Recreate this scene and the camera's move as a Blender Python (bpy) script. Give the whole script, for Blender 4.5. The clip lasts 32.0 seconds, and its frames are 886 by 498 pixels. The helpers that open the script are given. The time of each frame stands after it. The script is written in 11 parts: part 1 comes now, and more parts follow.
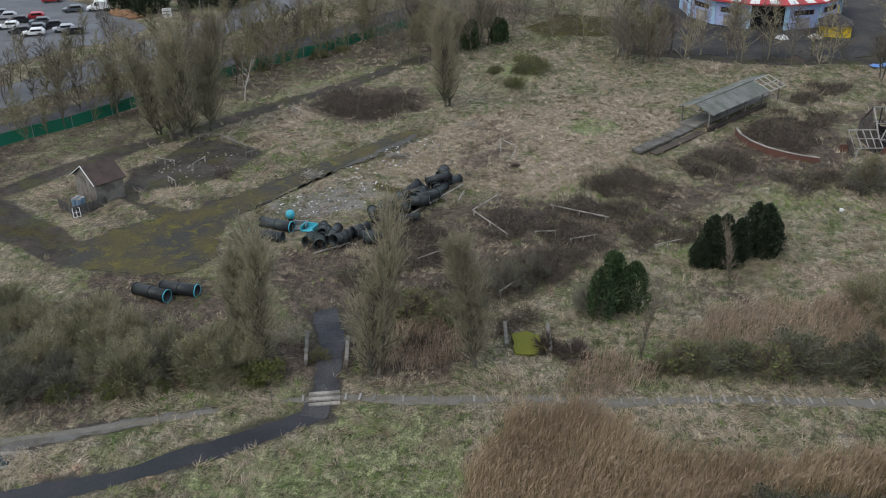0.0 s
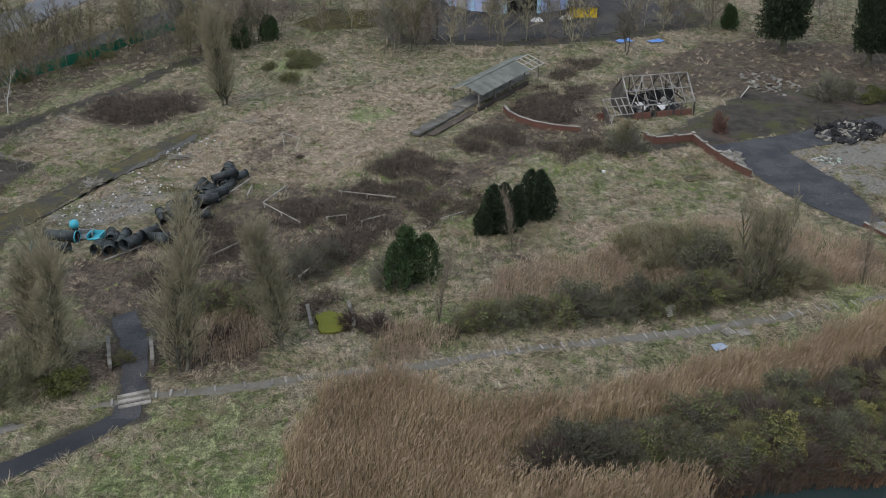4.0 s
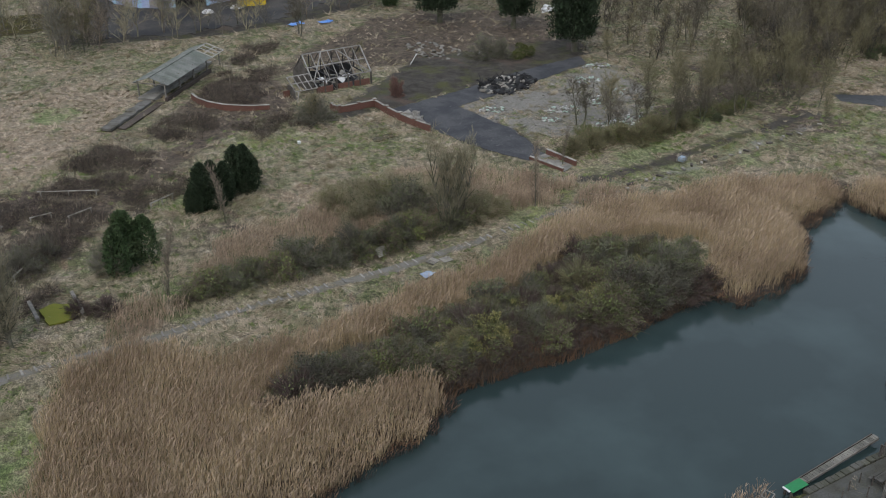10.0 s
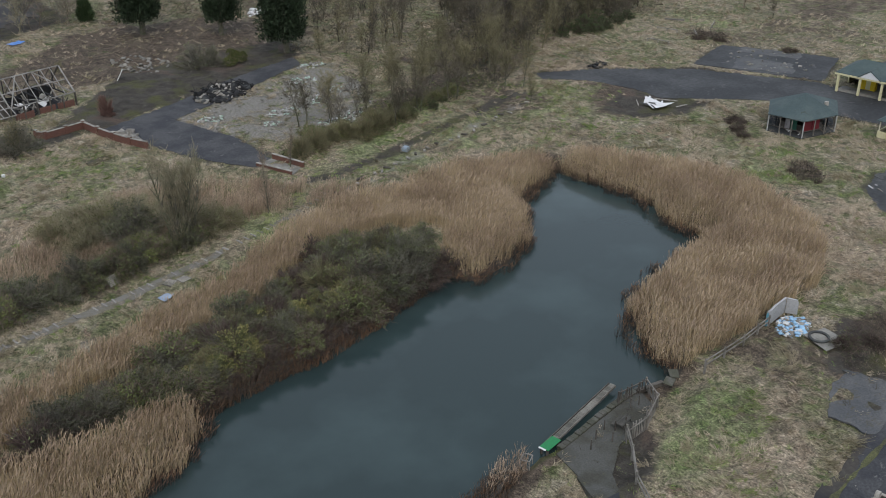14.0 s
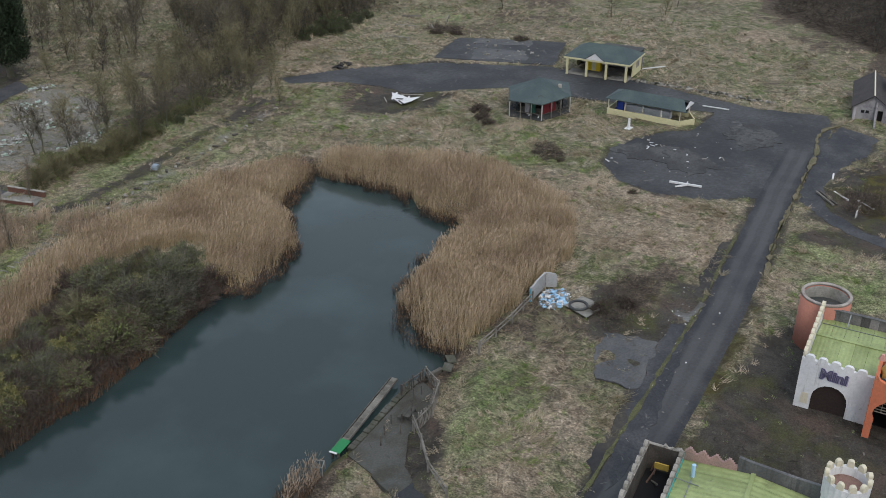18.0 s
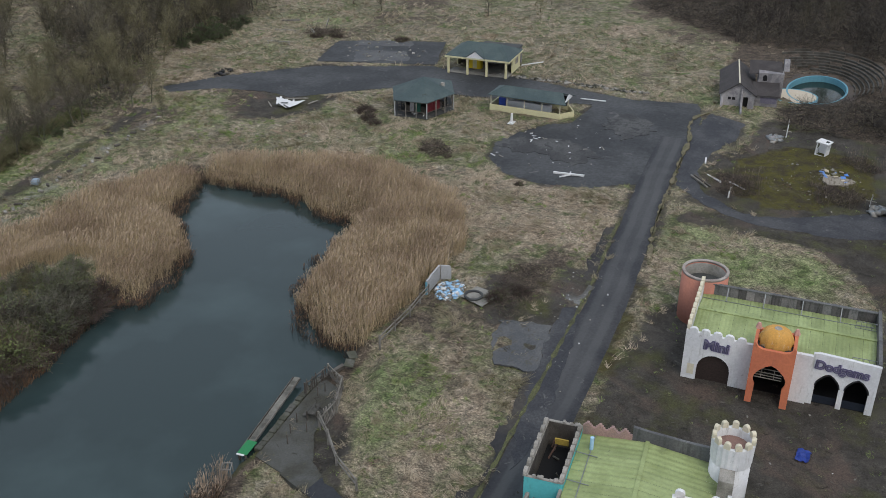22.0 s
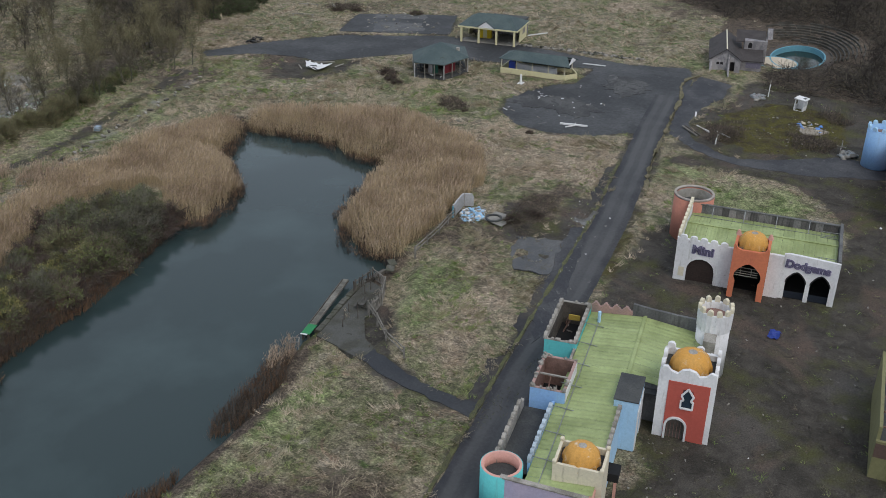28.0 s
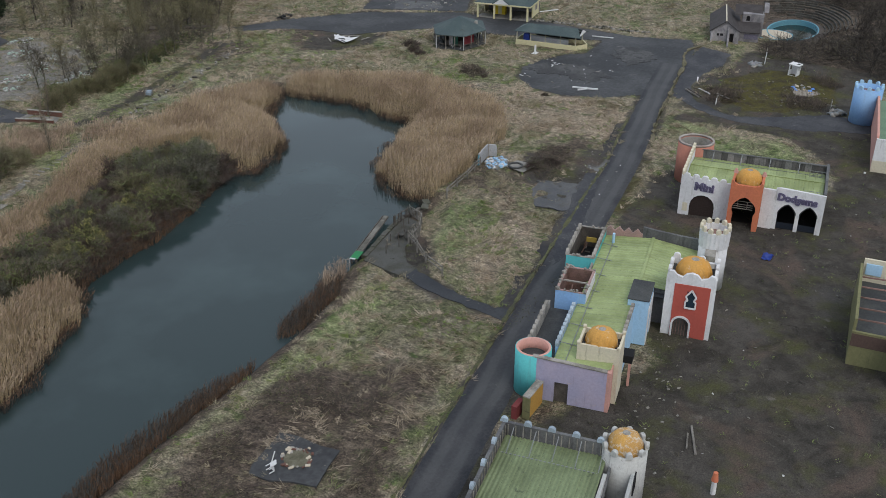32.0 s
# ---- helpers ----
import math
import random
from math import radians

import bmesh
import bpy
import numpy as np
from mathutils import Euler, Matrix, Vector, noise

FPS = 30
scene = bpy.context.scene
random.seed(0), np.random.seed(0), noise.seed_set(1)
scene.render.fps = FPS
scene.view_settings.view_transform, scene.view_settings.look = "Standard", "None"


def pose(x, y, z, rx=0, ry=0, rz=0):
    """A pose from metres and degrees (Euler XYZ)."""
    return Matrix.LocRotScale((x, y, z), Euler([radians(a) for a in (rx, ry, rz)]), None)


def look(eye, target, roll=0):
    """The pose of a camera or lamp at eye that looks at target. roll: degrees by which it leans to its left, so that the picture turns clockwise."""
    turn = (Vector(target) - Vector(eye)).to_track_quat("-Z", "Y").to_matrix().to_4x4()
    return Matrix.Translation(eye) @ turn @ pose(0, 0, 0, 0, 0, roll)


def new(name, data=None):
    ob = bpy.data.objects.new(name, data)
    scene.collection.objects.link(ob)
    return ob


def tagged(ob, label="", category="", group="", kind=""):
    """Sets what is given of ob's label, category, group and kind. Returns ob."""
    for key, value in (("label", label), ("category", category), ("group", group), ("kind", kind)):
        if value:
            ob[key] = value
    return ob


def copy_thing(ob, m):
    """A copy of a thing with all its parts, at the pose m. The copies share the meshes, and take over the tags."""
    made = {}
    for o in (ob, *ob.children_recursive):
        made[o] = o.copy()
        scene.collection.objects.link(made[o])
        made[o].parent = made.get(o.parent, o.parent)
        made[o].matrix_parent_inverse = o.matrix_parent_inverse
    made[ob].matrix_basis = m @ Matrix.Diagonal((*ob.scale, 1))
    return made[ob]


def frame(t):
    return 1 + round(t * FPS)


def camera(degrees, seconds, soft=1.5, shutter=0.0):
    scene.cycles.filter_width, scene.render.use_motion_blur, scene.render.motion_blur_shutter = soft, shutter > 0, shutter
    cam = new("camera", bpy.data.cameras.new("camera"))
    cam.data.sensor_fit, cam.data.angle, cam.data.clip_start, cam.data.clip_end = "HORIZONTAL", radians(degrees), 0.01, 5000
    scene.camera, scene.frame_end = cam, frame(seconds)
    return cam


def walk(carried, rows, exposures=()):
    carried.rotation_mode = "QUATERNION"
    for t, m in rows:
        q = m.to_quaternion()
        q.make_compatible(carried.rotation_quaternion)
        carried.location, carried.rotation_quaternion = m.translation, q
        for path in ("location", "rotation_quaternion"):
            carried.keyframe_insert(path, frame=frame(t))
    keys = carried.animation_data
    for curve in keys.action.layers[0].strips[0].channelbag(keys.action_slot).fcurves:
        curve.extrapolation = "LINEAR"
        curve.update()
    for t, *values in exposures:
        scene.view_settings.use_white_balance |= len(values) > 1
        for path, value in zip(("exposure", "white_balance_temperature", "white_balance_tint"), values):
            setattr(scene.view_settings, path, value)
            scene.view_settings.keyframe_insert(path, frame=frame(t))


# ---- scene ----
cam = camera(48.7, 32.0, 0.9)
PATH = [
    (0, (4.426, 10.215, 47.876), (4.072, 11.961, 46.968), -1.0),
    (1, (4.457, 9.682, 47.854), (4.206, 11.446, 46.944), -1.0),
    (2, (4.342, 8.815, 47.877), (4.192, 10.59, 46.966), -0.9),
    (3, (4.234, 7.596, 47.867), (4.185, 9.376, 46.956), -0.7),
    (4, (4.183, 6.347, 47.851), (4.256, 8.124, 46.937), -0.6),
    (4.5, (4.02, 5.67, 47.849), (4.157, 7.443, 46.934), -0.5),
    (6.5, (3.104, 2.552, 47.836), (3.413, 4.302, 46.917), -0.4),
    (7, (2.836, 1.654, 47.867), (3.181, 3.396, 46.948), -0.4),
    (8, (2.095, -0.015, 47.847), (2.518, 1.71, 46.928), -0.3),
    (9, (1.323, -1.266, 47.73), (1.834, 0.434, 46.808), -0.2),
    (9.5, (1.006, -1.604, 47.675), (1.59, 0.072, 46.753), -0.3),
    (10, (0.805, -1.636, 47.633), (1.472, 0.008, 46.711), -0.3),
    (11, (0.809, -1.404, 47.713), (1.602, 0.182, 46.788), -0.3),
    (12, (0.968, -1.475, 47.849), (1.873, 0.05, 46.923), -0.4),
    (13, (1.023, -1.541, 47.851), (2.038, -0.088, 46.924), -0.3),
    (14, (0.997, -1.619, 47.839), (2.114, -0.243, 46.913), -0.3),
    (15, (1.176, -1.61, 47.773), (2.386, -0.314, 46.847), -0.3),
    (15.5, (1.16, -1.645, 47.769), (2.413, -0.391, 46.844), -0.2),
    (17.5, (1.092, -1.662, 47.924), (2.497, -0.579, 47.001), -0.1),
    (18, (0.973, -1.62, 47.961), (2.415, -0.587, 47.037), -0.0),
    (19, (0.802, -1.607, 48.033), (2.31, -0.671, 47.111), 0.1),
    (20, (0.766, -1.653, 48.033), (2.315, -0.784, 47.114), 0.1),
    (21, (0.344, -1.79, 48.085), (1.907, -0.944, 47.167), 0.1),
    (22, (-0.718, -2.189, 48.002), (0.846, -1.344, 47.085), 0.2),
    (23, (-2.654, -2.96, 47.977), (-1.09, -2.115, 47.06), 0.2),
    (24, (-5.157, -3.749, 47.938), (-3.593, -2.906, 47.021), 0.4),
    (25, (-7.987, -4.502, 47.861), (-6.422, -3.661, 46.944), 0.5),
    (25.5, (-9.428, -4.905, 47.875), (-7.862, -4.066, 46.956), 0.6),
    (27.5, (-15.391, -6.526, 47.833), (-13.821, -5.697, 46.912), 0.6),
    (28, (-16.927, -6.975, 47.816), (-15.358, -6.144, 46.894), 0.6),
    (29, (-20.06, -7.841, 47.717), (-18.492, -7.009, 46.794), 0.6),
    (30, (-23.405, -8.656, 47.552), (-21.836, -7.827, 46.629), 0.6),
    (31, (-26.863, -9.591, 47.47), (-25.295, -8.763, 46.545), 0.5),
    (32, (-30.494, -10.748, 47.593), (-28.93, -9.914, 46.665), 0.3),
]
walk(cam, [(t, look(eye, target, roll)) for t, eye, target, roll in PATH], [(0, 0.03), (12, 0.03), (20, -0.04), (26, -0.05), (32, -0.10)])

# ---- light: flat overcast daylight ----
world = bpy.data.worlds.new("overcast_sky")
scene.world = world
world.use_nodes = True
wn = world.node_tree
sky = wn.nodes.new("ShaderNodeTexSky")
sky.sky_type = "NISHITA"
sky.sun_disc = False
sky.sun_elevation, sky.sun_rotation = radians(42), radians(215)
sky.air_density, sky.dust_density, sky.ozone_density = 1.6, 6.0, 1.0
cloud = wn.nodes.new("ShaderNodeMix")
cloud.data_type = "RGBA"
cloud.inputs[0].default_value = 0.88
cloud.inputs[7].default_value = (4.75, 5.4, 6.4, 1)
wn.links.new(sky.outputs[0], cloud.inputs[6])
wn.links.new(cloud.outputs[2], wn.nodes["Background"].inputs[0])
wn.nodes["Background"].inputs[1].default_value = 0.17
sun = new("sun", bpy.data.lights.new("sun", "SUN"))
sun.data.energy, sun.data.angle, sun.data.color = 1.3, radians(25), (1.0, 0.96, 0.9)
sun.matrix_world = look((0, 0, 90), (0.55 * 60, 0.65 * 60, 20))


# ---- materials ----
def mat(name, colour, rough=0.9, metal=0.0, scale=1.0, vary=0.3, other=None, bump=0.3, spot=None, island=0.0, obj=0.0, spec=0.3, streak=None):
    """A surface with coarse and fine variation. other: a second colour that shows in patches; spot: (colour, amount) of stains."""
    m = bpy.data.materials.new(name)
    m.use_nodes = True
    nt = m.node_tree
    b = nt.nodes["Principled BSDF"]
    b.inputs["Roughness"].default_value, b.inputs["Metallic"].default_value = rough, metal
    b.inputs["Specular IOR Level"].default_value = spec
    tc = nt.nodes.new("ShaderNodeTexCoord")
    geo = nt.nodes.new("ShaderNodeNewGeometry")

    def noise_at(s, detail=4.0, r=0.6):
        n = nt.nodes.new("ShaderNodeTexNoise")
        n.inputs["Scale"].default_value, n.inputs["Detail"].default_value, n.inputs["Roughness"].default_value = s, detail, r
        nt.links.new(geo.outputs["Position"], n.inputs["Vector"])
        return n

    def ramp(fac, lo, hi):
        r = nt.nodes.new("ShaderNodeMapRange")
        r.inputs[1].default_value, r.inputs[2].default_value = lo, hi
        nt.links.new(fac, r.inputs[0])
        return r.outputs[0]

    def mix(fac, a, c, kind="MIX"):
        x = nt.nodes.new("ShaderNodeMix")
        x.data_type, x.blend_type = "RGBA", kind
        if isinstance(fac, float):
            x.inputs[0].default_value = fac
        else:
            nt.links.new(fac, x.inputs[0])
        for v, i in ((a, 6), (c, 7)):
            if isinstance(v, tuple):
                x.inputs[i].default_value = (*v[:3], 1)
            else:
                nt.links.new(v, x.inputs[i])
        return x.outputs[2]

    coarse, fine = noise_at(0.35 * scale), noise_at(6.0 * scale, 6.0, 0.7)
    col = tuple(colour)
    if other:
        col = mix(ramp(coarse.outputs[0], 0.42, 0.6), col, tuple(other))
    if spot:
        st = noise_at(1.3 * scale, 6.0, 0.7)
        st.inputs["Distortion"].default_value = 0.8
        col = mix(ramp(st.outputs[0], 0.72 - 0.3 * spot[1], 0.8 - 0.25 * spot[1]), col, tuple(spot[0]))
    if streak:
        mp = nt.nodes.new("ShaderNodeMapping")
        mp.inputs["Scale"].default_value = streak[2] if len(streak) > 2 else (1.0, 1.0, 0.12)
        sn = nt.nodes.new("ShaderNodeTexNoise")
        sn.inputs["Scale"].default_value, sn.inputs["Detail"].default_value, sn.inputs["Roughness"].default_value = 2.6, 6.0, 0.7
        nt.links.new(geo.outputs["Position"], mp.inputs[0])
        nt.links.new(mp.outputs[0], sn.inputs["Vector"])
        col = mix(ramp(sn.outputs[0], 0.70 - 0.25 * streak[1], 0.86 - 0.2 * streak[1]), col, tuple(streak[0]))
    v = ramp(fine.outputs[0], 0.25, 0.75)
    dark = tuple(c * (1 - vary) for c in (1, 1, 1))
    light = tuple(min(1.6, c * (1 + vary)) for c in (1, 1, 1))
    col = mix(1.0, col, mix(v, dark, light), "MULTIPLY")
    for amount, source in ((island, geo.outputs["Random Per Island"]),):
        if amount:
            col = mix(1.0, col, mix(source, tuple([1 - amount] * 3), tuple([1 + amount] * 3)), "MULTIPLY")
    if obj:
        oi = nt.nodes.new("ShaderNodeObjectInfo")
        col = mix(1.0, col, mix(oi.outputs["Random"], tuple([1 - obj] * 3), tuple([1 + obj] * 3)), "MULTIPLY")
    if isinstance(col, tuple):
        b.inputs["Base Color"].default_value = (*col[:3], 1)
    else:
        nt.links.new(col, b.inputs["Base Color"])
    if bump:
        bp = nt.nodes.new("ShaderNodeBump")
        bp.inputs["Strength"].default_value, bp.inputs["Distance"].default_value = bump, 0.05
        nt.links.new(fine.outputs[0], bp.inputs["Height"])
        nt.links.new(bp.outputs[0], b.inputs["Normal"])
    return m


def ground_material():
    """Rough grass, soil, moss and rubble, mixed by the mesh's zone attributes and broken up by noise."""
    m = bpy.data.materials.new("rough_ground")
    m.use_nodes = True
    nt = m.node_tree
    b = nt.nodes["Principled BSDF"]
    b.inputs["Roughness"].default_value = 0.95
    b.inputs["Specular IOR Level"].default_value = 0.15
    geo = nt.nodes.new("ShaderNodeNewGeometry")

    def noise_at(s, detail=5.0, r=0.6, stretch=None, dist=0.0):
        n = nt.nodes.new("ShaderNodeTexNoise")
        n.inputs["Scale"].default_value, n.inputs["Detail"].default_value, n.inputs["Roughness"].default_value = s, detail, r
        n.inputs["Distortion"].default_value = dist
        if stretch:
            mp = nt.nodes.new("ShaderNodeMapping")
            mp.inputs["Scale"].default_value = stretch
            mp.inputs["Rotation"].default_value = (0, 0, 0.7)
            nt.links.new(geo.outputs["Position"], mp.inputs[0])
            nt.links.new(mp.outputs[0], n.inputs["Vector"])
        else:
            nt.links.new(geo.outputs["Position"], n.inputs["Vector"])
        return n.outputs[0]

    def ramp(fac, lo, hi):
        r = nt.nodes.new("ShaderNodeMapRange")
        r.inputs[1].default_value, r.inputs[2].default_value = lo, hi
        nt.links.new(fac, r.inputs[0])
        return r.outputs[0]

    def maths(op, a, c):
        x = nt.nodes.new("ShaderNodeMath")
        x.operation = op
        for v, i in ((a, 0), (c, 1)):
            if isinstance(v, float):
                x.inputs[i].default_value = v
            else:
                nt.links.new(v, x.inputs[i])
        return x.outputs[0]

    def mix(fac, a, c, kind="MIX"):
        x = nt.nodes.new("ShaderNodeMix")
        x.data_type, x.blend_type = "RGBA", kind
        if isinstance(fac, float):
            x.inputs[0].default_value = fac
        else:
            nt.links.new(fac, x.inputs[0])
        for v, i in ((a, 6), (c, 7)):
            if isinstance(v, tuple):
                x.inputs[i].default_value = (*v, 1)
            else:
                nt.links.new(v, x.inputs[i])
        return x.outputs[2]

    def zone(name):
        a = nt.nodes.new("ShaderNodeAttribute")
        a.attribute_name = name
        s = nt.nodes.new("ShaderNodeSeparateColor")
        nt.links.new(a.outputs["Color"], s.inputs[0])
        return s.outputs

    big, mid, fine = noise_at(0.06, 4.0), noise_at(0.5, 5.0, 0.65, None, 0.6), noise_at(3.2, 6.0, 0.75)
    streak = noise_at(1.6, 6.0, 0.7, (1.0, 0.35, 1.0), 1.2)
    za, zb = zone("zone_a"), zone("zone_b")
    broken = maths("ADD", maths("MULTIPLY", maths("SUBTRACT", mid, 0.5), 1.3), maths("MULTIPLY", maths("SUBTRACT", noise_at(0.16, 5.0, 0.65, None, 0.8), 0.5), 1.5))

    def mask(z):
        return ramp(maths("ADD", z, broken), 0.35, 0.65)

    patch = noise_at(0.15, 6.0, 0.68, None, 1.0)
    grass = mix(ramp(patch, 0.40, 0.60), (0.116, 0.116, 0.052), (0.232, 0.182, 0.118))
    grass = mix(ramp(big, 0.54, 0.66), grass, (0.138, 0.112, 0.070))
    grass = mix(ramp(mid, 0.53, 0.70), grass, (0.300, 0.246, 0.172))
    grass = mix(ramp(mid, 0.45, 0.31), grass, (0.074, 0.086, 0.030))
    grass = mix(ramp(noise_at(0.31, 6.0, 0.7, None, 0.9), 0.575, 0.66), grass, (0.086, 0.112, 0.034))
    grass = mix(ramp(noise_at(0.24, 6.0, 0.7, None, 1.3), 0.57, 0.68), grass, (0.205, 0.138, 0.088))
    grass = mix(mask(zb[1]), grass, mix(ramp(mid, 0.4, 0.6), (0.285, 0.222, 0.148), (0.215, 0.158, 0.100)))
    grass = mix(mask(za[0]), grass, mix(ramp(mid, 0.38, 0.62), (0.088, 0.126, 0.034), (0.215, 0.210, 0.100)))
    grass = mix(mask(zb[0]), grass, mix(ramp(mid, 0.35, 0.65), (0.070, 0.050, 0.036), (0.118, 0.090, 0.060)))
    tone = mix(ramp(streak, 0.28, 0.72), (0.52, 0.55, 0.60), (1.38, 1.43, 1.62))
    grass = mix(1.0, grass, tone, "MULTIPLY")
    tuft = noise_at(1.15, 6.0, 0.72, None, 0.5)
    grass = mix(1.0, grass, mix(ramp(tuft, 0.34, 0.66), (0.56, 0.58, 0.60), (1.36, 1.36, 1.34)), "MULTIPLY")
    grass = mix(1.0, grass, mix(ramp(fine, 0.3, 0.7), (0.55, 0.56, 0.56), (1.42, 1.42, 1.42)), "MULTIPLY")
    blade = noise_at(8.0, 4.0, 0.8, (1.0, 0.6, 1.0), 0.4)
    grass = mix(1.0, grass, mix(ramp(blade, 0.35, 0.65), (0.34, 0.34, 0.34), (1.66, 1.66, 1.66)), "MULTIPLY")
    soil = mix(ramp(mid, 0.36, 0.66), (0.034, 0.031, 0.026), (0.072, 0.064, 0.055))
    soil = mix(ramp(noise_at(0.11, 5.0, 0.6, None, 0.8), 0.54, 0.70), soil, (0.082, 0.074, 0.066))
    soil = mix(ramp(noise_at(0.22, 5.0, 0.6), 0.50, 0.66), soil, (0.066, 0.066, 0.030))
    soil = mix(ramp(noise_at(0.085, 5.0, 0.65, None, 1.2), 0.56, 0.68), soil, (0.088, 0.066, 0.054))
    soil = mix(ramp(noise_at(1.7, 6.0, 0.75, None, 0.6), 0.60, 0.72), soil, (0.135, 0.124, 0.110))
    soil = mix(ramp(noise_at(1.1, 6.0, 0.75, None, 0.8), 0.42, 0.30), soil, (0.022, 0.020, 0.017))
    grass = mix(mask(za[1]), grass, soil)
    grass = mix(mask(za[2]), grass, mix(ramp(mid, 0.4, 0.62), (0.078, 0.070, 0.018), (0.044, 0.036, 0.022)))
    grass = mix(mask(zb[2]), grass, mix(ramp(fine, 0.35, 0.65), (0.118, 0.110, 0.098), (0.250, 0.236, 0.212)))
    grass = mix(1.0, grass, mix(ramp(noise_at(7.0, 6.0, 0.78), 0.34, 0.66), (0.62, 0.62, 0.62), (1.38, 1.38, 1.38)), "MULTIPLY")
    nt.links.new(grass, b.inputs["Base Color"])
    bp = nt.nodes.new("ShaderNodeBump")
    bp.inputs["Strength"].default_value, bp.inputs["Distance"].default_value = 0.7, 0.35
    nt.links.new(maths("ADD", streak, maths("MULTIPLY", fine, 0.6)), bp.inputs["Height"])
    nt.links.new(bp.outputs[0], b.inputs["Normal"])
    return m


def water_material(name, deep, rough, wave):
    m = bpy.data.materials.new(name)
    m.use_nodes = True
    nt = m.node_tree
    b = nt.nodes["Principled BSDF"]
    b.inputs["Roughness"].default_value, b.inputs["IOR"].default_value = rough, 1.33
    geo = nt.nodes.new("ShaderNodeNewGeometry")
    n = nt.nodes.new("ShaderNodeTexNoise")
    n.inputs["Scale"].default_value, n.inputs["Detail"].default_value = 0.09, 5.0
    nt.links.new(geo.outputs["Position"], n.inputs["Vector"])
    x = nt.nodes.new("ShaderNodeMix")
    x.data_type = "RGBA"
    x.inputs[6].default_value, x.inputs[7].default_value = (*deep, 1), (*[c * 1.5 + 0.004 for c in deep], 1)
    r = nt.nodes.new("ShaderNodeMapRange")
    r.inputs[1].default_value, r.inputs[2].default_value = 0.5, 0.75
    nt.links.new(n.outputs[0], r.inputs[0])
    nt.links.new(r.outputs[0], x.inputs[0])
    nt.links.new(x.outputs[2], b.inputs["Base Color"])
    w = nt.nodes.new("ShaderNodeTexNoise")
    w.inputs["Scale"].default_value, w.inputs["Detail"].default_value = 1.8, 3.0
    nt.links.new(geo.outputs["Position"], w.inputs["Vector"])
    bp = nt.nodes.new("ShaderNodeBump")
    bp.inputs["Strength"].default_value, bp.inputs["Distance"].default_value = wave, 0.05
    nt.links.new(w.outputs[0], bp.inputs["Height"])
    nt.links.new(bp.outputs[0], b.inputs["Normal"])
    return m


M_GROUND = ground_material()
M_WATER = water_material("lake_water", (0.0215, 0.0345, 0.0350), 0.04, 0.06)
M_PUDDLE = water_material("shallow_water", (0.022, 0.016, 0.006), 0.3, 0.1)
M_WETPATH = mat("damp_black_tarmac", (0.018, 0.020, 0.024), 0.6, scale=0.7, vary=0.4, other=(0.030, 0.031, 0.034), spot=((0.05, 0.048, 0.042), 0.3), bump=0.2)
M_TARMAC = mat("worn_tarmac", (0.030, 0.031, 0.036), 0.8, scale=0.7, vary=0.5, other=(0.056, 0.056, 0.059), spot=((0.125, 0.122, 0.115), 0.36), bump=0.25)
M_OUTER = mat("pale_road_surface", (0.105, 0.11, 0.12), 0.85, scale=0.4, vary=0.2, other=(0.135, 0.14, 0.15), spot=((0.12, 0.12, 0.12), 0.3), bump=0.2)
M_WETTARMAC = mat("mossy_tarmac", (0.038, 0.036, 0.031), 0.65, scale=0.5, vary=0.5, other=(0.066, 0.054, 0.022), spot=((0.094, 0.082, 0.017), 0.68), bump=0.3, spec=0.2)
M_CONCRETE = mat("weathered_concrete", (0.22, 0.21, 0.19), 0.9, scale=1.0, vary=0.3, other=(0.14, 0.135, 0.12), spot=((0.08, 0.075, 0.06), 0.4))
M_GREYWOOD = mat("grey_weathered_timber", (0.20, 0.185, 0.165), 0.9, scale=2.5, vary=0.35, other=(0.12, 0.11, 0.095))
M_DARKWOOD = mat("dark_timber", (0.060, 0.052, 0.045), 0.9, scale=2.0, vary=0.4, other=(0.10, 0.09, 0.078))
M_BARK = mat("bark", (0.125, 0.112, 0.090), 0.95, scale=3.0, vary=0.35, other=(0.07, 0.075, 0.045), island=0.25, bump=0)
M_TWIG_OLIVE = mat("olive_twigs", (0.270, 0.238, 0.160), 0.95, scale=1.0, vary=0.2, other=(0.225, 0.208, 0.142), island=0.35, obj=0.15, bump=0)
M_TWIG_BROWN = mat("brown_twigs", (0.185, 0.153, 0.119), 0.95, scale=1.0, vary=0.2, other=(0.154, 0.125, 0.097), island=0.35, obj=0.15, bump=0)
M_TWIG_GREY = mat("grey_twigs", (0.140, 0.130, 0.106), 0.95, scale=1.0, vary=0.2, island=0.35, obj=0.3, bump=0)
M_TWIG_PURPLE = mat("purple_brown_twigs", (0.098, 0.074, 0.065), 0.95, scale=1.0, vary=0.25, other=(0.070, 0.050, 0.044), island=0.4, bump=0)
M_TWIG_WOOD = mat("olive_brown_twigs", (0.172, 0.152, 0.088), 0.95, scale=0.5, vary=0.25, other=(0.140, 0.126, 0.076), island=0.4, obj=0.15, bump=0)
M_TWIG_MID = mat("dull_brown_twigs", (0.116, 0.101, 0.076), 0.95, scale=0.5, vary=0.25, other=(0.075, 0.066, 0.046), island=0.35, bump=0)
M_TWIG_DARK = mat("dark_grey_twigs", (0.056, 0.049, 0.042), 0.95, scale=0.3, vary=0.25, other=(0.046, 0.038, 0.032), island=0.35, bump=0)
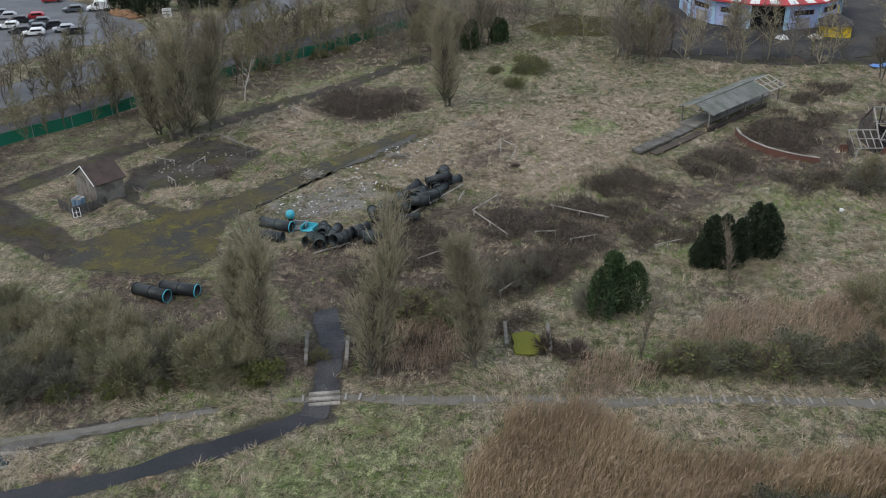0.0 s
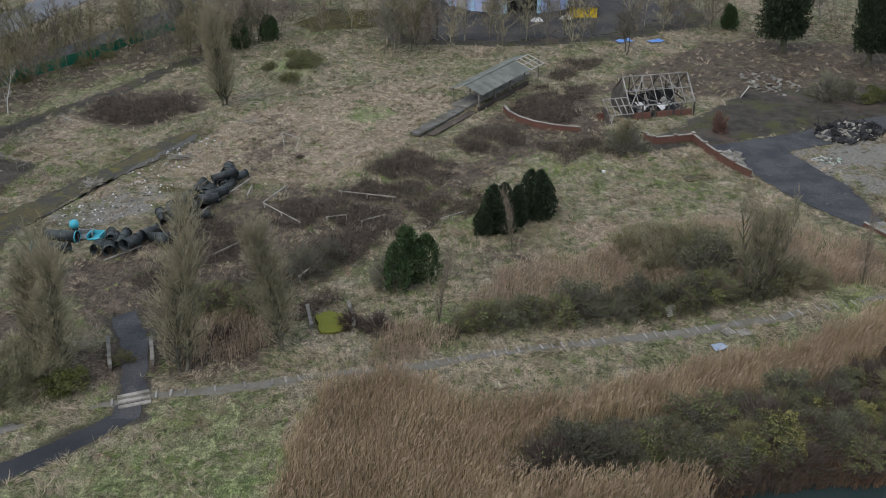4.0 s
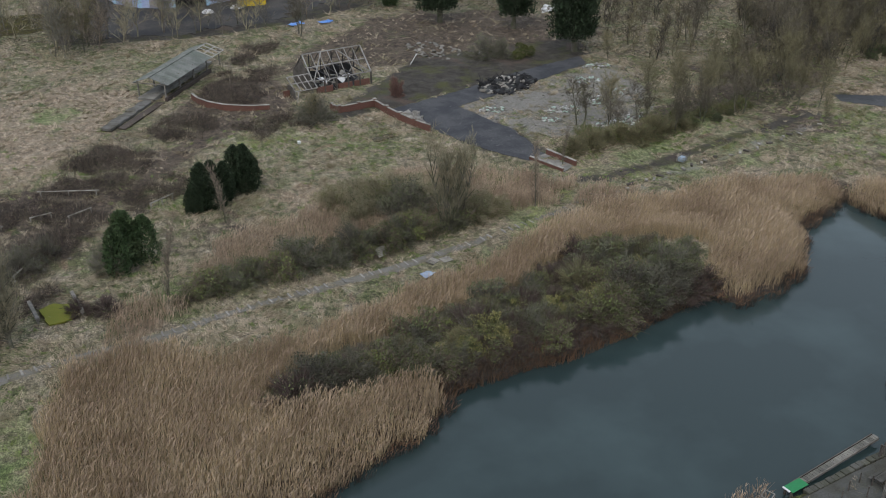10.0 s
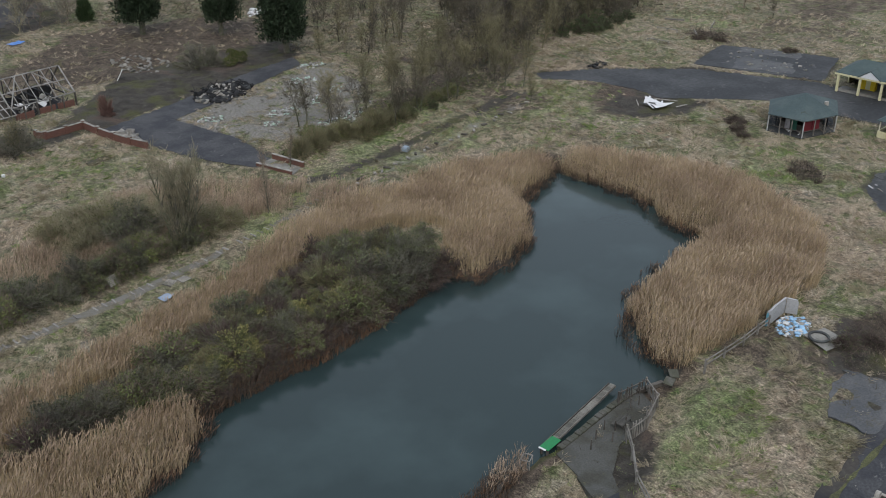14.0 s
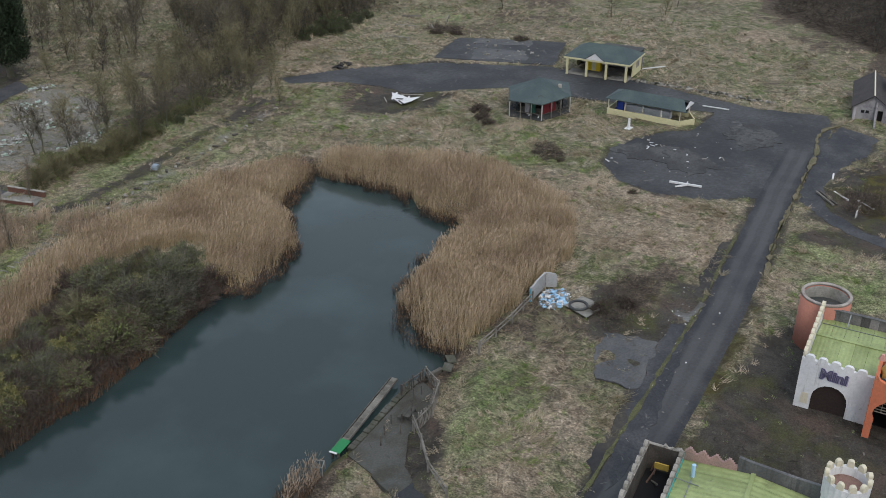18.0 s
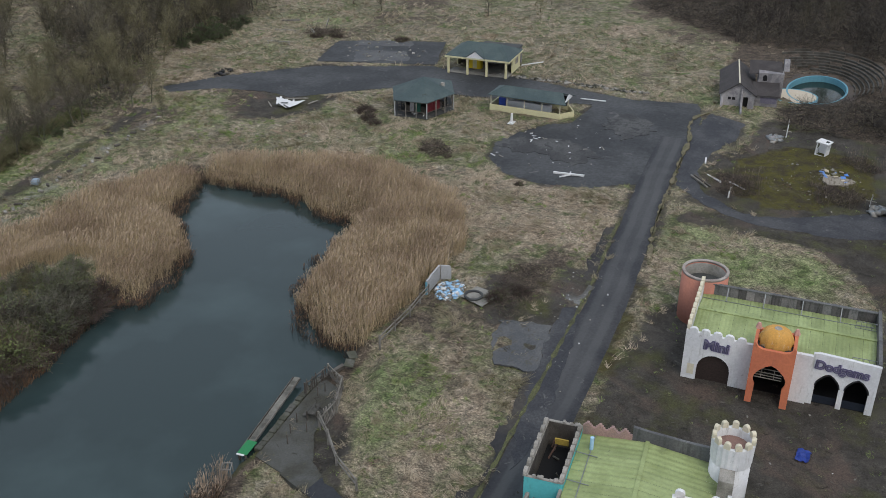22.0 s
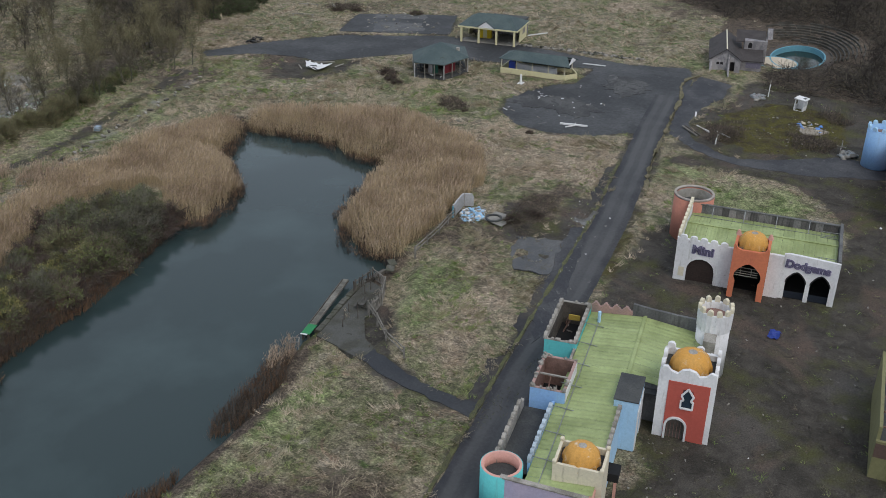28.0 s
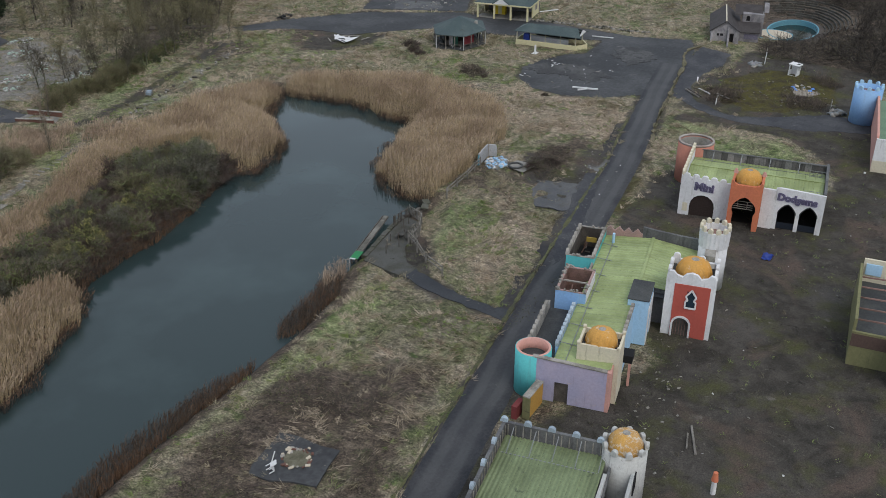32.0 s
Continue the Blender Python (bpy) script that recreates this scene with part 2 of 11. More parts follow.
M_LEAF_DARK = mat("dark_conifer_leaf", (0.022, 0.037, 0.017), 0.8, scale=1.0, vary=0.3, other=(0.031, 0.046, 0.024), island=0.5, bump=0)
M_LEAF_FIR = mat("fir_green_leaf", (0.042, 0.072, 0.028), 0.8, scale=1.0, vary=0.3, other=(0.066, 0.092, 0.042), island=0.5, bump=0)
M_LEAF_GREEN = mat("scrub_leaf", (0.122, 0.140, 0.044), 0.8, scale=0.6, vary=0.35, other=(0.078, 0.094, 0.036), island=0.5, obj=0.38, bump=0)
M_LEAF_OLIVE = mat("olive_hedge_leaf", (0.128, 0.130, 0.056), 0.8, scale=0.6, vary=0.35, other=(0.090, 0.104, 0.044), island=0.5, obj=0.38, bump=0)
M_LEAF_GREYG = mat("grey_green_leaf", (0.098, 0.112, 0.050), 0.85, scale=0.6, vary=0.35, other=(0.062, 0.062, 0.036), island=0.45, obj=0.38, bump=0)
M_LEAF_YELLOW = mat("yellow_green_leaf", (0.235, 0.215, 0.082), 0.8, scale=1.0, vary=0.3, other=(0.165, 0.162, 0.068), island=0.4, obj=0.1, bump=0)
M_LEAF_IVY = mat("fresh_green_leaf", (0.060, 0.088, 0.032), 0.75, scale=1.0, vary=0.3, other=(0.046, 0.066, 0.028), island=0.4, bump=0)
M_REED = mat("dry_reed", (0.410, 0.318, 0.198), 0.9, scale=0.5, vary=0.25, other=(0.315, 0.240, 0.152), island=0.3, bump=0)
M_REED_PALE = mat("pale_reed", (0.370, 0.285, 0.208), 0.9, scale=0.5, vary=0.25, other=(0.273, 0.200, 0.145), island=0.35, bump=0)
M_REED_DARK = mat("russet_reed", (0.144, 0.083, 0.049), 0.9, scale=0.5, vary=0.25, other=(0.102, 0.069, 0.046), island=0.4, bump=0)
M_STRAW = mat("straw_blades", (0.392, 0.325, 0.243), 0.9, scale=0.4, vary=0.25, other=(0.222, 0.196, 0.126), island=0.36, bump=0)
M_GREENBLADE = mat("green_blades", (0.135, 0.190, 0.052), 0.9, scale=0.4, vary=0.25, other=(0.215, 0.238, 0.098), island=0.36, bump=0)


# ---- mesh helpers ----
def mesh_of(name, verts, quads, materials, index=None, smooth=False):
    """A mesh from arrays of corners and of four-sided faces."""
    me = bpy.data.meshes.new(name)
    verts, quads = np.asarray(verts, np.float32), np.asarray(quads, np.int32)
    me.vertices.add(len(verts))
    me.vertices.foreach_set("co", verts.ravel())
    me.loops.add(quads.size)
    me.loops.foreach_set("vertex_index", quads.ravel())
    me.polygons.add(len(quads))
    me.polygons.foreach_set("loop_start", np.arange(len(quads), dtype=np.int32) * 4)
    me.polygons.foreach_set("loop_total", np.full(len(quads), 4, np.int32))
    for m in materials if isinstance(materials, (list, tuple)) else [materials]:
        me.materials.append(m)
    if index is not None:
        me.polygons.foreach_set("material_index", np.asarray(index, np.int32))
    if smooth:
        me.polygons.foreach_set("use_smooth", np.ones(len(quads), bool))
    me.update(calc_edges=True)
    me.validate()
    return me


def part(name, bm, material, parent=None, label=""):
    """Links a bmesh as one mesh object under its thing."""
    me = bpy.data.meshes.new(name)
    bm.to_mesh(me)
    bm.free()
    me.materials.append(material)
    ob = new(name, me)
    ob.parent = parent
    return tagged(ob, label)


def thing(name, label, category, m=None, group="", kind=""):
    ob = new(name)
    ob.matrix_world = m or Matrix()
    return tagged(ob, label, category, group, kind)


def box(bm, x0, x1, y0, y1, z0, z1, bevel=0.0, m=None):
    r = bmesh.ops.create_cube(bm, size=1.0, matrix=Matrix.LocRotScale(((x0 + x1) / 2, (y0 + y1) / 2, (z0 + z1) / 2), None, (x1 - x0, y1 - y0, z1 - z0)))
    vs = r["verts"]
    if bevel:
        es = list({e for v in vs for e in v.link_edges})
        r2 = bmesh.ops.bevel(bm, geom=es, offset=bevel, segments=1, affect="EDGES")
        vs = r2["verts"]
    if m is not None:
        bmesh.ops.transform(bm, matrix=m, verts=list({v for v in vs}))
    return bm


def boxes(*rows, bevel=0.0):
    bm = bmesh.new()
    for r in rows:
        box(bm, *r, bevel=bevel)
    return bm


def bar(bm, a, b, w, h=None):
    """A square bar from a to b."""
    a, b = Vector(a), Vector(b)
    q = (b - a).to_track_quat("Z", "Y").to_matrix().to_4x4()
    bmesh.ops.create_cube(bm, size=1.0, matrix=Matrix.Translation((a + b) / 2) @ q @ Matrix.Diagonal((w, h or w, (b - a).length, 1)))
    return bm


def bars(w, *rows):
    bm = bmesh.new()
    for a, b in rows:
        bar(bm, a, b, w)
    return bm


def tube(bm, x, y, z0, z1, r0, r1=None, n=20, caps=True):
    bmesh.ops.create_cone(bm, cap_ends=caps, segments=n, radius1=r0, radius2=r0 if r1 is None else r1, depth=z1 - z0, matrix=Matrix.Translation((x, y, (z0 + z1) / 2)))
    return bm


def plate(points, z0, z1, bm=None):
    """A flat slab over a polygon."""
    bm = bm or bmesh.new()
    vs = [bm.verts.new((x, y, z1)) for x, y in points]
    f = bm.faces.new(vs)
    f.normal_update()
    if f.normal.z < 0:
        f.normal_flip()
    if z1 > z0:
        r = bmesh.ops.extrude_face_region(bm, geom=[f])
        low = [g for g in r["geom"] if isinstance(g, bmesh.types.BMVert)]
        bmesh.ops.translate(bm, verts=low, vec=(0, 0, z0 - z1))
        bmesh.ops.recalc_face_normals(bm, faces=bm.faces)
    return bm


# ---- plan ----
LAKE = [(-60, 30), (-30, 52), (-8, 52), (4, 51.5), (12.4, 53.6), (17.3, 55.6), (23.2, 57.4), (26.4, 60.8), (31, 61.6), (38.8, 62), (46.6, 64), (52, 65), (56.6, 66.3),
        (58.5, 63.5), (63.2, 64.2), (67.8, 66.7), (72.5, 71.5), (73.2, 74.6), (78.5, 76.3), (83.2, 77.6), (84.6, 80.5), (85.9, 77), (86.3, 70.7), (86.8, 64.8), (84.6, 59),
        (84.6, 54), (77, 52.6), (71, 51.4), (67.4, 50), (64.2, 47), (61.6, 43), (61, 40.6), (56.5, 40.7), (51.3, 40.2), (47.5, 39.6), (44.4, 40.2), (40.5, 39.3),
        (37, 38), (34, 37.4), (29.5, 37.2), (22.6, 37), (16.1, 37.4), (6.4, 37), (-10, 36), (-35, 30), (-58, 22)]
WATER_Z = -1.4


def near_poly(px, py, poly):
    """Signed distance to a polygon, positive inside."""
    p = np.array(poly, float)
    q = np.roll(p, -1, 0)
    inside = np.zeros(px.shape, bool)
    dist = np.full(px.shape, 1e9)
    for (x0, y0), (x1, y1) in zip(p, q):
        t = np.clip(((px - x0) * (x1 - x0) + (py - y0) * (y1 - y0)) / max(1e-9, (x1 - x0) ** 2 + (y1 - y0) ** 2), 0, 1)
        dist = np.minimum(dist, np.hypot(px - x0 - t * (x1 - x0), py - y0 - t * (y1 - y0)))
        if y0 != y1:
            inside ^= ((y0 > py) != (y1 > py)) & (px < (x1 - x0) * (py - y0) / (y1 - y0) + x0)
    return np.where(inside, dist, -dist)


def smooth_noise(px, py, size, seed):
    """Value noise over the plan."""
    r = np.random.RandomState(seed).rand(256, 256)
    u, v = px / size, py / size
    i, j = np.floor(u).astype(int), np.floor(v).astype(int)
    f, g = u - i, v - j
    f, g = f * f * (3 - 2 * f), g * g * (3 - 2 * g)
    a, b = r[i % 256, j % 256], r[(i + 1) % 256, j % 256]
    c, d = r[i % 256, (j + 1) % 256], r[(i + 1) % 256, (j + 1) % 256]
    return (a * (1 - f) + b * f) * (1 - g) + (c * (1 - f) + d * f) * g


def ribbon(line, width):
    """A polygon along a line; width: one number, or one for each point."""
    p = [Vector(q).to_2d() for q in line]
    w = width if isinstance(width, (list, tuple)) else [width] * len(p)
    left, right = [], []
    for k, q in enumerate(p):
        d = (p[min(k + 1, len(p) - 1)] - p[max(k - 1, 0)]).normalized()
        n = Vector((-d.y, d.x))
        left.append(tuple(q + n * w[k] / 2))
        right.append(tuple(q - n * w[k] / 2))
    return left + right[::-1]


# roads and hard standings: outline, material, name, label
ROADS = {
    "main": ribbon([(-40, 8.5), (-10, 12.0), (16, 15.0), (25, 16.2), (34.5, 17.4), (48.5, 19.2), (64, 20.9), (80, 22.8), (97, 25.6), (111, 28.0), (126, 30.0), (137.5, 31.0)], 4.3),
    "plaza": [(108.5, 29.2), (104, 34), (102.3, 40), (103.2, 45.5), (107.6, 49.5), (112, 50.6), (117.5, 49.8), (122.5, 47.5), (124.5, 45), (131, 44.8), (137, 45), (139.5, 38), (140.5, 30.5), (128, 27)],
    "top": [(108.8, 107.5), (118, 102.6), (126, 96.2), (130.3, 92), (139, 75.8), (140.5, 62), (139.5, 50), (138.5, 40), (141.6, 31), (136, 31), (133.5, 44.5), (130, 57), (128, 64), (127.5, 74), (121, 80.5),
            (114.5, 86.5), (115, 92), (112.5, 99.5), (107.5, 104.5)],
    "branch": [(138.4, 28.2), (129.7, 28.4), (119.7, 27.2), (110, 25.2), (107, 21.6), (104.1, 17.5), (103.4, 13.8), (103.7, 10.1), (104.3, 5.5), (106, 1), (107.6, -4), (112.5, -4), (112.7, 3.2), (109.4, 7.6), (107.3, 10.7), (105.8, 14.2), (106.0, 16.8), (109.1, 21.2), (112, 23), (116.4, 24), (124.5, 23.8), (128.8, 22.4), (136.2, 22.8)],
    "west": [(-36.5, 57.6), (-31.4, 60.3), (-26.4, 63.9), (-22.2, 67.0), (-19.4, 69.6), (-17.6, 71.3), (-20.2, 71.6), (-24.2, 68.4), (-28.5, 65.1), (-31.7, 62.2), (-39, 58.7), (-48, 53), (-46, 51)],
    "yard": [(43.8, 126.8), (56.8, 130.8), (73, 137.4), (83.5, 140), (82.2, 135.9), (67.7, 129.6), (54.4, 124.5), (57.9, 112.6), (57.6, 102.6), (54.6, 102), (50.6, 108.5), (47.2, 118.8)],
    "wet": [(-54.8, 96.2), (-50.7, 102.2), (-45.9, 106.9), (-41.8, 112.5), (-37, 119.6), (-32, 128.3), (-28.3, 135.4), (-24.7, 138), (-23.5, 135), (-26.7, 129.1), (-31.8, 122.3), (-36.6, 114.2), (-39.6, 107.1), (-39.4, 101), (-37.7, 95.9), (-39.7, 92.6), (-46.1, 91.4), (-52.5, 92.3)],
    "wet_link": [(-56.5, 113.5), (-52.3, 108.6), (-45.7, 106.6), (-47.8, 104.6), (-54.5, 109.2), (-57, 112)],
    "outer": ribbon([(-110, 125), (-93, 143), (-87, 155), (-82, 172), (-77, 190), (-71, 212), (-62, 245), (-50, 290)], 11),
    "inner": ribbon([(-90, 118), (-80.5, 133), (-73.5, 146), (-66, 159), (-58.5, 174), (-49, 192), (-40, 210), (-30, 240)], 6.5),
    "carpark": [(-104, 159), (-98.2, 171), (-90.6, 177.4), (-90.3, 188), (-114, 205), (-160, 225), (-160, 165), (-122, 152)],
    "stairpath": [(-20.1, 71.2), (-17.8, 71.2), (-18.0, 75.2), (-19.5, 83), (-20.7, 85.3), (-22, 88.4), (-24, 87), (-22, 82.7), (-20.1, 75)],
    "lakepath": [(44.6, 32.4), (42.6, 27.8), (41.6, 23.2), (41.9, 20.6), (39.9, 20.4), (40.4, 24.4), (41.6, 29.7), (42.6, 32.6)],
    "layby": [(52, 20.6), (56, 22.0), (60, 23.0), (64.4, 24.3), (70, 25.4), (75.9, 26.2), (76.6, 24.6), (70, 22.8), (60, 21.0), (54, 20.0)],
    "channel": ribbon([(-46, 60.4), (-41.7, 62.9), (-36.3, 66.2), (-31.1, 69.0), (-27.4, 70.9)], [1.3, 1.2, 1.1, 0.9, 0.5]),
    "hall_floor": [(132.2, 94.2), (138, 96.2), (144.6, 97.9), (149, 90), (153.4, 80.6), (147, 78), (140.2, 75.4), (136, 85)],
    "rides": [(10, 184.5), (21.3, 181), (40.1, 183.5), (46.7, 189.2), (60, 196), (60, 232), (4, 232), (6, 205)],
}



# ---- ground ----
def axis(lo, hi, step, far_lo, far_hi):
    mid = list(np.arange(lo, hi + 1e-6, step))
    out, d, v = [], step, mid[-1]
    while v < far_hi:
        d *= 1.18
        v += d
        out.append(v)
    back, d, v = [], step, mid[0]
    while v > far_lo:
        d *= 1.18
        v -= d
        back.append(v)
    return np.array(back[::-1] + mid + out)


GX, GY = axis(-72, 168, 0.75, -2500, 2500), axis(-14, 215, 0.75, -2000, 3000)
X, Y = np.meshgrid(GX, GY)
lake_in = near_poly(X, Y, LAKE)
road_in = np.max([near_poly(X, Y, p) for p in ROADS.values()], axis=0)
hard = np.clip((road_in + 1.0) / 1.0, 0, 1)
lump = (smooth_noise(X, Y, 9, 1) - 0.5) * 0.5 + (smooth_noise(X, Y, 2.6, 2) - 0.5) * 0.28 + (smooth_noise(X, Y, 1.1, 3) - 0.5) * 0.16
YARD = [(20, 14.5), (40, 6), (58, 17.5), (66, 18.5), (78, 18.4), (80.4, 17.2), (82.6, 13), (83.6, 2), (84.2, -1.6), (89, -1), (93, 0.6), (96.5, 2.6), (99.8, 7), (100.3, 15), (100.0, 22.5), (104, 22), (106, 10), (108, -8), (108, -60), (-60, -60), (-60, 4), (-10, 9)]
yard_in = near_poly(X, Y, YARD)
flat = np.clip(1 - hard, 0, 1) * np.where(yard_in > 0, 0.25, 1.0)
SHELF = [(30, 37.3), (44, 40.2), (61, 40.7), (61.5, 38), (54, 35.5), (47, 33.5), (42, 34), (36, 36)]
shelf = np.clip(near_poly(X, Y, SHELF) + 1.2, 0, 1.4) / 1.4
bank = np.clip(-lake_in / 2.4, 0, 1)
bank = 1 - (1 - bank) ** 2
Z = np.where(lake_in > -2.4, -1.75 * (1 - bank), 0.0) + lump * flat * np.clip(-lake_in / 2, 0, 1)
Z = np.where(lake_in > 0, -1.75 - np.clip(lake_in, 0, 3) * 0.4, Z) + (smooth_noise(X, Y, 1.3, 8) - 0.5) * 0.3 * np.clip(1 - np.abs(lake_in) / 1.5, 0, 1)
Z = Z * (1 - shelf) + np.minimum(Z, -0.95) * shelf
Z = Z - 0.05 * hard
basin = np.hypot((X - 157.2) / 8.4, (Y - 16.6) / 5.2) < 1
Z = np.where(basin, -1.3, Z)
GREENMOUND = [(-19, 160), (-14.5, 155.5), (-8, 161), (-8.5, 172), (-15, 175), (-20, 170)]
Z += 1.4 * np.clip(near_poly(X, Y, GREENMOUND) / 4 + 0.2, 0, 1)


def soft(poly, edge=1.5):
    return np.clip(near_poly(X, Y, poly) / (2 * edge) + 0.5, 0, 1)


def any_of(*polys, edge=1.5):
    return np.max([soft(p, edge) for p in polys], axis=0)


GREEN = any_of([(-40, 55), (-28, 62), (-18, 70), (-16, 73.5), (-8, 74), (-4, 66), (-7, 57), (-14, 50)], [(42, 39), (40, 36.5), (31, 35.5), (22, 35.5), (10, 35.5), (10, 33), (28, 31), (40, 31)],
               [(53, 37), (63, 39), (66, 35), (60, 29), (52, 27), (46, 31)], [(96, 23.5), (101, 21), (100, 6), (94, 2), (89, 4), (89, 20)], [(-78, 124), (-60, 148), (-42, 172), (-36, 168), (-52, 142), (-66, 122), (-75, 112)],
               [(62, 92), (96, 106), (105, 103), (96, 112), (80, 108), (64, 100)], GREENMOUND, [(23, 36), (25.1, 34), (26.8, 33.0), (28.9, 31.1), (32.6, 29.3), (34, 33), (32, 36)], [(52.6, 34.9), (56.9, 38.4), (59, 34.2), (57.1, 31.8), (54.3, 30.4), (53, 32)], edge=2.5) * 0.54
SOIL = any_of(YARD, [(2, 182), (20, 177.5), (42, 179), (64, 190), (64, 234), (0, 234)], [(-53, 97), (-49, 92), (-56, 92.5), (-66, 97), (-76, 104), (-71, 108), (-64, 103.5), (-57, 100)], [(104, 2), (135, -2), (140, 20), (128, 21), (110, 12)], [(-57, 110), (-57, 120), (-55, 131), (-46, 128), (-43, 126.5), (-46, 117), (-50, 114)], [(104, 89), (105, 83), (112, 80), (119, 80), (113, 93)],
              [(34, 126), (58, 150), (90, 152), (86, 141), (60, 132), (44, 127)], ribbon([(-74, 104), (-70.5, 109), (-66.5, 117), (-62.0, 125), (-58.0, 131), (-52.4, 138.5), (-46.9, 147.6), (-40.5, 156.5), (-36, 166), (-31, 175)], 3.6),
              [(-56.8, 113.2), (-58.7, 117.7), (-56.8, 122.1), (-53.1, 127.6), (-46.6, 124.6), (-48.5, 118.3), (-49.1, 115.3), (-54.7, 114.0)], ribbon([(57, 94), (60.6, 93.2), (64.6, 93.8), (70, 95), (75, 96.5), (82.4, 98.1), (92.4, 100.5), (100, 102.2)], 1.7), [(79.6, 36), (78, 31), (74, 28.5), (70, 31), (74, 34)],
              [(46, 39), (51, 39.5), (54, 38), (52, 35), (44, 30), (41, 22), (39.5, 22), (42, 32)], [(62, 24), (70, 29), (84, 29), (84, 26), (66, 23)], edge=1.2)
MOSS = any_of([(-26.4, 119), (-21.1, 117.1), (-22.9, 115.5), (-26, 116.5)], [(-4.8, 86), (-4, 82.8), (-1, 83.4), (-2, 86.8)], [(-6, 88), (-4, 90), (-3, 89)], [(-54, 95), (-50, 92), (-44, 92.5), (-47, 97)], [(117.7, 20.6), (122.5, 20.6), (128.7, 17.2), (126.3, 12.1), (123.4, 12.2), (121.6, 15.4), (118.4, 17.7)], [(110.9, 15.4), (112.4, 11.2), (114.2, 8.6), (109.2, 10.6), (108.0, 14.8)], [(127.9, 9.6), (129, 4.4), (125.2, 6.4)], [(113, 13), (118, 15), (119, 12), (114, 10.4)], [(110, 18), (117, 20), (130, 16), (130, 5), (118, 3), (110, 9)],
              [(-17, 197), (-9.6, 208), (1.9, 207), (1.2, 193), (-12, 190)], edge=0.7) * 0.9
MOSS = np.maximum(MOSS, any_of([(-56, 96), (-52, 92.5), (-66, 97.5), (-74, 104), (-71, 107), (-64, 102.5), (-57, 99)], [(77, 29.4), (79.6, 30.8), (82.1, 29), (78.8, 27.8)], [(40, 19), (52, 18.5), (84, 22), (84, 19.5), (60, 16.5), (44, 15.5)], [(-56, 126), (-50, 120), (-46, 122), (-48, 126)], edge=1.0) * 0.45)
BROWN = any_of([(-34, 96), (-24, 108), (-10, 118), (4, 116), (12, 125), (22, 134), (24, 128), (10, 112), (2, 100), (-8, 90), (-26, 84)], [(-46, 145), (-40, 158), (-27, 158), (-24, 148), (-34, 138)],
               [(30, 150), (60, 180), (90, 175), (95, 150), (60, 145)], [(2, 33), (18, 33.6), (25, 32.4), (30.4, 25), (30, 20.6), (20, 18.4), (8, 17), (-4, 18)], [(66, 27), (88, 28), (88, 33), (76, 36), (70, 33)], [(-30, 80), (-8, 92), (-8, 78), (-26, 74)],
               [(12, 134), (22, 150), (34, 150), (34, 132), (24, 128)], [(-50, 66), (-28, 74), (-26, 90), (-50, 94)], [(118, 104), (118, 92), (104, 82), (101, 88), (106, 94)], edge=2.5) * 0.78
WOODFLOOR = any_of([(150, 8), (149.5, 24), (154, 28), (163, 32), (178, 34), (184, 10), (165, 2)], [(176, 30), (196, 60), (420, 140), (420, -120), (128, -120), (131, 0), (134, 16), (145, 20), (150, 15), (152, 9), (160, 4), (174, 9), (180, 20)],
                   [(58, 101.5), (66, 103.5), (76, 105.5), (97, 107.5), (106, 108.5), (116, 116), (128, 131), (150, 122), (168, 138), (140, 165), (118, 140), (104, 128), (97, 120), (86, 114), (64, 107)], edge=1.5)
PALE = any_of([(-30, 120), (-20, 146), (6, 160), (14, 146), (4, 130), (-8, 118)], [(86, 25), (84, 40), (97, 56), (104, 46), (102, 36), (100, 27)], [(20, 105), (45, 108), (46, 100), (30, 92), (22, 96)],
               [(43, 24), (60, 23), (66, 33), (50, 33)], [(-13.1, 133.7), (-9.4, 136.7), (3.0, 136.5), (4.0, 131.6), (0.4, 124.4), (-3.6, 116.8), (-10.5, 117.1)], edge=3) * 0.7
RUBBLE = any_of([(-37, 109), (-36, 112.5), (-32.1, 117), (-27, 119), (-22.8, 116), (-25, 110.5), (-30, 107.5)], [(54.4, 124.3), (64.7, 129), (80.3, 133.4), (87, 132), (86, 120), (75, 108), (64, 105.5), (58.5, 109)], [(-39.8, 111.1), (-32.5, 114.9), (-27, 118.4), (-22.7, 115.5), (-25.7, 110.9), (-30.2, 107.8), (-36.6, 108.4)],
                ribbon([(58, 88.6), (62.2, 89), (71.4, 91.7), (76.7, 92.7), (84.4, 94.8), (88.6, 96.1), (97.6, 97.8)], 1.1), edge=2.2) * 0.62

SOIL = np.maximum(SOIL, np.clip(1 + road_in / 1.3, 0, 1) * 0.62)
BROWN = np.maximum(BROWN, np.clip((smooth_noise(X, Y, 14, 41) - 0.66) * 4, 0, 1) * 0.6)
PALE = np.maximum(PALE, np.clip((smooth_noise(X, Y, 11, 43) - 0.66) * 4, 0, 1) * 0.7)
GREEN = np.maximum(GREEN, np.clip((smooth_noise(X, Y, 12, 45) - 0.68) * 4, 0, 1) * 0.5)
SOIL = np.maximum(SOIL, np.clip((lake_in + 1.3) / 0.8, 0, 1))
BROWN = np.maximum(BROWN, any_of([(-81, 140), (-66, 165), (-45.2, 146), (-34.9, 128), (-20, 112), (-22, 96), (-42.8, 90), (-60, 90)], edge=3) * 0.36)
BROWN = np.maximum(BROWN, any_of([(-100, 128), (-84, 158), (-66, 196), (-46, 205), (-28, 178), (-44, 158), (-60, 132), (-72, 108), (-90, 108)], edge=3) * 0.55)
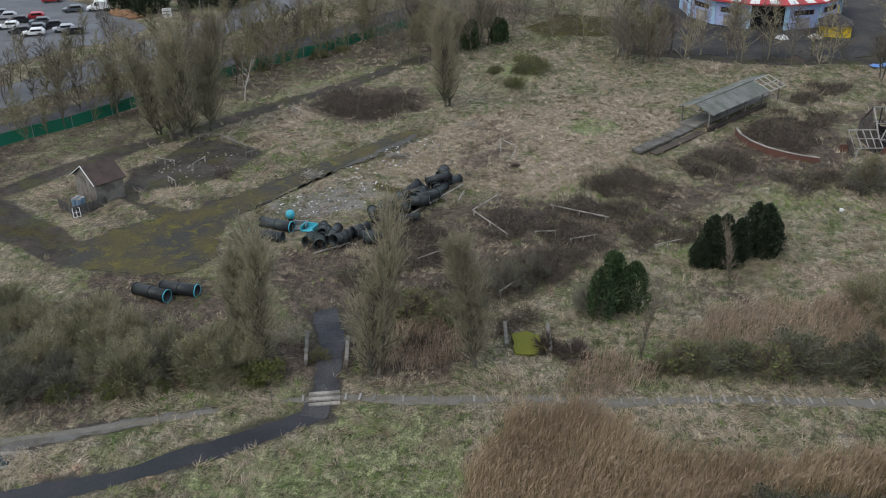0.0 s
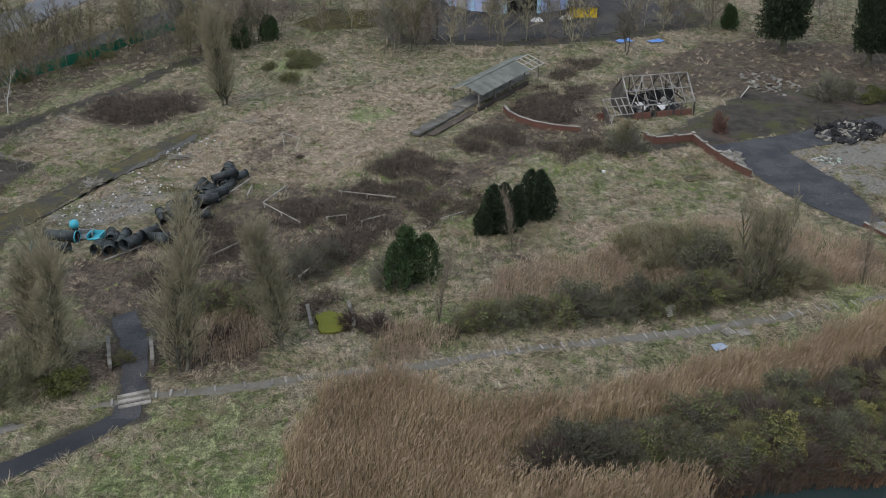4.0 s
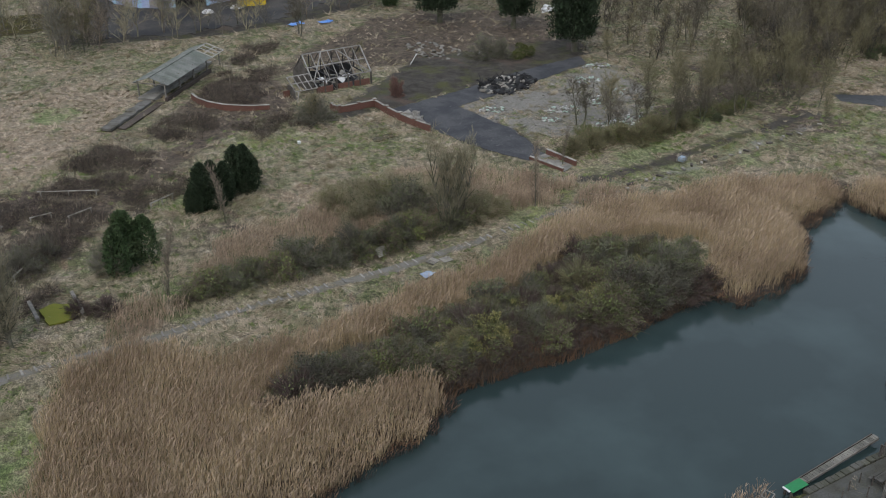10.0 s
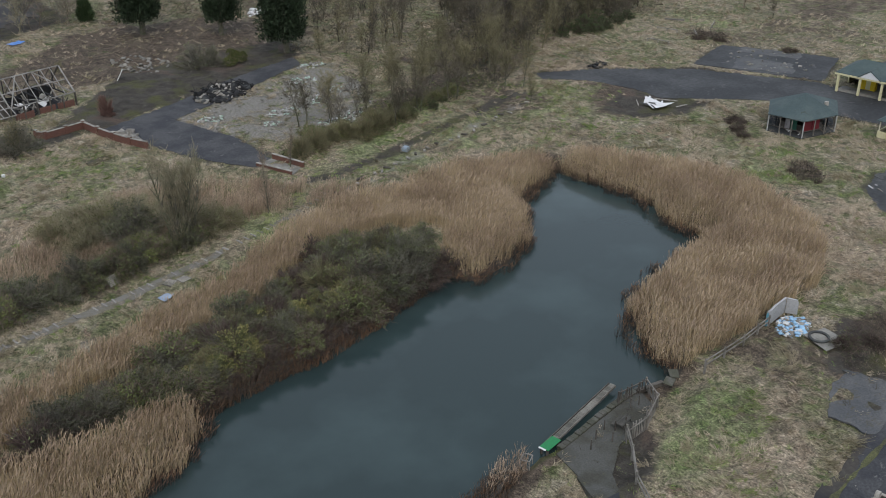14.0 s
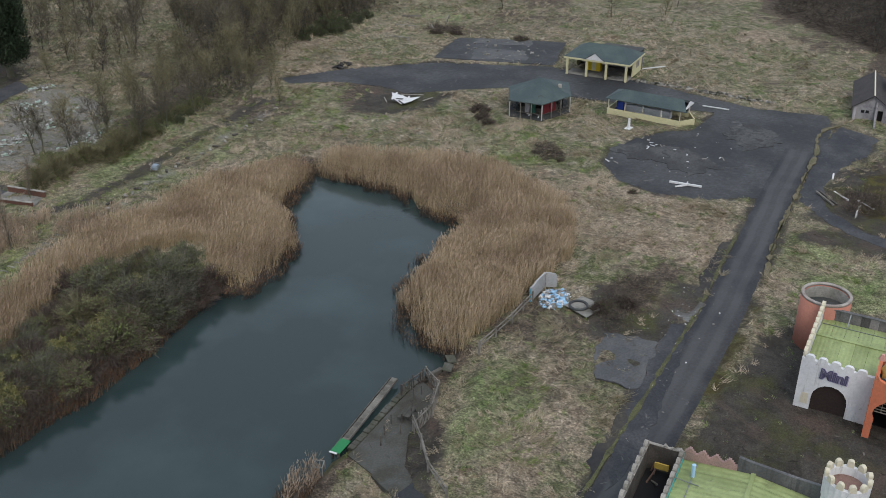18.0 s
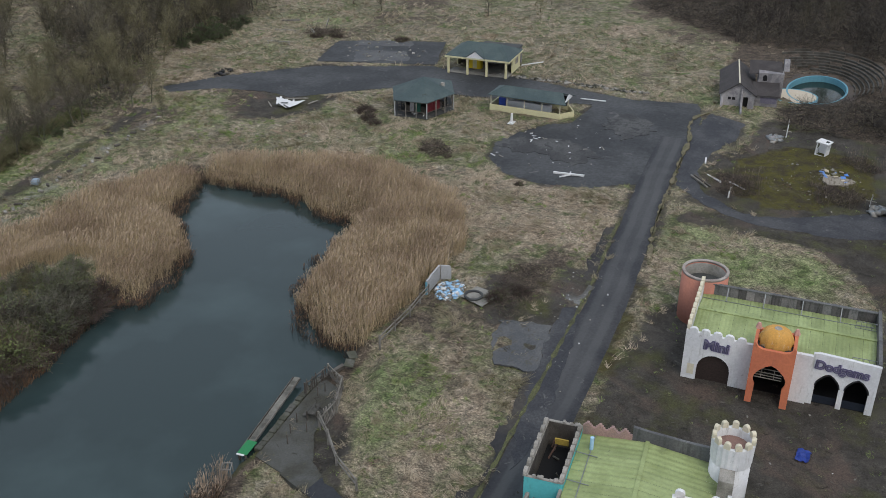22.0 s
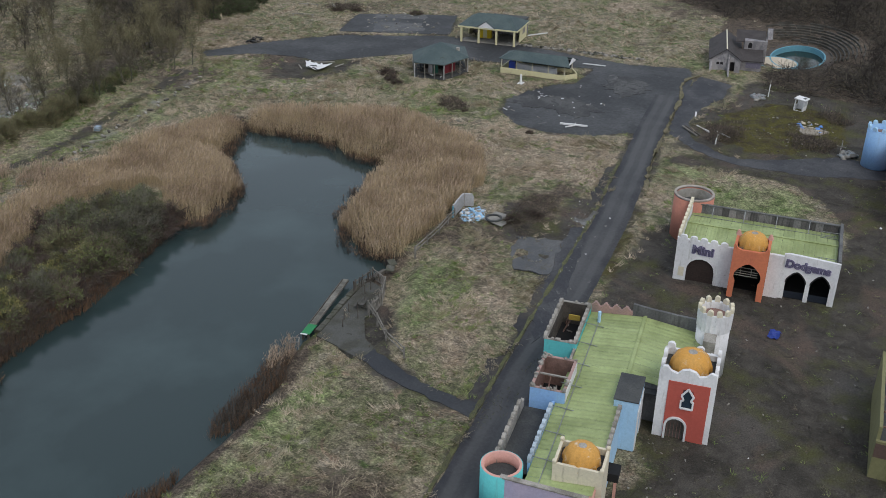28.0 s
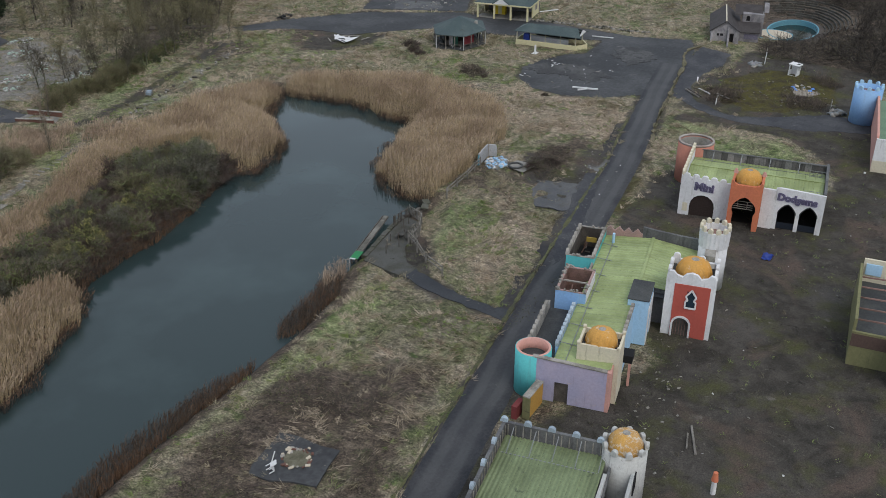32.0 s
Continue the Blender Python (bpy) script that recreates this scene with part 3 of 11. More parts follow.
SOIL = np.maximum(SOIL, any_of([(105, 24), (116, 25), (122, 24), (131, 21), (134, 12), (129, 5), (108, 3), (103.5, 14)], edge=1.5) * 0.8)
BROWN = np.maximum(BROWN, any_of([(84, 113), (98, 109), (130, 133), (150, 123), (178, 140), (150, 190), (92, 180)], edge=4) * 0.3)
GREEN = np.maximum(GREEN, any_of([(56, 87), (84, 87), (104, 85), (110, 98), (100, 104), (60, 98)], edge=3) * 0.42)
NEARWOOD = any_of([(58, 101.5), (66, 103.5), (76, 105.5), (97, 107.5), (106, 108.5), (116, 116), (128, 131), (150, 122), (168, 138), (140, 165), (118, 140), (104, 128), (97, 120), (86, 114), (64, 107)], edge=1.5)
BROWN = np.maximum(BROWN, WOODFLOOR * (1 - 0.2 * NEARWOOD))
PALE = PALE * (1 - WOODFLOOR)
GREEN = np.where(NEARWOOD > 0.1, 0.28 * NEARWOOD, GREEN * (1 - WOODFLOOR))
BROWN = np.maximum(BROWN, np.clip((lake_in + 3.4) / 2.0, 0, 1) * 0.9)
verts = np.stack([X, Y, Z], -1).reshape(-1, 3)
n_y, n_x = X.shape
idx = np.arange(n_y * n_x).reshape(n_y, n_x)
quads = np.stack([idx[:-1, :-1], idx[:-1, 1:], idx[1:, 1:], idx[1:, :-1]], -1).reshape(-1, 4)
me = mesh_of("ground", verts, quads, M_GROUND, smooth=True)
for name, bands in (("zone_a", (GREEN, SOIL, MOSS)), ("zone_b", (BROWN, PALE, RUBBLE))):
    attribute = me.attributes.new(name, "FLOAT_COLOR", "POINT")
    attribute.data.foreach_set("color", np.stack([*bands, np.ones_like(X)], -1).astype(np.float32).ravel())
ground = tagged(new("ground", me), "rough winter grassland with bare soil, moss and rubble patches", "ground", kind="structure")


def ground_at(x, y):
    i, j = int(np.clip(np.searchsorted(GX, x), 1, n_x - 1)), int(np.clip(np.searchsorted(GY, y), 1, n_y - 1))
    return float(Z[j - 1 : j + 1, i - 1 : i + 1].mean())


def ground_z(x, y):
    """Heights of the ground at many places."""
    i, j = np.clip(np.searchsorted(GX, x), 1, n_x - 1), np.clip(np.searchsorted(GY, y), 1, n_y - 1)
    return (Z[j - 1, i - 1] + Z[j, i - 1] + Z[j - 1, i] + Z[j, i]) / 4


def sheet(name, poly, z, material, label, category, ragged=0.35, seed=5, step=0.7):
    """A flat sheet over an outline whose edge is crumbled."""
    pts = []
    p = [Vector(q) for q in poly]
    for a, b in zip(p, p[1:] + p[:1]):
        k = max(1, int((b - a).length / step))
        nrm = Vector((-(b - a).y, (b - a).x)).normalized()
        for s in range(k):
            q = a.lerp(b, s / k)
            w = (noise.noise((q.x * 0.9, q.y * 0.9, seed)) + 0.6 * noise.noise((q.x * 0.25, q.y * 0.25, seed + 9))) * ragged
            pts.append((q.x + nrm.x * w, q.y + nrm.y * w))
    bm = plate(pts, z - 0.14, z)
    bmesh.ops.triangulate(bm, faces=bm.faces)
    ob = part(name, bm, material)
    return tagged(ob, label, category, kind="structure")


def outset(poly, d):
    """The outline moved outwards by d."""
    p = [Vector(q) for q in poly]
    turn = 1 if sum(a.cross(b) for a, b in zip(p, p[1:] + p[:1])) > 0 else -1
    out = []
    for k, q in enumerate(p):
        e = (p[(k + 1) % len(p)] - p[k - 1]).normalized()
        out.append((q.x + e.y * d * turn, q.y - e.x * d * turn))
    return out


sheet("water", outset(LAKE, 1.1), WATER_Z, M_WATER, "still dark slate-coloured lake water", "lake", ragged=0.3, seed=3)
M_SILT = mat("silted_grey_concrete", (0.125, 0.120, 0.112), 0.9, scale=1.5, vary=0.45, other=(0.080, 0.074, 0.060), spot=((0.06, 0.052, 0.04), 0.45))
M_MUD = mat("damp_brown_earth", (0.052, 0.040, 0.035), 0.9, scale=0.8, vary=0.45, other=(0.075, 0.060, 0.048), spot=((0.070, 0.066, 0.030), 0.4))
M_COURT = mat("muddy_dark_tarmac", (0.026, 0.025, 0.026), 0.85, scale=0.4, vary=0.45, other=(0.052, 0.046, 0.040), spot=((0.085, 0.076, 0.058), 0.42), bump=0.2)
M_PLAZA = mat("dusty_dark_tarmac", (0.027, 0.028, 0.030), 0.75, scale=0.3, vary=0.45, other=(0.052, 0.053, 0.055), spot=((0.090, 0.088, 0.084), 0.36), bump=0.2)
ROAD_STYLE = {
    "main": ("road", M_TARMAC, "worn narrow tarmac service road with faded wheel tracks"),
    "plaza": ("pavement", M_PLAZA, "dark cracked tarmac plaza with mossy edges"),
    "top": ("road", M_PLAZA, "dark tarmac road past the kiosks"),
    "branch": ("road", M_TARMAC, "curving dark tarmac path round the overgrown island"),
    "west": ("pavement", M_WETPATH, "damp black tarmac footpath through the grass"),
    "yard": ("road", M_TARMAC, "dark tarmac yard road beside the rubble"),
    "wet": ("pavement", M_WETTARMAC, "wet mossy tarmac roadway with brown puddles"),
    "wet_link": ("pavement", M_WETTARMAC, "wet mossy tarmac path to the hut"),
    "outer": ("road", M_OUTER, "pale grey public road beyond the fence"),
    "inner": ("road", M_TARMAC, "dark grey lane behind the green fence"),
    "carpark": ("pavement", M_OUTER, "pale grey car park surface"),
    "stairpath": ("pavement", M_TARMAC, "damp dark path up to the steps"),
    "lakepath": ("pavement", M_WETPATH, "narrow muddy tarmac path to the jetty"),
    "layby": ("pavement", M_TARMAC, "dark broken tarmac lay-by beside the road"),
    "channel": ("pavement", M_SILT, "pale silted concrete channel in the grass"),
    "hall_floor": ("pavement", M_PLAZA, "dark cracked floor slab of a demolished hall"),
    "rides": ("pavement", M_COURT, "dark tarmac in front of the round pavilion"),
}
MAIN = [(-38, 8.7), (-10, 12.1), (16, 15.1), (25, 16.3), (34.5, 17.5), (48.5, 19.3), (64, 21.0), (80, 22.9), (97, 25.7), (111, 28.1), (126, 30.2), (133, 34), (134, 40)]


def road_material():
    """Old tarmac: dark damp margins, greyer wheel tracks that run along it, patches and pale scuffs."""
    m = mat("tracked_tarmac", (0.024, 0.025, 0.029), 0.8, scale=0.6, vary=0.45, other=(0.040, 0.040, 0.043), spot=((0.105, 0.102, 0.096), 0.22), bump=0.25)
    nt = m.node_tree
    b = nt.nodes["Principled BSDF"]
    old = b.inputs["Base Color"].links[0].from_socket
    at = nt.nodes.new("ShaderNodeAttribute")
    at.attribute_name = "across"
    geo = nt.nodes.new("ShaderNodeNewGeometry")
    wob = nt.nodes.new("ShaderNodeTexNoise")
    wob.inputs["Scale"].default_value, wob.inputs["Detail"].default_value = 0.16, 3.0
    nt.links.new(geo.outputs["Position"], wob.inputs["Vector"])

    def maths(op, *v):
        x = nt.nodes.new("ShaderNodeMath")
        x.operation, x.use_clamp = op, False
        for k, a in enumerate(v):
            if isinstance(a, float):
                x.inputs[k].default_value = a
            else:
                nt.links.new(a, x.inputs[k])
        return x.outputs[0]

    place = maths("ADD", at.outputs["Fac"], maths("MULTIPLY", maths("SUBTRACT", wob.outputs[0], 0.5), 0.3))
    total = None
    for centre, half, amount in ((0.0, 0.75, 0.45), (-0.32, 0.24, 0.32), (0.38, 0.24, 0.28)):
        band = nt.nodes.new("ShaderNodeMapRange")
        band.interpolation_type = "SMOOTHSTEP"
        band.inputs[1].default_value, band.inputs[2].default_value, band.inputs[4].default_value = half, half * 0.5, amount
        nt.links.new(maths("ABSOLUTE", maths("SUBTRACT", place, centre)), band.inputs[0])
        total = band.outputs[0] if total is None else maths("ADD", total, band.outputs[0])
    x = nt.nodes.new("ShaderNodeMix")
    x.data_type = "RGBA"
    x.inputs[7].default_value = (0.088, 0.088, 0.088, 1)
    nt.links.new(maths("MINIMUM", maths("MULTIPLY", total, maths("ADD", wob.outputs[0], 0.1)), 1.0), x.inputs[0])
    nt.links.new(old, x.inputs[6])
    nt.links.new(x.outputs[2], b.inputs["Base Color"])
    return m


def road_strip(line, width, z, material, label):
    """A road with a crumbling edge, divided along and across."""
    rows = []
    for a, b in zip(line, line[1:]):
        va, vb = Vector(a), Vector(b)
        k = max(1, int((vb - va).length / 0.6))
        rows += [va.lerp(vb, i / k) for i in range(k)]
    rows.append(Vector(line[-1]))
    cols, vs, across = 10, [], []
    for k, p in enumerate(rows):
        d = (rows[min(k + 6, len(rows) - 1)] - rows[max(k - 6, 0)]).normalized()
        for c in range(cols + 1):
            u = 2 * c / cols - 1
            w = width / 2 + (0.22 * noise.noise((p.x * 0.8, p.y * 0.8, 3 + (u > 0) * 7)) + 0.12 * noise.noise((p.x * 2.6, p.y * 2.6, 5 + (u > 0) * 9)) if abs(u) == 1 else 0)
            vs.append((p.x - d.y * u * w, p.y + d.x * u * w, z - 0.1 * (abs(u) == 1)))
            across.append(u)
    i = np.arange(len(vs)).reshape(len(rows), cols + 1)
    me = mesh_of("road", vs, np.stack([i[:-1, :-1], i[1:, :-1], i[1:, 1:], i[:-1, 1:]], -1).reshape(-1, 4)[:, ::-1], material)
    me.attributes.new("across", "FLOAT", "POINT").data.foreach_set("value", np.array(across, np.float32))
    return tagged(new("road", me), label, "road", kind="structure")


road_strip([(-40, 8.5)] + MAIN[1:-2], 4.5, -0.02, road_material(), "worn narrow tarmac service road with faded wheel tracks")
for k, (key, poly) in enumerate(ROADS.items()):
    if key != "main":
        sheet(ROAD_STYLE[key][0], poly, -0.030 + 0.003 * k, ROAD_STYLE[key][1], ROAD_STYLE[key][2], "road", seed=20 + k, ragged=0.9 if "wet" in key else 3.0 if key == "rides" else 0.5 if key == "branch" else 0.5 if key == "channel" else 0.4)


shoulder = [(x, y + 2.75) for x, y in MAIN[1:9]]
sheet("pavement", ribbon(shoulder, 1.3), -0.012, M_COURT, "dark muddy shoulder of the service road", "road", 0.5, 61)
M_MOSSLINE = mat("mossy_road_edge", (0.090, 0.092, 0.040), 0.95, scale=2, vary=0.6, other=(0.055, 0.055, 0.030), spot=((0.045, 0.042, 0.034), 0.6), bump=0.6)
sheet("moss_strip", ribbon([(x, y + 2.2) for x, y in MAIN[1:9]], 0.3), 0.03, M_MOSSLINE, "line of moss and weeds along the road edge", "moss", 0.22, 62, 0.3)


# ---- plants ----
def scatter(poly, density, seed, rough=0.0, spread=0.0):
    """Random places inside an outline, with an uneven edge."""
    r = np.random.RandomState(seed)
    p = np.array(poly, float)
    (x0, y0), (x1, y1) = p.min(0) - spread, p.max(0) + spread
    n = int((x1 - x0) * (y1 - y0) * density)
    x, y = r.uniform(x0, x1, n), r.uniform(y0, y1, n)
    keep = near_poly(x, y, poly) > rough * (smooth_noise(x, y, 2.2, seed + 1) - 0.45) - spread
    return x[keep], y[keep], r


def blade_quads(base, tip, w0, w1, r):
    """One narrow quad for each stem, turned at random."""
    n = len(base)
    d = tip - base
    side = r.normal(size=(n, 3))
    side -= d * (side * d).sum(1, keepdims=True) / np.maximum(1e-9, (d * d).sum(1, keepdims=True))
    side /= np.maximum(1e-9, np.linalg.norm(side, axis=1, keepdims=True))
    w0, w1 = np.broadcast_to(w0, n)[:, None] / 2, np.broadcast_to(w1, n)[:, None] / 2
    v = np.stack([base - side * w0, base + side * w0, tip + side * w1, tip - side * w1], 1).reshape(-1, 3)
    return v, np.arange(4 * n).reshape(n, 4)


def stack_quads(*sets):
    vs, qs, ix, off = [], [], [], 0
    for k, (v, q) in enumerate(sets):
        vs.append(v), qs.append(q + off), ix.append(np.full(len(q), k))
        off += len(v)
    return np.concatenate(vs), np.concatenate(qs), np.concatenate(ix)


def reed_bed(name, polys, density, height, stem, plume, label, seed, rough=1.6, category="reeds"):
    sets = []
    xs, ys = [], []
    for k, p in enumerate(polys):
        x, y, r = scatter(p, density, seed + 7 * k, rough, 1.9 if name == "reed_fringe" else 0.7 if height > 1.8 else 0.25)
        if name == "reed_fringe":
            wet = (near_poly(x, y, LAKE) > -0.3) & (smooth_noise(x, y, 0.9, seed + 9) > 0.30 + 0.12 * np.clip(near_poly(x, y, LAKE), 0, 3))
            x, y = x[wet], y[wet]
        xs.append(x), ys.append(y)
    x, y = np.concatenate(xs), np.concatenate(ys)
    r = np.random.RandomState(seed)
    n = len(x)
    base = np.stack([x, y, np.maximum(ground_z(x, y), WATER_Z - 0.3) - 0.05], 1)
    h = height * (0.48 + 0.3 * smooth_noise(x, y, 4, seed + 3) + 0.25 * smooth_noise(x, y, 0.9, seed + 5) + 0.3 * r.rand(n))
    lean = np.stack([r.normal(0.05, 0.17, n), r.normal(-0.03, 0.17, n), np.ones(n)], 1)
    tip = base + lean * h[:, None]
    sets.append(blade_quads(base, tip, 0.027 + 0.02 * r.rand(n), 0.016, r))
    some = r.rand(n) < 0.6
    b2 = base[some] + (tip - base)[some] * (0.80 + 0.1 * r.rand(some.sum()))[:, None]
    t2 = tip[some] + np.stack([r.normal(0.12, 0.08, some.sum()), r.normal(0, 0.08, some.sum()), 0.05 * r.rand(some.sum())], 1)
    sets.append(blade_quads(b2, t2, 0.055, 0.035, r))
    v, q, ix = stack_quads(*sets)
    return tagged(new(name, mesh_of(name, v, q, [stem, plume], ix)), label, category, kind="stuff")


REED_WEST = [(-8, 53), (-5, 62), (-4.2, 69), (-2.6, 73), (1.5, 74.6), (5.5, 73.6), (7.4, 71.5), (10.5, 69.6), (15, 70.2), (19.5, 71), (25, 72.4), (31.4, 74.6), (38.6, 77.4), (47, 81.5), (55.2, 83.4), (63, 84.2), (73, 83.2), (80.5, 81.2), (84.2, 80.6),
             (82.5, 78), (78, 76.8), (73, 75), (72.3, 72), (67.6, 67.2), (63, 64.7), (58.9, 64.2), (57.4, 66.8), (61.5, 71), (61, 75), (55, 78), (47.5, 78), (36, 72), (27, 70.2), (19.5, 68.4), (13, 66), (9.5, 62.5), (17, 60), (26.2, 61.2), (22.8, 57.2), (17, 55.2), (12.2, 53.2), (4, 50.8)]
REED_EAST = [(85.4, 79.5), (86.0, 76.5), (86.5, 70.7), (87, 64.8), (84.8, 59), (84.6, 54), (77, 52.4), (71, 51.2), (67, 49.6), (63.6, 46.6), (61.4, 42.6), (62, 40.6), (70, 40), (80, 40.5), (88, 43.5), (93.5, 49.5), (96.5, 57.5), (95.5, 67), (90, 74.5)]
reed_bed("reed_bed", [REED_WEST, REED_EAST], 58, 2.0, M_REED, M_REED_PALE, "tall dry golden-brown reeds along the lake edge", 11)
# Near-black stems: wet reed bases, with the shadow below the bed put into their colour.
reed_bed("reed_fringe", [REED_WEST, REED_EAST], 60, 1.15, M_TWIG_DARK, M_REED_DARK, "dark wet reed stems in the shallows, coloured to include the shadow under the reeds", 16, 1.5)
reed_bed("marsh_grass", [[(0.5, 77.8), (5.6, 78.2), (8, 80.5), (6, 84), (1, 82)], [(9.5, 83.5), (9.6, 88), (14, 92), (20, 95), (27, 98.5), (38, 104), (46, 101), (52, 97), (51, 90), (43, 88.5), (34, 90.5), (24, 87), (16, 84.5)],
                         [(-16.5, 79), (-8, 81), (-8, 86), (-12, 88), (-17, 84)], [(36, 92), (52, 96), (56, 92), (50, 88), (42, 89.5)], [(50, 86.8), (58, 90.6), (62, 88), (56, 86)]], 26, 1.4, M_REED_PALE, M_REED_PALE, "pale pinkish dead marsh grass between the bushes", 31, 2.0, "marsh grass")
CLUMP = [(29, 38), (30.9, 39), (37, 39.5), (39.5, 40.4), (41, 39.4), (38.5, 37.6), (36.6, 37.4), (30.6, 36.8)]
reed_bed("shore_scrub", [CLUMP, [(-12, 35.2), (6, 36.2), (22, 36.3), (24, 37.2), (21, 38.3), (14, 39), (4, 38.4), (-12, 37.5)], [(26, 60.4), (31, 61.2), (38.8, 61.6), (46, 63.2), (57, 66.0), (58, 67.6), (54, 66.6), (44, 64.6), (32, 62.9), (26, 62.2)]],
         70, 1.2, M_REED_DARK, M_TWIG_DARK, "russet dead stems on the lake margin", 51, 0.5, "dead stems")
reed_bed("reed_clump", [[(38.4, 39.4), (40.4, 40.9), (43.0, 40.9), (42.6, 39.8), (40.6, 38.2)]], 30, 1.6, M_REED_PALE, M_REED_PALE, "straggling pale reeds beside the jetty", 61, 0.4)


def grass_tufts(name, keep_zone, density, length, material, label, seed, box_in, blades=17, width=0.034, lie=0.55, clump=0.55):
    """Tussocks: fans of blades that lean one way over each small stretch of ground."""
    r = np.random.RandomState(seed)
    x0, x1, y0, y1 = box_in
    n = int((x1 - x0) * (y1 - y0) * density)
    x, y = r.uniform(x0, x1, n), r.uniform(y0, y1, n)
    i, j = np.clip(np.searchsorted(GX, x), 0, n_x - 1), np.clip(np.searchsorted(GY, y), 0, n_y - 1)
    ok = (r.rand(n) < keep_zone[j, i]) & (lake_in[j, i] < -0.6) & (road_in[j, i] < -0.15) & (smooth_noise(x, y, 3.1, seed) + 0.6 * smooth_noise(x, y, 1.2, seed + 1) > clump)
    x, y = x[ok], y[ok]
    flow = smooth_noise(x, y, 5.5, seed + 4) * 11 + r.normal(0, 0.55, len(x))
    big = 0.55 + 0.9 * smooth_noise(x, y, 2.3, seed + 6) * r.uniform(0.6, 1.3, len(x))
    x, y, flow, big = (np.repeat(a, blades) for a in (x, y, flow, big))
    n = len(x)
    x, y = x + r.normal(0, 0.13, n) * big, y + r.normal(0, 0.13, n) * big
    turn = flow + r.normal(0, 0.75, n)
    low = (1 - lie) * r.uniform(0.5, 1.5, n)
    ln = length * big * r.uniform(0.6, 1.3, n)
    base = np.stack([x, y, ground_z(x, y) - 0.03], 1)
    tip = base + np.stack([np.cos(turn) * ln * (1 - low * 0.5), np.sin(turn) * ln * (1 - low * 0.5), ln * low], 1)
    v, q = blade_quads(base, tip, width * r.uniform(0.7, 1.4, n), 0.014, r)
    return tagged(new(name, mesh_of(name, v, q, material)), label, "grass", kind="stuff")


OPEN = np.clip(1 - SOIL - RUBBLE - MOSS * 0.8, 0, 1) * np.clip(1 - 0.7 * BROWN, 0, 1)
grass_tufts("dry_grass", OPEN * np.clip(1 - GREEN * 0.6, 0, 1), 2.3, 0.66, M_STRAW, "flattened tussocks of dry straw-coloured grass", 71, (-60, 128, 14, 135), clump=0.74)
grass_tufts("green_grass", np.clip(GREEN * 1.3 + 0.2, 0, 1) * OPEN, 2.4, 0.46, M_GREENBLADE, "patches of short green grass in the dead turf", 81, (-60, 128, 14, 135), clump=0.86)
grass_tufts("far_grass", OPEN * np.clip(1 - GREEN * 0.5, 0, 1), 0.55, 0.8, M_STRAW, "rough tussocks of pale dead grass beyond the lake", 85, (-72, 175, 135, 190), 12, 0.075)
grass_tufts("far_grass", OPEN * np.clip(1 - GREEN * 0.5, 0, 1), 0.55, 0.8, M_STRAW, "rough tussocks of pale dead grass behind the kiosks", 87, (128, 178, 24, 135), 12, 0.075)
grass_tufts("weeds", SOIL * 0.35, 0.5, 0.28, M_GREENBLADE, "scattered low weeds on bare ground", 91, (15, 135, -14, 40), 10)
grass_tufts("dead_weeds", SOIL * 0.3, 0.5, 0.32, M_TWIG_MID, "scattered brown dead weeds on bare ground", 93, (15, 135, -14, 40), 12, 0.04, 0.4)


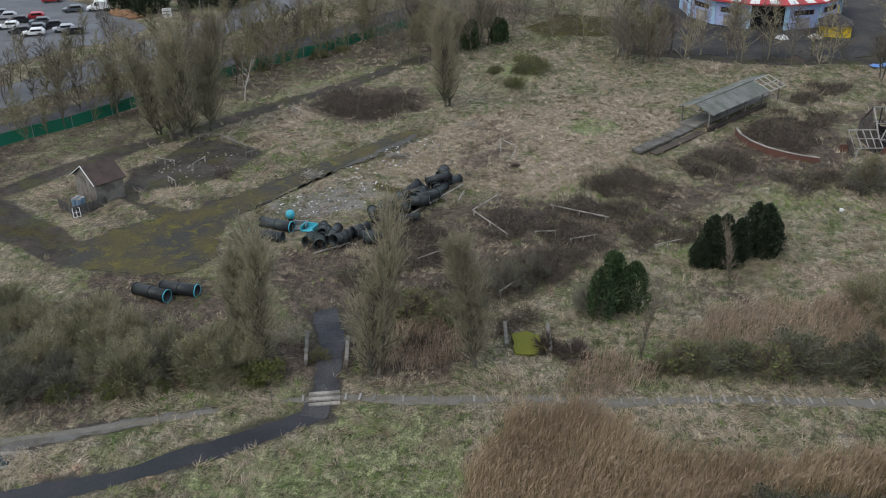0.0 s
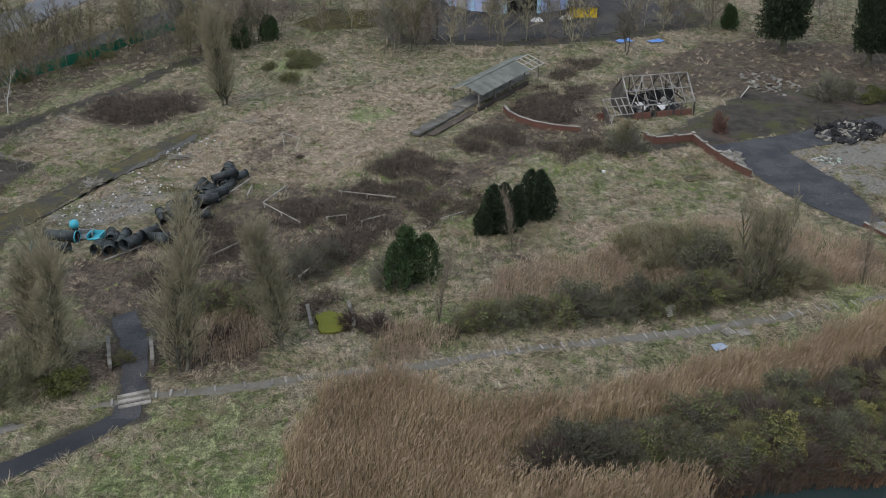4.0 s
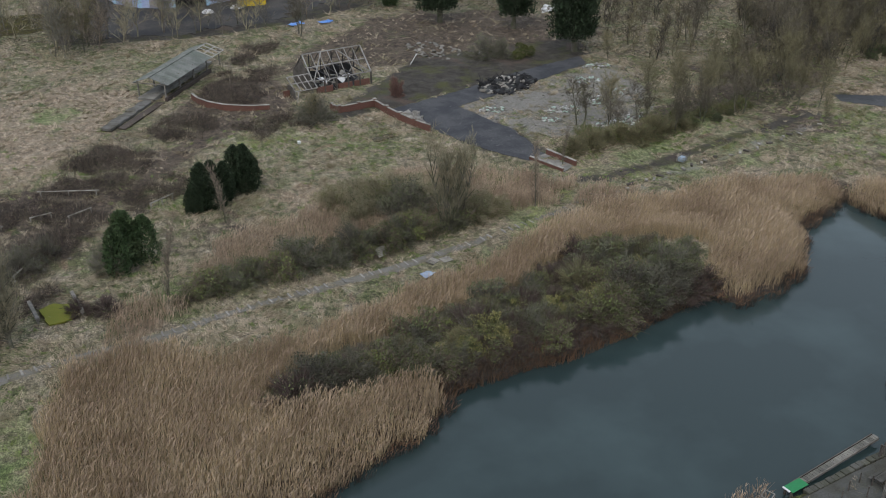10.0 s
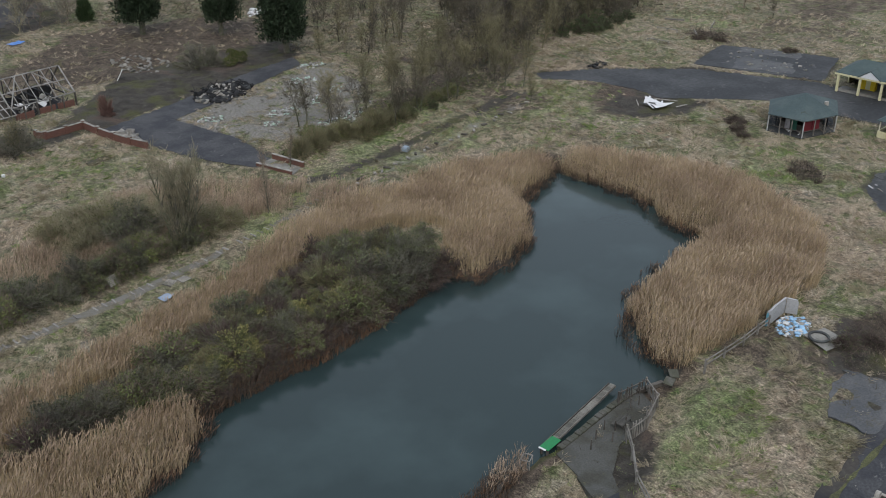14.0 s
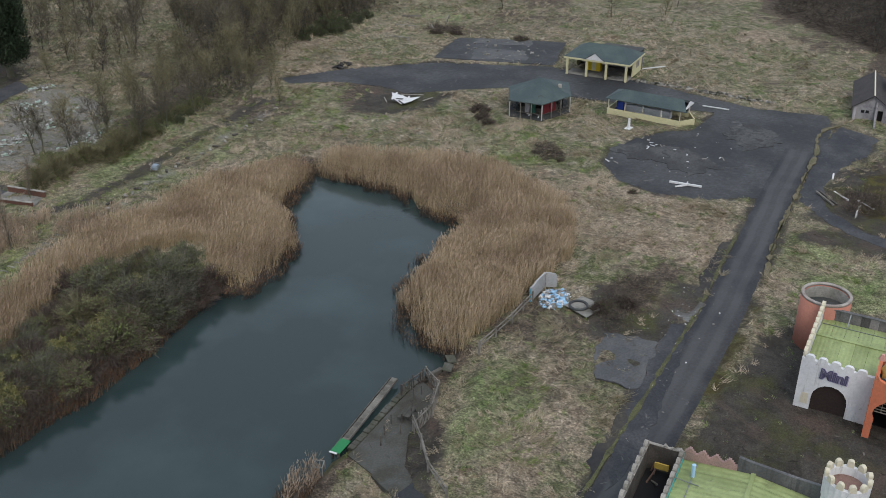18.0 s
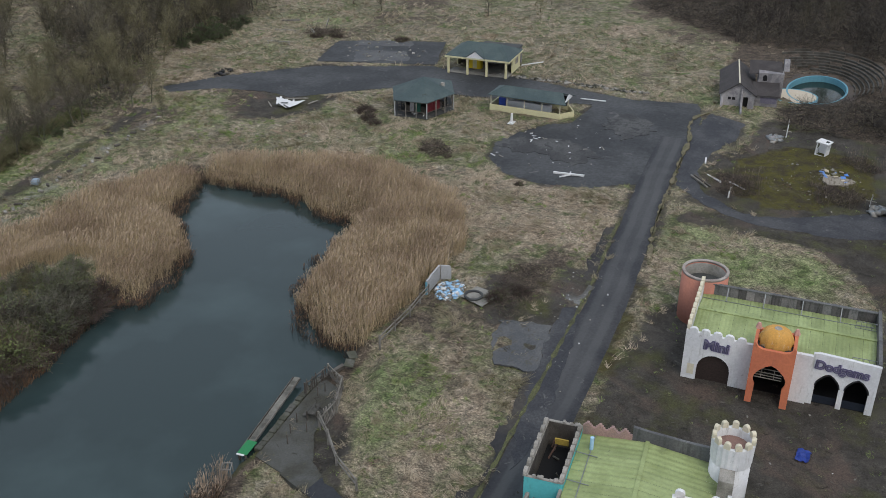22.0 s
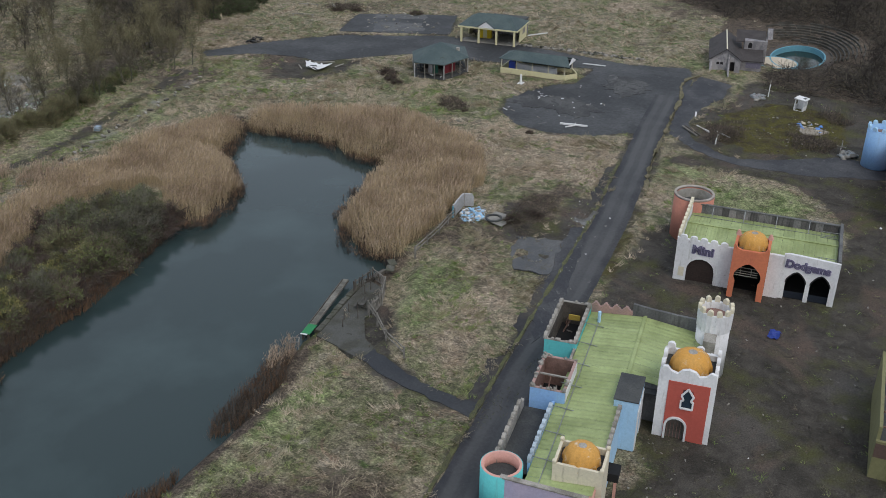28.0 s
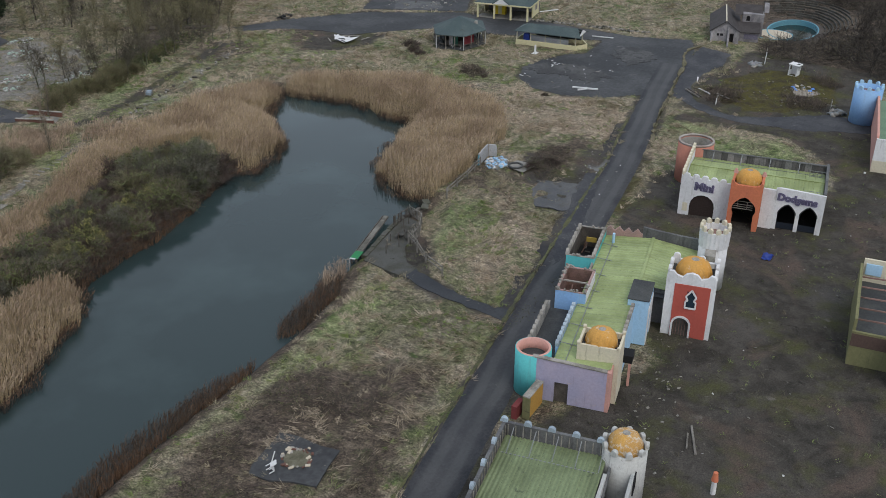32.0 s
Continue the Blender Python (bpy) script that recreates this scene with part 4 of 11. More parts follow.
def grow(seed, h, r0, first, n1, len1, angle, up, n2, len2, n3, len3, wobble=0.25, stems=1, taper_top=0.3, fan=1.0):
    """Segments of a bare tree: rows of start, end and the two radii."""
    rr = random.Random(seed)
    rows = []

    def line(start, way, length, ra, rb, k, bend, jig):
        pts, d, p = [start.copy()], way.normalized(), start.copy()
        for s in range(k):
            d = (d + Vector((rr.gauss(0, jig), rr.gauss(0, jig), rr.gauss(0, jig) + bend))).normalized()
            q = p + d * (length / k)
            rows.append((p, q, ra + (rb - ra) * s / k, ra + (rb - ra) * (s + 1) / k))
            p = q
            pts.append(p.copy())
        return pts

    def along(pts, t):
        u = min(t, 0.999) * (len(pts) - 1)
        k = int(u)
        return pts[k].lerp(pts[k + 1], u - k), (pts[k + 1] - pts[k]).normalized()

    for s in range(stems):
        off = Vector((rr.gauss(0, 0.35), rr.gauss(0, 0.35), 0)) if stems > 1 else Vector()
        if stems > 1:
            rows.append((Vector((0, 0, -0.1)), off + Vector((0, 0, 0.12)), r0 * 0.7, r0 * 0.6))
        lean = Vector((rr.gauss(0, 0.05), rr.gauss(0, 0.05), 1)) + off * 0.35
        hs = h * (1 if s == 0 else rr.uniform(0.7, 0.95))
        trunk = line(off, lean, hs, r0 / math.sqrt(stems), 0.012, 8, 0.02, wobble * 0.15)
        for i in range(n1 // stems):
            t = first + (0.98 - first) * (i + rr.random()) / (n1 // stems)
            p, d = along(trunk, t)
            az, an = i * 2.4 + rr.random(), radians(angle * rr.uniform(0.7, 1.25))
            way = Vector((math.cos(az) * math.sin(an), math.sin(az) * math.sin(an), math.cos(an)))
            ln = len1 * rr.uniform(0.7, 1.15) * (1 - (1 - taper_top) * max(0.0, (t - 0.35) / 0.65))
            rad = max(0.014, r0 * 0.35 * (1 - t) + 0.012)
            limb = line(p, way, ln, rad, 0.010, 4, up, wobble * 0.5)
            for j in range(n2):
                p2, d2 = along(limb, rr.uniform(0.15, 1.0))
                w2 = (d2 + Vector((rr.gauss(0, 0.55) * fan, rr.gauss(0, 0.55) * fan, rr.gauss(0.15, 0.45) + 0.35 * (1 - fan)))).normalized()
                twig = line(p2, w2, len2 * rr.uniform(0.5, 1.2), 0.012, 0.007, 2, up * 0.6, wobble * 0.6)
                for k in range(n3):
                    p3, d3 = along(twig, rr.uniform(0.1, 1.0))
                    w3 = (d3 + Vector((rr.gauss(0, 0.6) * fan, rr.gauss(0, 0.6) * fan, rr.gauss(0.1, 0.5) + 0.35 * (1 - fan)))).normalized()
                    rows.append((p3, p3 + w3 * len3 * rr.uniform(0.5, 1.3), 0.008, 0.005))
    return rows


def branch_mesh(name, rows, material, sides=5):
    vs, qs = [], []
    for a, b, ra, rb in rows:
        d = (b - a).normalized()
        u = d.orthogonal().normalized()
        w = d.cross(u)
        o = len(vs)
        for p, r in ((a, ra), (b, rb)):
            for k in range(sides):
                an = 2 * math.pi * k / sides
                vs.append(p + (u * math.cos(an) + w * math.sin(an)) * r)
        for k in range(sides):
            l = (k + 1) % sides
            qs.append((o + k, o + l, o + sides + l, o + sides + k))
    return mesh_of(name, [tuple(v) for v in vs], qs, material, smooth=True)


def bare_tree(seed, label, twig, name="tree", category="tree", thick=1.0, bark=None, **shape):
    rows = grow(seed, **shape)
    r = np.random.RandomState(seed)
    big = [q for q in rows if q[2] > 0.022]
    thin = [q for q in rows if q[2] <= 0.022]
    t = thing(name, label, category)
    new("trunk", branch_mesh("trunk", big, bark or M_BARK)).parent = t
    a = np.array([tuple(q[0]) for q in thin])
    b = np.array([tuple(q[1]) for q in thin])
    v, q = blade_quads(a, b, np.array([2 * q[2] for q in thin]) * thick, np.array([2 * q[3] for q in thin]) * thick, r)
    new("crown", mesh_of("crown", v, q, twig)).parent = t
    return t


def plant(proto, places, seed, lo=0.85, hi=1.15, squash=0.1):
    """Copies of a plant; the first of them is the prototype itself."""
    rr = random.Random(seed)
    for k, q in enumerate(places):
        s = rr.uniform(lo, hi) * (q[2] if len(q) > 2 else 1)
        place = (q[0], q[1], ground_at(q[0], q[1]) - 0.05)
        m = Matrix.LocRotScale(place, Euler((0, 0, rr.uniform(0, 6.28))), None)
        size = (s * rr.uniform(1 - squash, 1 + squash), s * rr.uniform(1 - squash, 1 + squash), s)
        if k == 0:
            proto.matrix_basis, proto.scale = m, size
            ob = proto
        else:
            ob = copy_thing(proto, m)
            ob.scale = size
    return proto


POPLAR = dict(h=13.0, r0=0.22, first=0.05, n1=170, len1=3.1, angle=42, up=0.15, n2=7, len2=1.2, n3=7, len3=0.75, taper_top=0.62, fan=0.75)
plant(bare_tree(101, "tall bare poplar with upright olive-brown twigs", M_TWIG_OLIVE, "poplar", thick=1.7, **POPLAR), [(-25.6, 77.8), (-7.2, 80.5, 0.9), (-58.2, 129.5, 1.15), (-53.8, 133, 1.1)], 1)
plant(bare_tree(102, "tall bare poplar with upright olive-brown twigs", M_TWIG_OLIVE, "poplar", thick=1.7, **{**POPLAR, "stems": 2, "r0": 0.24}), [(-15.6, 77.6), (-28.4, 80, 0.85), (-56.2, 131, 1.2), (-60.5, 131, 1.0), (-22.6, 149, 1.0)], 2)
plant(bare_tree(103, "multi-stemmed bare tree with dense upright branches", M_TWIG_OLIVE, "tree", thick=1.9, **{**POPLAR, "h": 10, "stems": 5, "r0": 0.34, "n1": 90, "angle": 24, "len1": 3.6, "up": 0.16, "n2": 7, "n3": 5}), [(37.2, 87.2, 1.05), (39.0, 87.8, 0.85)], 3)
plant(bare_tree(104, "slender bare young tree", M_TWIG_BROWN, "tree", thick=1.9, **{**POPLAR, "h": 8.5, "r0": 0.10, "n1": 40, "len1": 1.5, "angle": 24, "n2": 4, "n3": 3, "len2": 0.8}), [(6.8, 83.0), (15.3, 98.4, 0.85), (48.8, 88.6, 0.75), (58, 99, 0.6)], 4)
ROUND = dict(h=7, r0=0.13, first=0.22, n1=26, len1=3.0, angle=42, up=0.09, n2=8, len2=1.6, n3=6, len3=0.8, wobble=0.4, taper_top=0.55)
WOOD_A = [(72.5, 111.5), (86, 109), (96.5, 109.5), (99.5, 104.5), (91.5, 113), (82, 110), (67, 110.6), (70.4, 107.2), (75.6, 108.4), (78.2, 103.2), (83.5, 105), (90.5, 106), (93, 110), (88.8, 111), (100.6, 108), (102, 103), (97.8, 97, 0.6), (103, 112), (98, 113), (86, 116), (94, 117), (108, 116), (80, 113)]
WOOD_A = [(q[0], q[1], 0.78 * (q[2] if len(q) > 2 else 1)) for q in WOOD_A]
plant(bare_tree(105, "bare grey-brown tree with spreading fine branches", M_TWIG_WOOD, "tree", thick=1.9, **ROUND), WOOD_A[:6] + [(32.4, 125.4, 0.55), (1.6, 178), (6, 176.5), (-30.4, 174), (-44.2, 179), (48.4, 153, 0.4), (86.6, 136, 0.7), (-69.6, 136), (-80, 137.5)], 5)
plant(bare_tree(106, "bare grey-brown tree with spreading fine branches", M_TWIG_MID, "tree", thick=1.9, **{**ROUND, "h": 7.5, "stems": 2, "r0": 0.2, "angle": 34}), WOOD_A[6:12] + [(-61, 169.5), (-53.5, 182), (-36, 186), (10, 184), (-22, 184), (35, 184), (43, 172), (116.8, 138), (106, 141), (22, 189)], 6)
plant(bare_tree(107, "bare woodland tree with olive-brown twigs", M_TWIG_WOOD, "tree", thick=1.9, **{**ROUND, "h": 8.5, "angle": 32, "len1": 3.2, "first": 0.2}), WOOD_A[12:] + [(-31.6, 170.5), (-29, 176), (-33, 178), (-26, 173), (-58, 174), (4.5, 183), (7, 180), (127, 133), (131, 127), (137, 125), (144, 122), (120, 144), (111, 159), (121, 160), (118, 152), (128, 149), (134, 140), (140, 132)], 7)
birch = bare_tree(108, "white-barked leaning dead birch", mat("white_twigs", (0.42, 0.40, 0.37), 0.8, vary=0.2, island=0.2, bump=0), "tree", thick=1.6, bark=mat("white_bark", (0.55, 0.53, 0.50), 0.8, scale=3, spot=((0.1, 0.09, 0.08), 0.3)), **{**ROUND, "h": 6.5, "r0": 0.12, "n1": 12, "len1": 1.6, "n2": 3, "n3": 2})
plant(birch, [(-54.3, 147.3)], 8)


def far_places(seed, poly, n):
    rr, out = random.Random(seed), []
    (x0, y0), (x1, y1) = np.min(poly, 0), np.max(poly, 0)
    while len(out) < n:
        x, y = rr.uniform(x0, x1), rr.uniform(y0, y1)
        if near_poly(np.array([x]), np.array([y]), poly)[0] > 0:
            out.append((x, y))
    return out


WOOD = dict(h=8.5, r0=0.12, first=0.12, n1=22, len1=3.0, angle=38, up=0.07, n2=5, len2=1.4, n3=3, len3=0.9, wobble=0.4, taper_top=0.5)


def woodland(name, label, groups, materials, seed, thick=2.8, size=1.0):
    """Many distant bare trees, joined as one wood."""
    rs = np.random.RandomState(seed)
    kinds = []
    for k in range(3):
        rows = grow(seed + k, **{**WOOD, "h": (8, 9.5, 11)[k], "stems": (1, 2, 1)[k], "angle": (46, 38, 32)[k]})
        kinds.append((np.array([tuple(q[0]) for q in rows]), np.array([tuple(q[1]) for q in rows]), np.array([2 * q[2] for q in rows]), np.array([2 * q[3] for q in rows])))
    sets = []
    for x, y in groups:
        a, b, wa, wb = kinds[rs.randint(3)]
        s, an = size * rs.uniform(0.7, 1.2), rs.uniform(0, 6.28)
        turn = np.array([[math.cos(an), -math.sin(an), 0], [math.sin(an), math.cos(an), 0], [0, 0, 1]]).T * s
        off = np.array([x, y, -0.05])
        sets.append(blade_quads(a @ turn + off, b @ turn + off, np.where(wa < 0.045, wa * thick, wa), np.where(wb < 0.045, wb * thick, wb), rs))
    v, q, ix = stack_quads(*sets)
    pick = rs.randint(0, len(materials), len(sets))
    return tagged(new(name, mesh_of(name, v, q, list(materials), pick[ix])), label, "woodland", kind="stuff")


woodland("winter_wood", "dense leafless grey-brown winter woodland", far_places(1, [(177, 33), (200, 62), (260, 70), (260, -40), (170, -30), (158, 2), (178, 10), (182, 25)], 150) + far_places(8, [(133, -2), (142, 7), (156, 2), (160, -30), (130, -30)], 22), [M_TWIG_DARK, M_TWIG_DARK, M_TWIG_MID], 109)
woodland("winter_wood", "dense leafless woodland beyond the rubble plot", far_places(2, [(98, 113), (106, 110.5), (116, 117), (128, 132), (150, 123), (164, 138), (142, 156), (122, 142), (106, 128)], 56) + far_places(34, [(110, 111), (122.6, 117.1), (130, 121), (142, 121), (150, 124), (140, 130), (122, 124)], 20) + far_places(35, [(122, 120), (131, 118.5), (140, 119.5), (150, 121), (162, 124), (180, 142), (176, 172), (140, 170), (118, 140)], 50) + far_places(30, [(86, 122), (104, 124), (122, 140), (150, 150), (160, 175), (120, 185), (92, 165)], 70), [M_TWIG_MID, M_TWIG_WOOD, M_TWIG_MID, M_TWIG_WOOD, M_TWIG_DARK], 119, 1.9, 0.68)
woodland("winter_wood", "tall leafless trees at the end of the top road", far_places(36, [(104, 111.5), (111, 112.8), (121, 119), (129, 122), (138, 119.5), (147, 121.5), (162, 126), (172, 142), (132, 142), (108, 124)], 84), [M_TWIG_MID, M_TWIG_WOOD, M_TWIG_MID, M_TWIG_DARK], 149, 2.1, 0.95)
woodland("winter_wood", "thin leafless trees round the far pavilion", far_places(3, [(-64, 208), (-48, 190), (-28, 182), (0, 188), (4, 235), (-70, 270)], 80) + far_places(9, [(-34, 168), (-24, 176), (-18, 182), (-36, 184), (-40, 176)], 12) + far_places(4, [(60, 186), (110, 165), (160, 175), (150, 230), (62, 235)], 70) + far_places(16, [(-2, 172), (8, 170), (12, 180), (2, 186)], 10) + far_places(32, [(10, 176), (40, 174), (44, 182), (12, 184)], 14) + far_places(33, [(40, 184), (60, 178), (64, 190), (46, 192)], 10), [M_TWIG_OLIVE, M_TWIG_BROWN, M_TWIG_GREY], 129)
woodland("winter_wood", "leafless trees along the road and green fence", far_places(5, [(-90, 140), (-80, 140), (-62, 162), (-48, 182), (-56, 192), (-78, 164)], 16) + far_places(6, [(-90, 118), (-62, 159), (-44, 188), (-38, 182), (-58, 150), (-80, 114)], 52) + far_places(31, [(-104, 140), (-92, 128), (-66, 166), (-56, 190), (-66, 196), (-84, 168)], 40) + far_places(7, [(165, 120), (175, 60), (240, 80), (230, 160)], 26) + far_places(17, [(-104, 150), (-96, 166), (-90, 174), (-88, 166), (-98, 146)], 3), [M_TWIG_MID, M_TWIG_WOOD, M_TWIG_WOOD, M_TWIG_BROWN], 139, 2.4, 0.8)


def bush(seed, label, twig, leaf, r=1.6, h=2.2, n_twig=900, n_leaf=900, leaf_size=0.10, name="bush", twig_w=0.022, category="bush"):
    """A shrub: bare stems that fork from the base, twigs, and leaves in separate sprays with gaps between."""
    rs = np.random.RandomState(seed)
    t = thing(name, label, category)
    sprays = 30
    az, el = np.arange(sprays) * 2.4 + rs.normal(0, 0.3, sprays), np.arcsin(np.clip((np.arange(sprays) + 0.5) / sprays + rs.normal(0, 0.06, sprays), 0.02, 1))
    reach = rs.uniform(0.68, 1.12, sprays)
    centre = np.stack([np.cos(az) * np.cos(el) * r, np.sin(az) * np.cos(el) * r, np.sin(el) * h], 1) * reach[:, None]
    centre[:, 2] = np.maximum(centre[:, 2], 0.25)
    size = rs.uniform(0.20, 0.36, sprays) * r
    k = rs.randint(0, sprays, n_twig)
    out = centre[k] + rs.normal(0, 0.55, (n_twig, 3)) * size[k][:, None] + centre[k] * rs.uniform(0, 0.14, n_twig)[:, None]
    out[:, 2] = np.maximum(0.05, out[:, 2])
    start = centre[k] * rs.uniform(0.45, 0.85, n_twig)[:, None] + rs.normal(0, 0.10, (n_twig, 3))
    start[:, 2] = np.maximum(0.02, start[:, 2])
    v1 = blade_quads(start, out, twig_w, twig_w * 0.5, rs)
    root = np.stack([rs.normal(0, 0.25, sprays), rs.normal(0, 0.25, sprays), np.zeros(sprays)], 1)
    fork = root * 0.5 + centre * 0.5
    v2, v3 = blade_quads(root, fork, 0.07, 0.05, rs), blade_quads(fork, centre, 0.05, 0.03, rs)
    v, q, _ = stack_quads(v1, v2, v3)
    new("wood", mesh_of("wood", v, q, twig)).parent = t
    if n_leaf:
        k = rs.randint(0, sprays, n_leaf)
        d = rs.normal(size=(n_leaf, 3))
        d /= np.linalg.norm(d, axis=1)[:, None]
        d[:, 2] = np.abs(d[:, 2]) * 0.9 - 0.15
        c = centre[k] + d * (size[k] * rs.uniform(0.5, 1.05, n_leaf))[:, None]
        c[:, 2] = np.maximum(0.06, c[:, 2])
        way = rs.normal(size=(n_leaf, 3)) + d
        way *= (leaf_size * rs.uniform(0.7, 1.6, n_leaf) / np.linalg.norm(way, axis=1))[:, None]
        v, q = blade_quads(c, c + way, leaf_size * 0.8, leaf_size * 0.4, rs)
        new("foliage", mesh_of("foliage", v, q, leaf)).parent = t
    return t


BANK = [(15, 63), (19.5, 66.5), (27, 68.8), (36, 70.4), (46, 75.5), (53, 76), (58.5, 73), (58, 68.5), (53.5, 66.4), (46, 65), (38, 63.2), (30, 62.6), (24, 62.8)]
bank = [(x, y, 0.6 + 0.65 * ((k * 0.618) % 1) ** 1.5) for k, (x, y) in enumerate(far_places(21, BANK, 110))]
plant(bush(201, "grey-green scrub bush on the lake bank", M_TWIG_GREY, M_LEAF_GREYG, 2.1, 2.5, 2400, 1500, 0.12), bank[:42] + bank[100:] + [(26.4, 85.9, 1.2), (31.8, 86.6, 1.25), (34, 91, 1.3), (20, 85.2, 1.25), (15.2, 84.2, 1.0), (35, 93.5, 1.2), (23.4, 84.6, 0.8), (37.8, 87.4, 1.0), (12.2, 83.4, 0.8)], 21, 0.8, 1.2, 0.2)
plant(bush(202, "dark bare purple-brown thicket bush", M_TWIG_PURPLE, M_LEAF_GREYG, 2.0, 2.0, 1300, 200, 0.11, twig_w=0.034), bank[42:66] + [(14, 62.5, 1.1), (17.5, 64, 1.1), (20.5, 65.5, 1.1), (-1.2, 84.2, 0.9), (1.2, 83.6, 0.9), (-13, 83, 0.7)] + [(27.5 + 2.1 * k, 62.4 + 0.26 * k + 0.5 * (k % 3), 0.8) for k in range(15)] + [(28.5 + 1.15 * k, float(np.interp(28.5 + 1.15 * k, [26, 31, 38.8, 46.6, 52, 57], [61.4, 62.2, 62.6, 64.5, 65.6, 67])), 0.46) for k in range(25)], 22, 0.8, 1.2, 0.2)
plant(bush(203, "mid-green scrub bush with brown twigs", M_TWIG_BROWN, M_LEAF_GREEN, 1.8, 2.3, 2200, 1100, 0.12), bank[66:100] + [(8.8 + 1.75 * k + 0.6 * math.sin(k * 2.7), 82.6 + 0.27 * k + 1.1 * math.sin(k * 1.9) ** 2, 0.8 + 0.45 * math.sin(k * 2.3) ** 2) for k in range(20) if k % 5 != 3] + [(-13, 86), (-11, 88, 1.2), (-15, 88.5, 1.1), (-21, 79.5, 0.7)], 23, 0.62, 1.28, 0.25)
plant(bush(204, "yellow-green broom bush with arching sprays", M_LEAF_YELLOW, M_LEAF_YELLOW, 1.5, 1.9, 1700, 1300, 0.11), [(33.2, 64.6), (55.6, 68.2, 0.9), (52.2, 68, 0.8), (56.4, 71.4, 0.9), (49.5, 67.6, 0.7), (40.6, 66.2, 0.8), (35.4, 66.8, 0.7), (27.6, 64.6, 0.7), (37.8, 65.2, 0.8), (45.4, 67.2), (50.5, 70), (47.8, 72.2, 0.8), (53.8, 69.5, 0.9), (30.5, 66.6, 0.8), (42.5, 68.5, 0.7)], 24, 0.8, 1.15, 0.2)
left_hedge = far_places(22, [(-54, 68.5), (-44, 70.2), (-34, 73), (-27.5, 75.4), (-26, 79), (-38, 81), (-54, 83)], 44)
plant(bush(205, "tall olive-green hedge bush with tangled twigs", M_TWIG_OLIVE, M_LEAF_OLIVE, 2.3, 3.1, 3800, 1000, 0.12), left_hedge[:32] + [(29.5, 94.5, 1.1), (27.4, 96.8, 1.1), (33, 95.8, 1.2), (36, 97.4, 1.1), (31, 98.6, 1.0), (34.6, 99, 0.9), (29, 92.6, 0.9), (37.4, 94.4, 0.9), (41.5, 89.4, 1.0), (44, 88.6, 0.8)], 25, 0.85, 1.2, 0.2)
plant(bush(206, "pale silvery bare shrub", M_TWIG_GREY, M_LEAF_GREYG, 2.0, 2.6, 1900, 500, 0.11), left_hedge[32:] + [(-6.2, 94.5, 1.1), (-3.6, 97, 0.9), (68.6, 146.2, 1.3), (71, 145, 1.1), (2, 92.2, 1.1), (-10, 91), (33.4, 125.8, 1.25), (32.6, 126.4, 1.0)], 26, 0.85, 1.2, 0.2)
plant(bush(207, "glossy yellow-green laurel bush by the path", M_TWIG_OLIVE, mat("laurel_leaf", (0.085, 0.095, 0.022), 0.6, vary=0.3, other=(0.06, 0.07, 0.02), island=0.4, bump=0), 1.5, 1.6, 500, 2200, 0.13), [(-24.6, 75.4), (-26.2, 75.2, 0.9), (-29.4, 73.9, 0.7), (-33.0, 72.8, 0.75), (-36.8, 71.6, 0.7), (-41, 70.6, 0.7), (-45.5, 69.6, 0.75), (75, 144.4, 1.1), (73.4, 143.6, 0.8)], 27)
plant(bush(208, "low green scrub under bare trees", M_TWIG_WOOD, M_LEAF_GREEN, 1.7, 1.2, 1500, 900, 0.11), [(60, 101.6, 0.8), (62, 102.6), (64, 103.6), (90.5, 108, 0.9), (93, 108.6), (78, 104.8, 0.8), (74, 104.2, 0.8), (66, 106.4), (69, 104.6), (72.5, 104.8), (76, 105.4), (80, 104.5), (85, 107), (88, 107.5), (81, 107), (-58, 164, 1.1), (-50, 172), (-47, 176)] + far_places(23, GREENMOUND, 8), 28, 0.8, 1.2, 0.2)
plant(bush(211, "dark evergreen scrub at the edge of the wood", M_TWIG_MID, M_LEAF_IVY, 1.8, 2.2, 1500, 1300, 0.13), [(130.6, 122.3, 1.0), (131.6, 119.8, 0.7), (134.3, 118.6, 0.9), (137.4, 118.4, 0.7), (138.3, 121.5, 1.1), (134.8, 121.6, 1.2), (141.6, 119.4, 0.7), (145, 120, 0.8), (127.4, 119.4, 0.7), (81.4, 104.4, 0.42), (85.6, 104.6, 0.4), (76.4, 103.4, 0.4), (88.6, 105.8, 0.45)], 41, 0.85, 1.15, 0.2)
plant(bush(212, "olive-brown thorn bush with dense bare twigs", M_TWIG_WOOD, M_LEAF_OLIVE, 2.0, 2.6, 3000, 500, 0.11), [(73.6, 102.6, 1.15), (71.4, 101.9, 0.9), (75.8, 103.6), (78.8, 103.4, 0.8), (66.4, 102.8, 0.9), (63.6, 101.6, 0.9), (60.6, 100.8, 0.8), (69.2, 103.6, 0.8)] + [(33.6, 68.4, 0.9), (44.2, 70.2), (52.8, 72.6, 0.9), (24.2, 65.6, 0.9), (48.6, 74, 0.9), (29.2, 65, 0.8)], 42, 0.85, 1.15, 0.2)
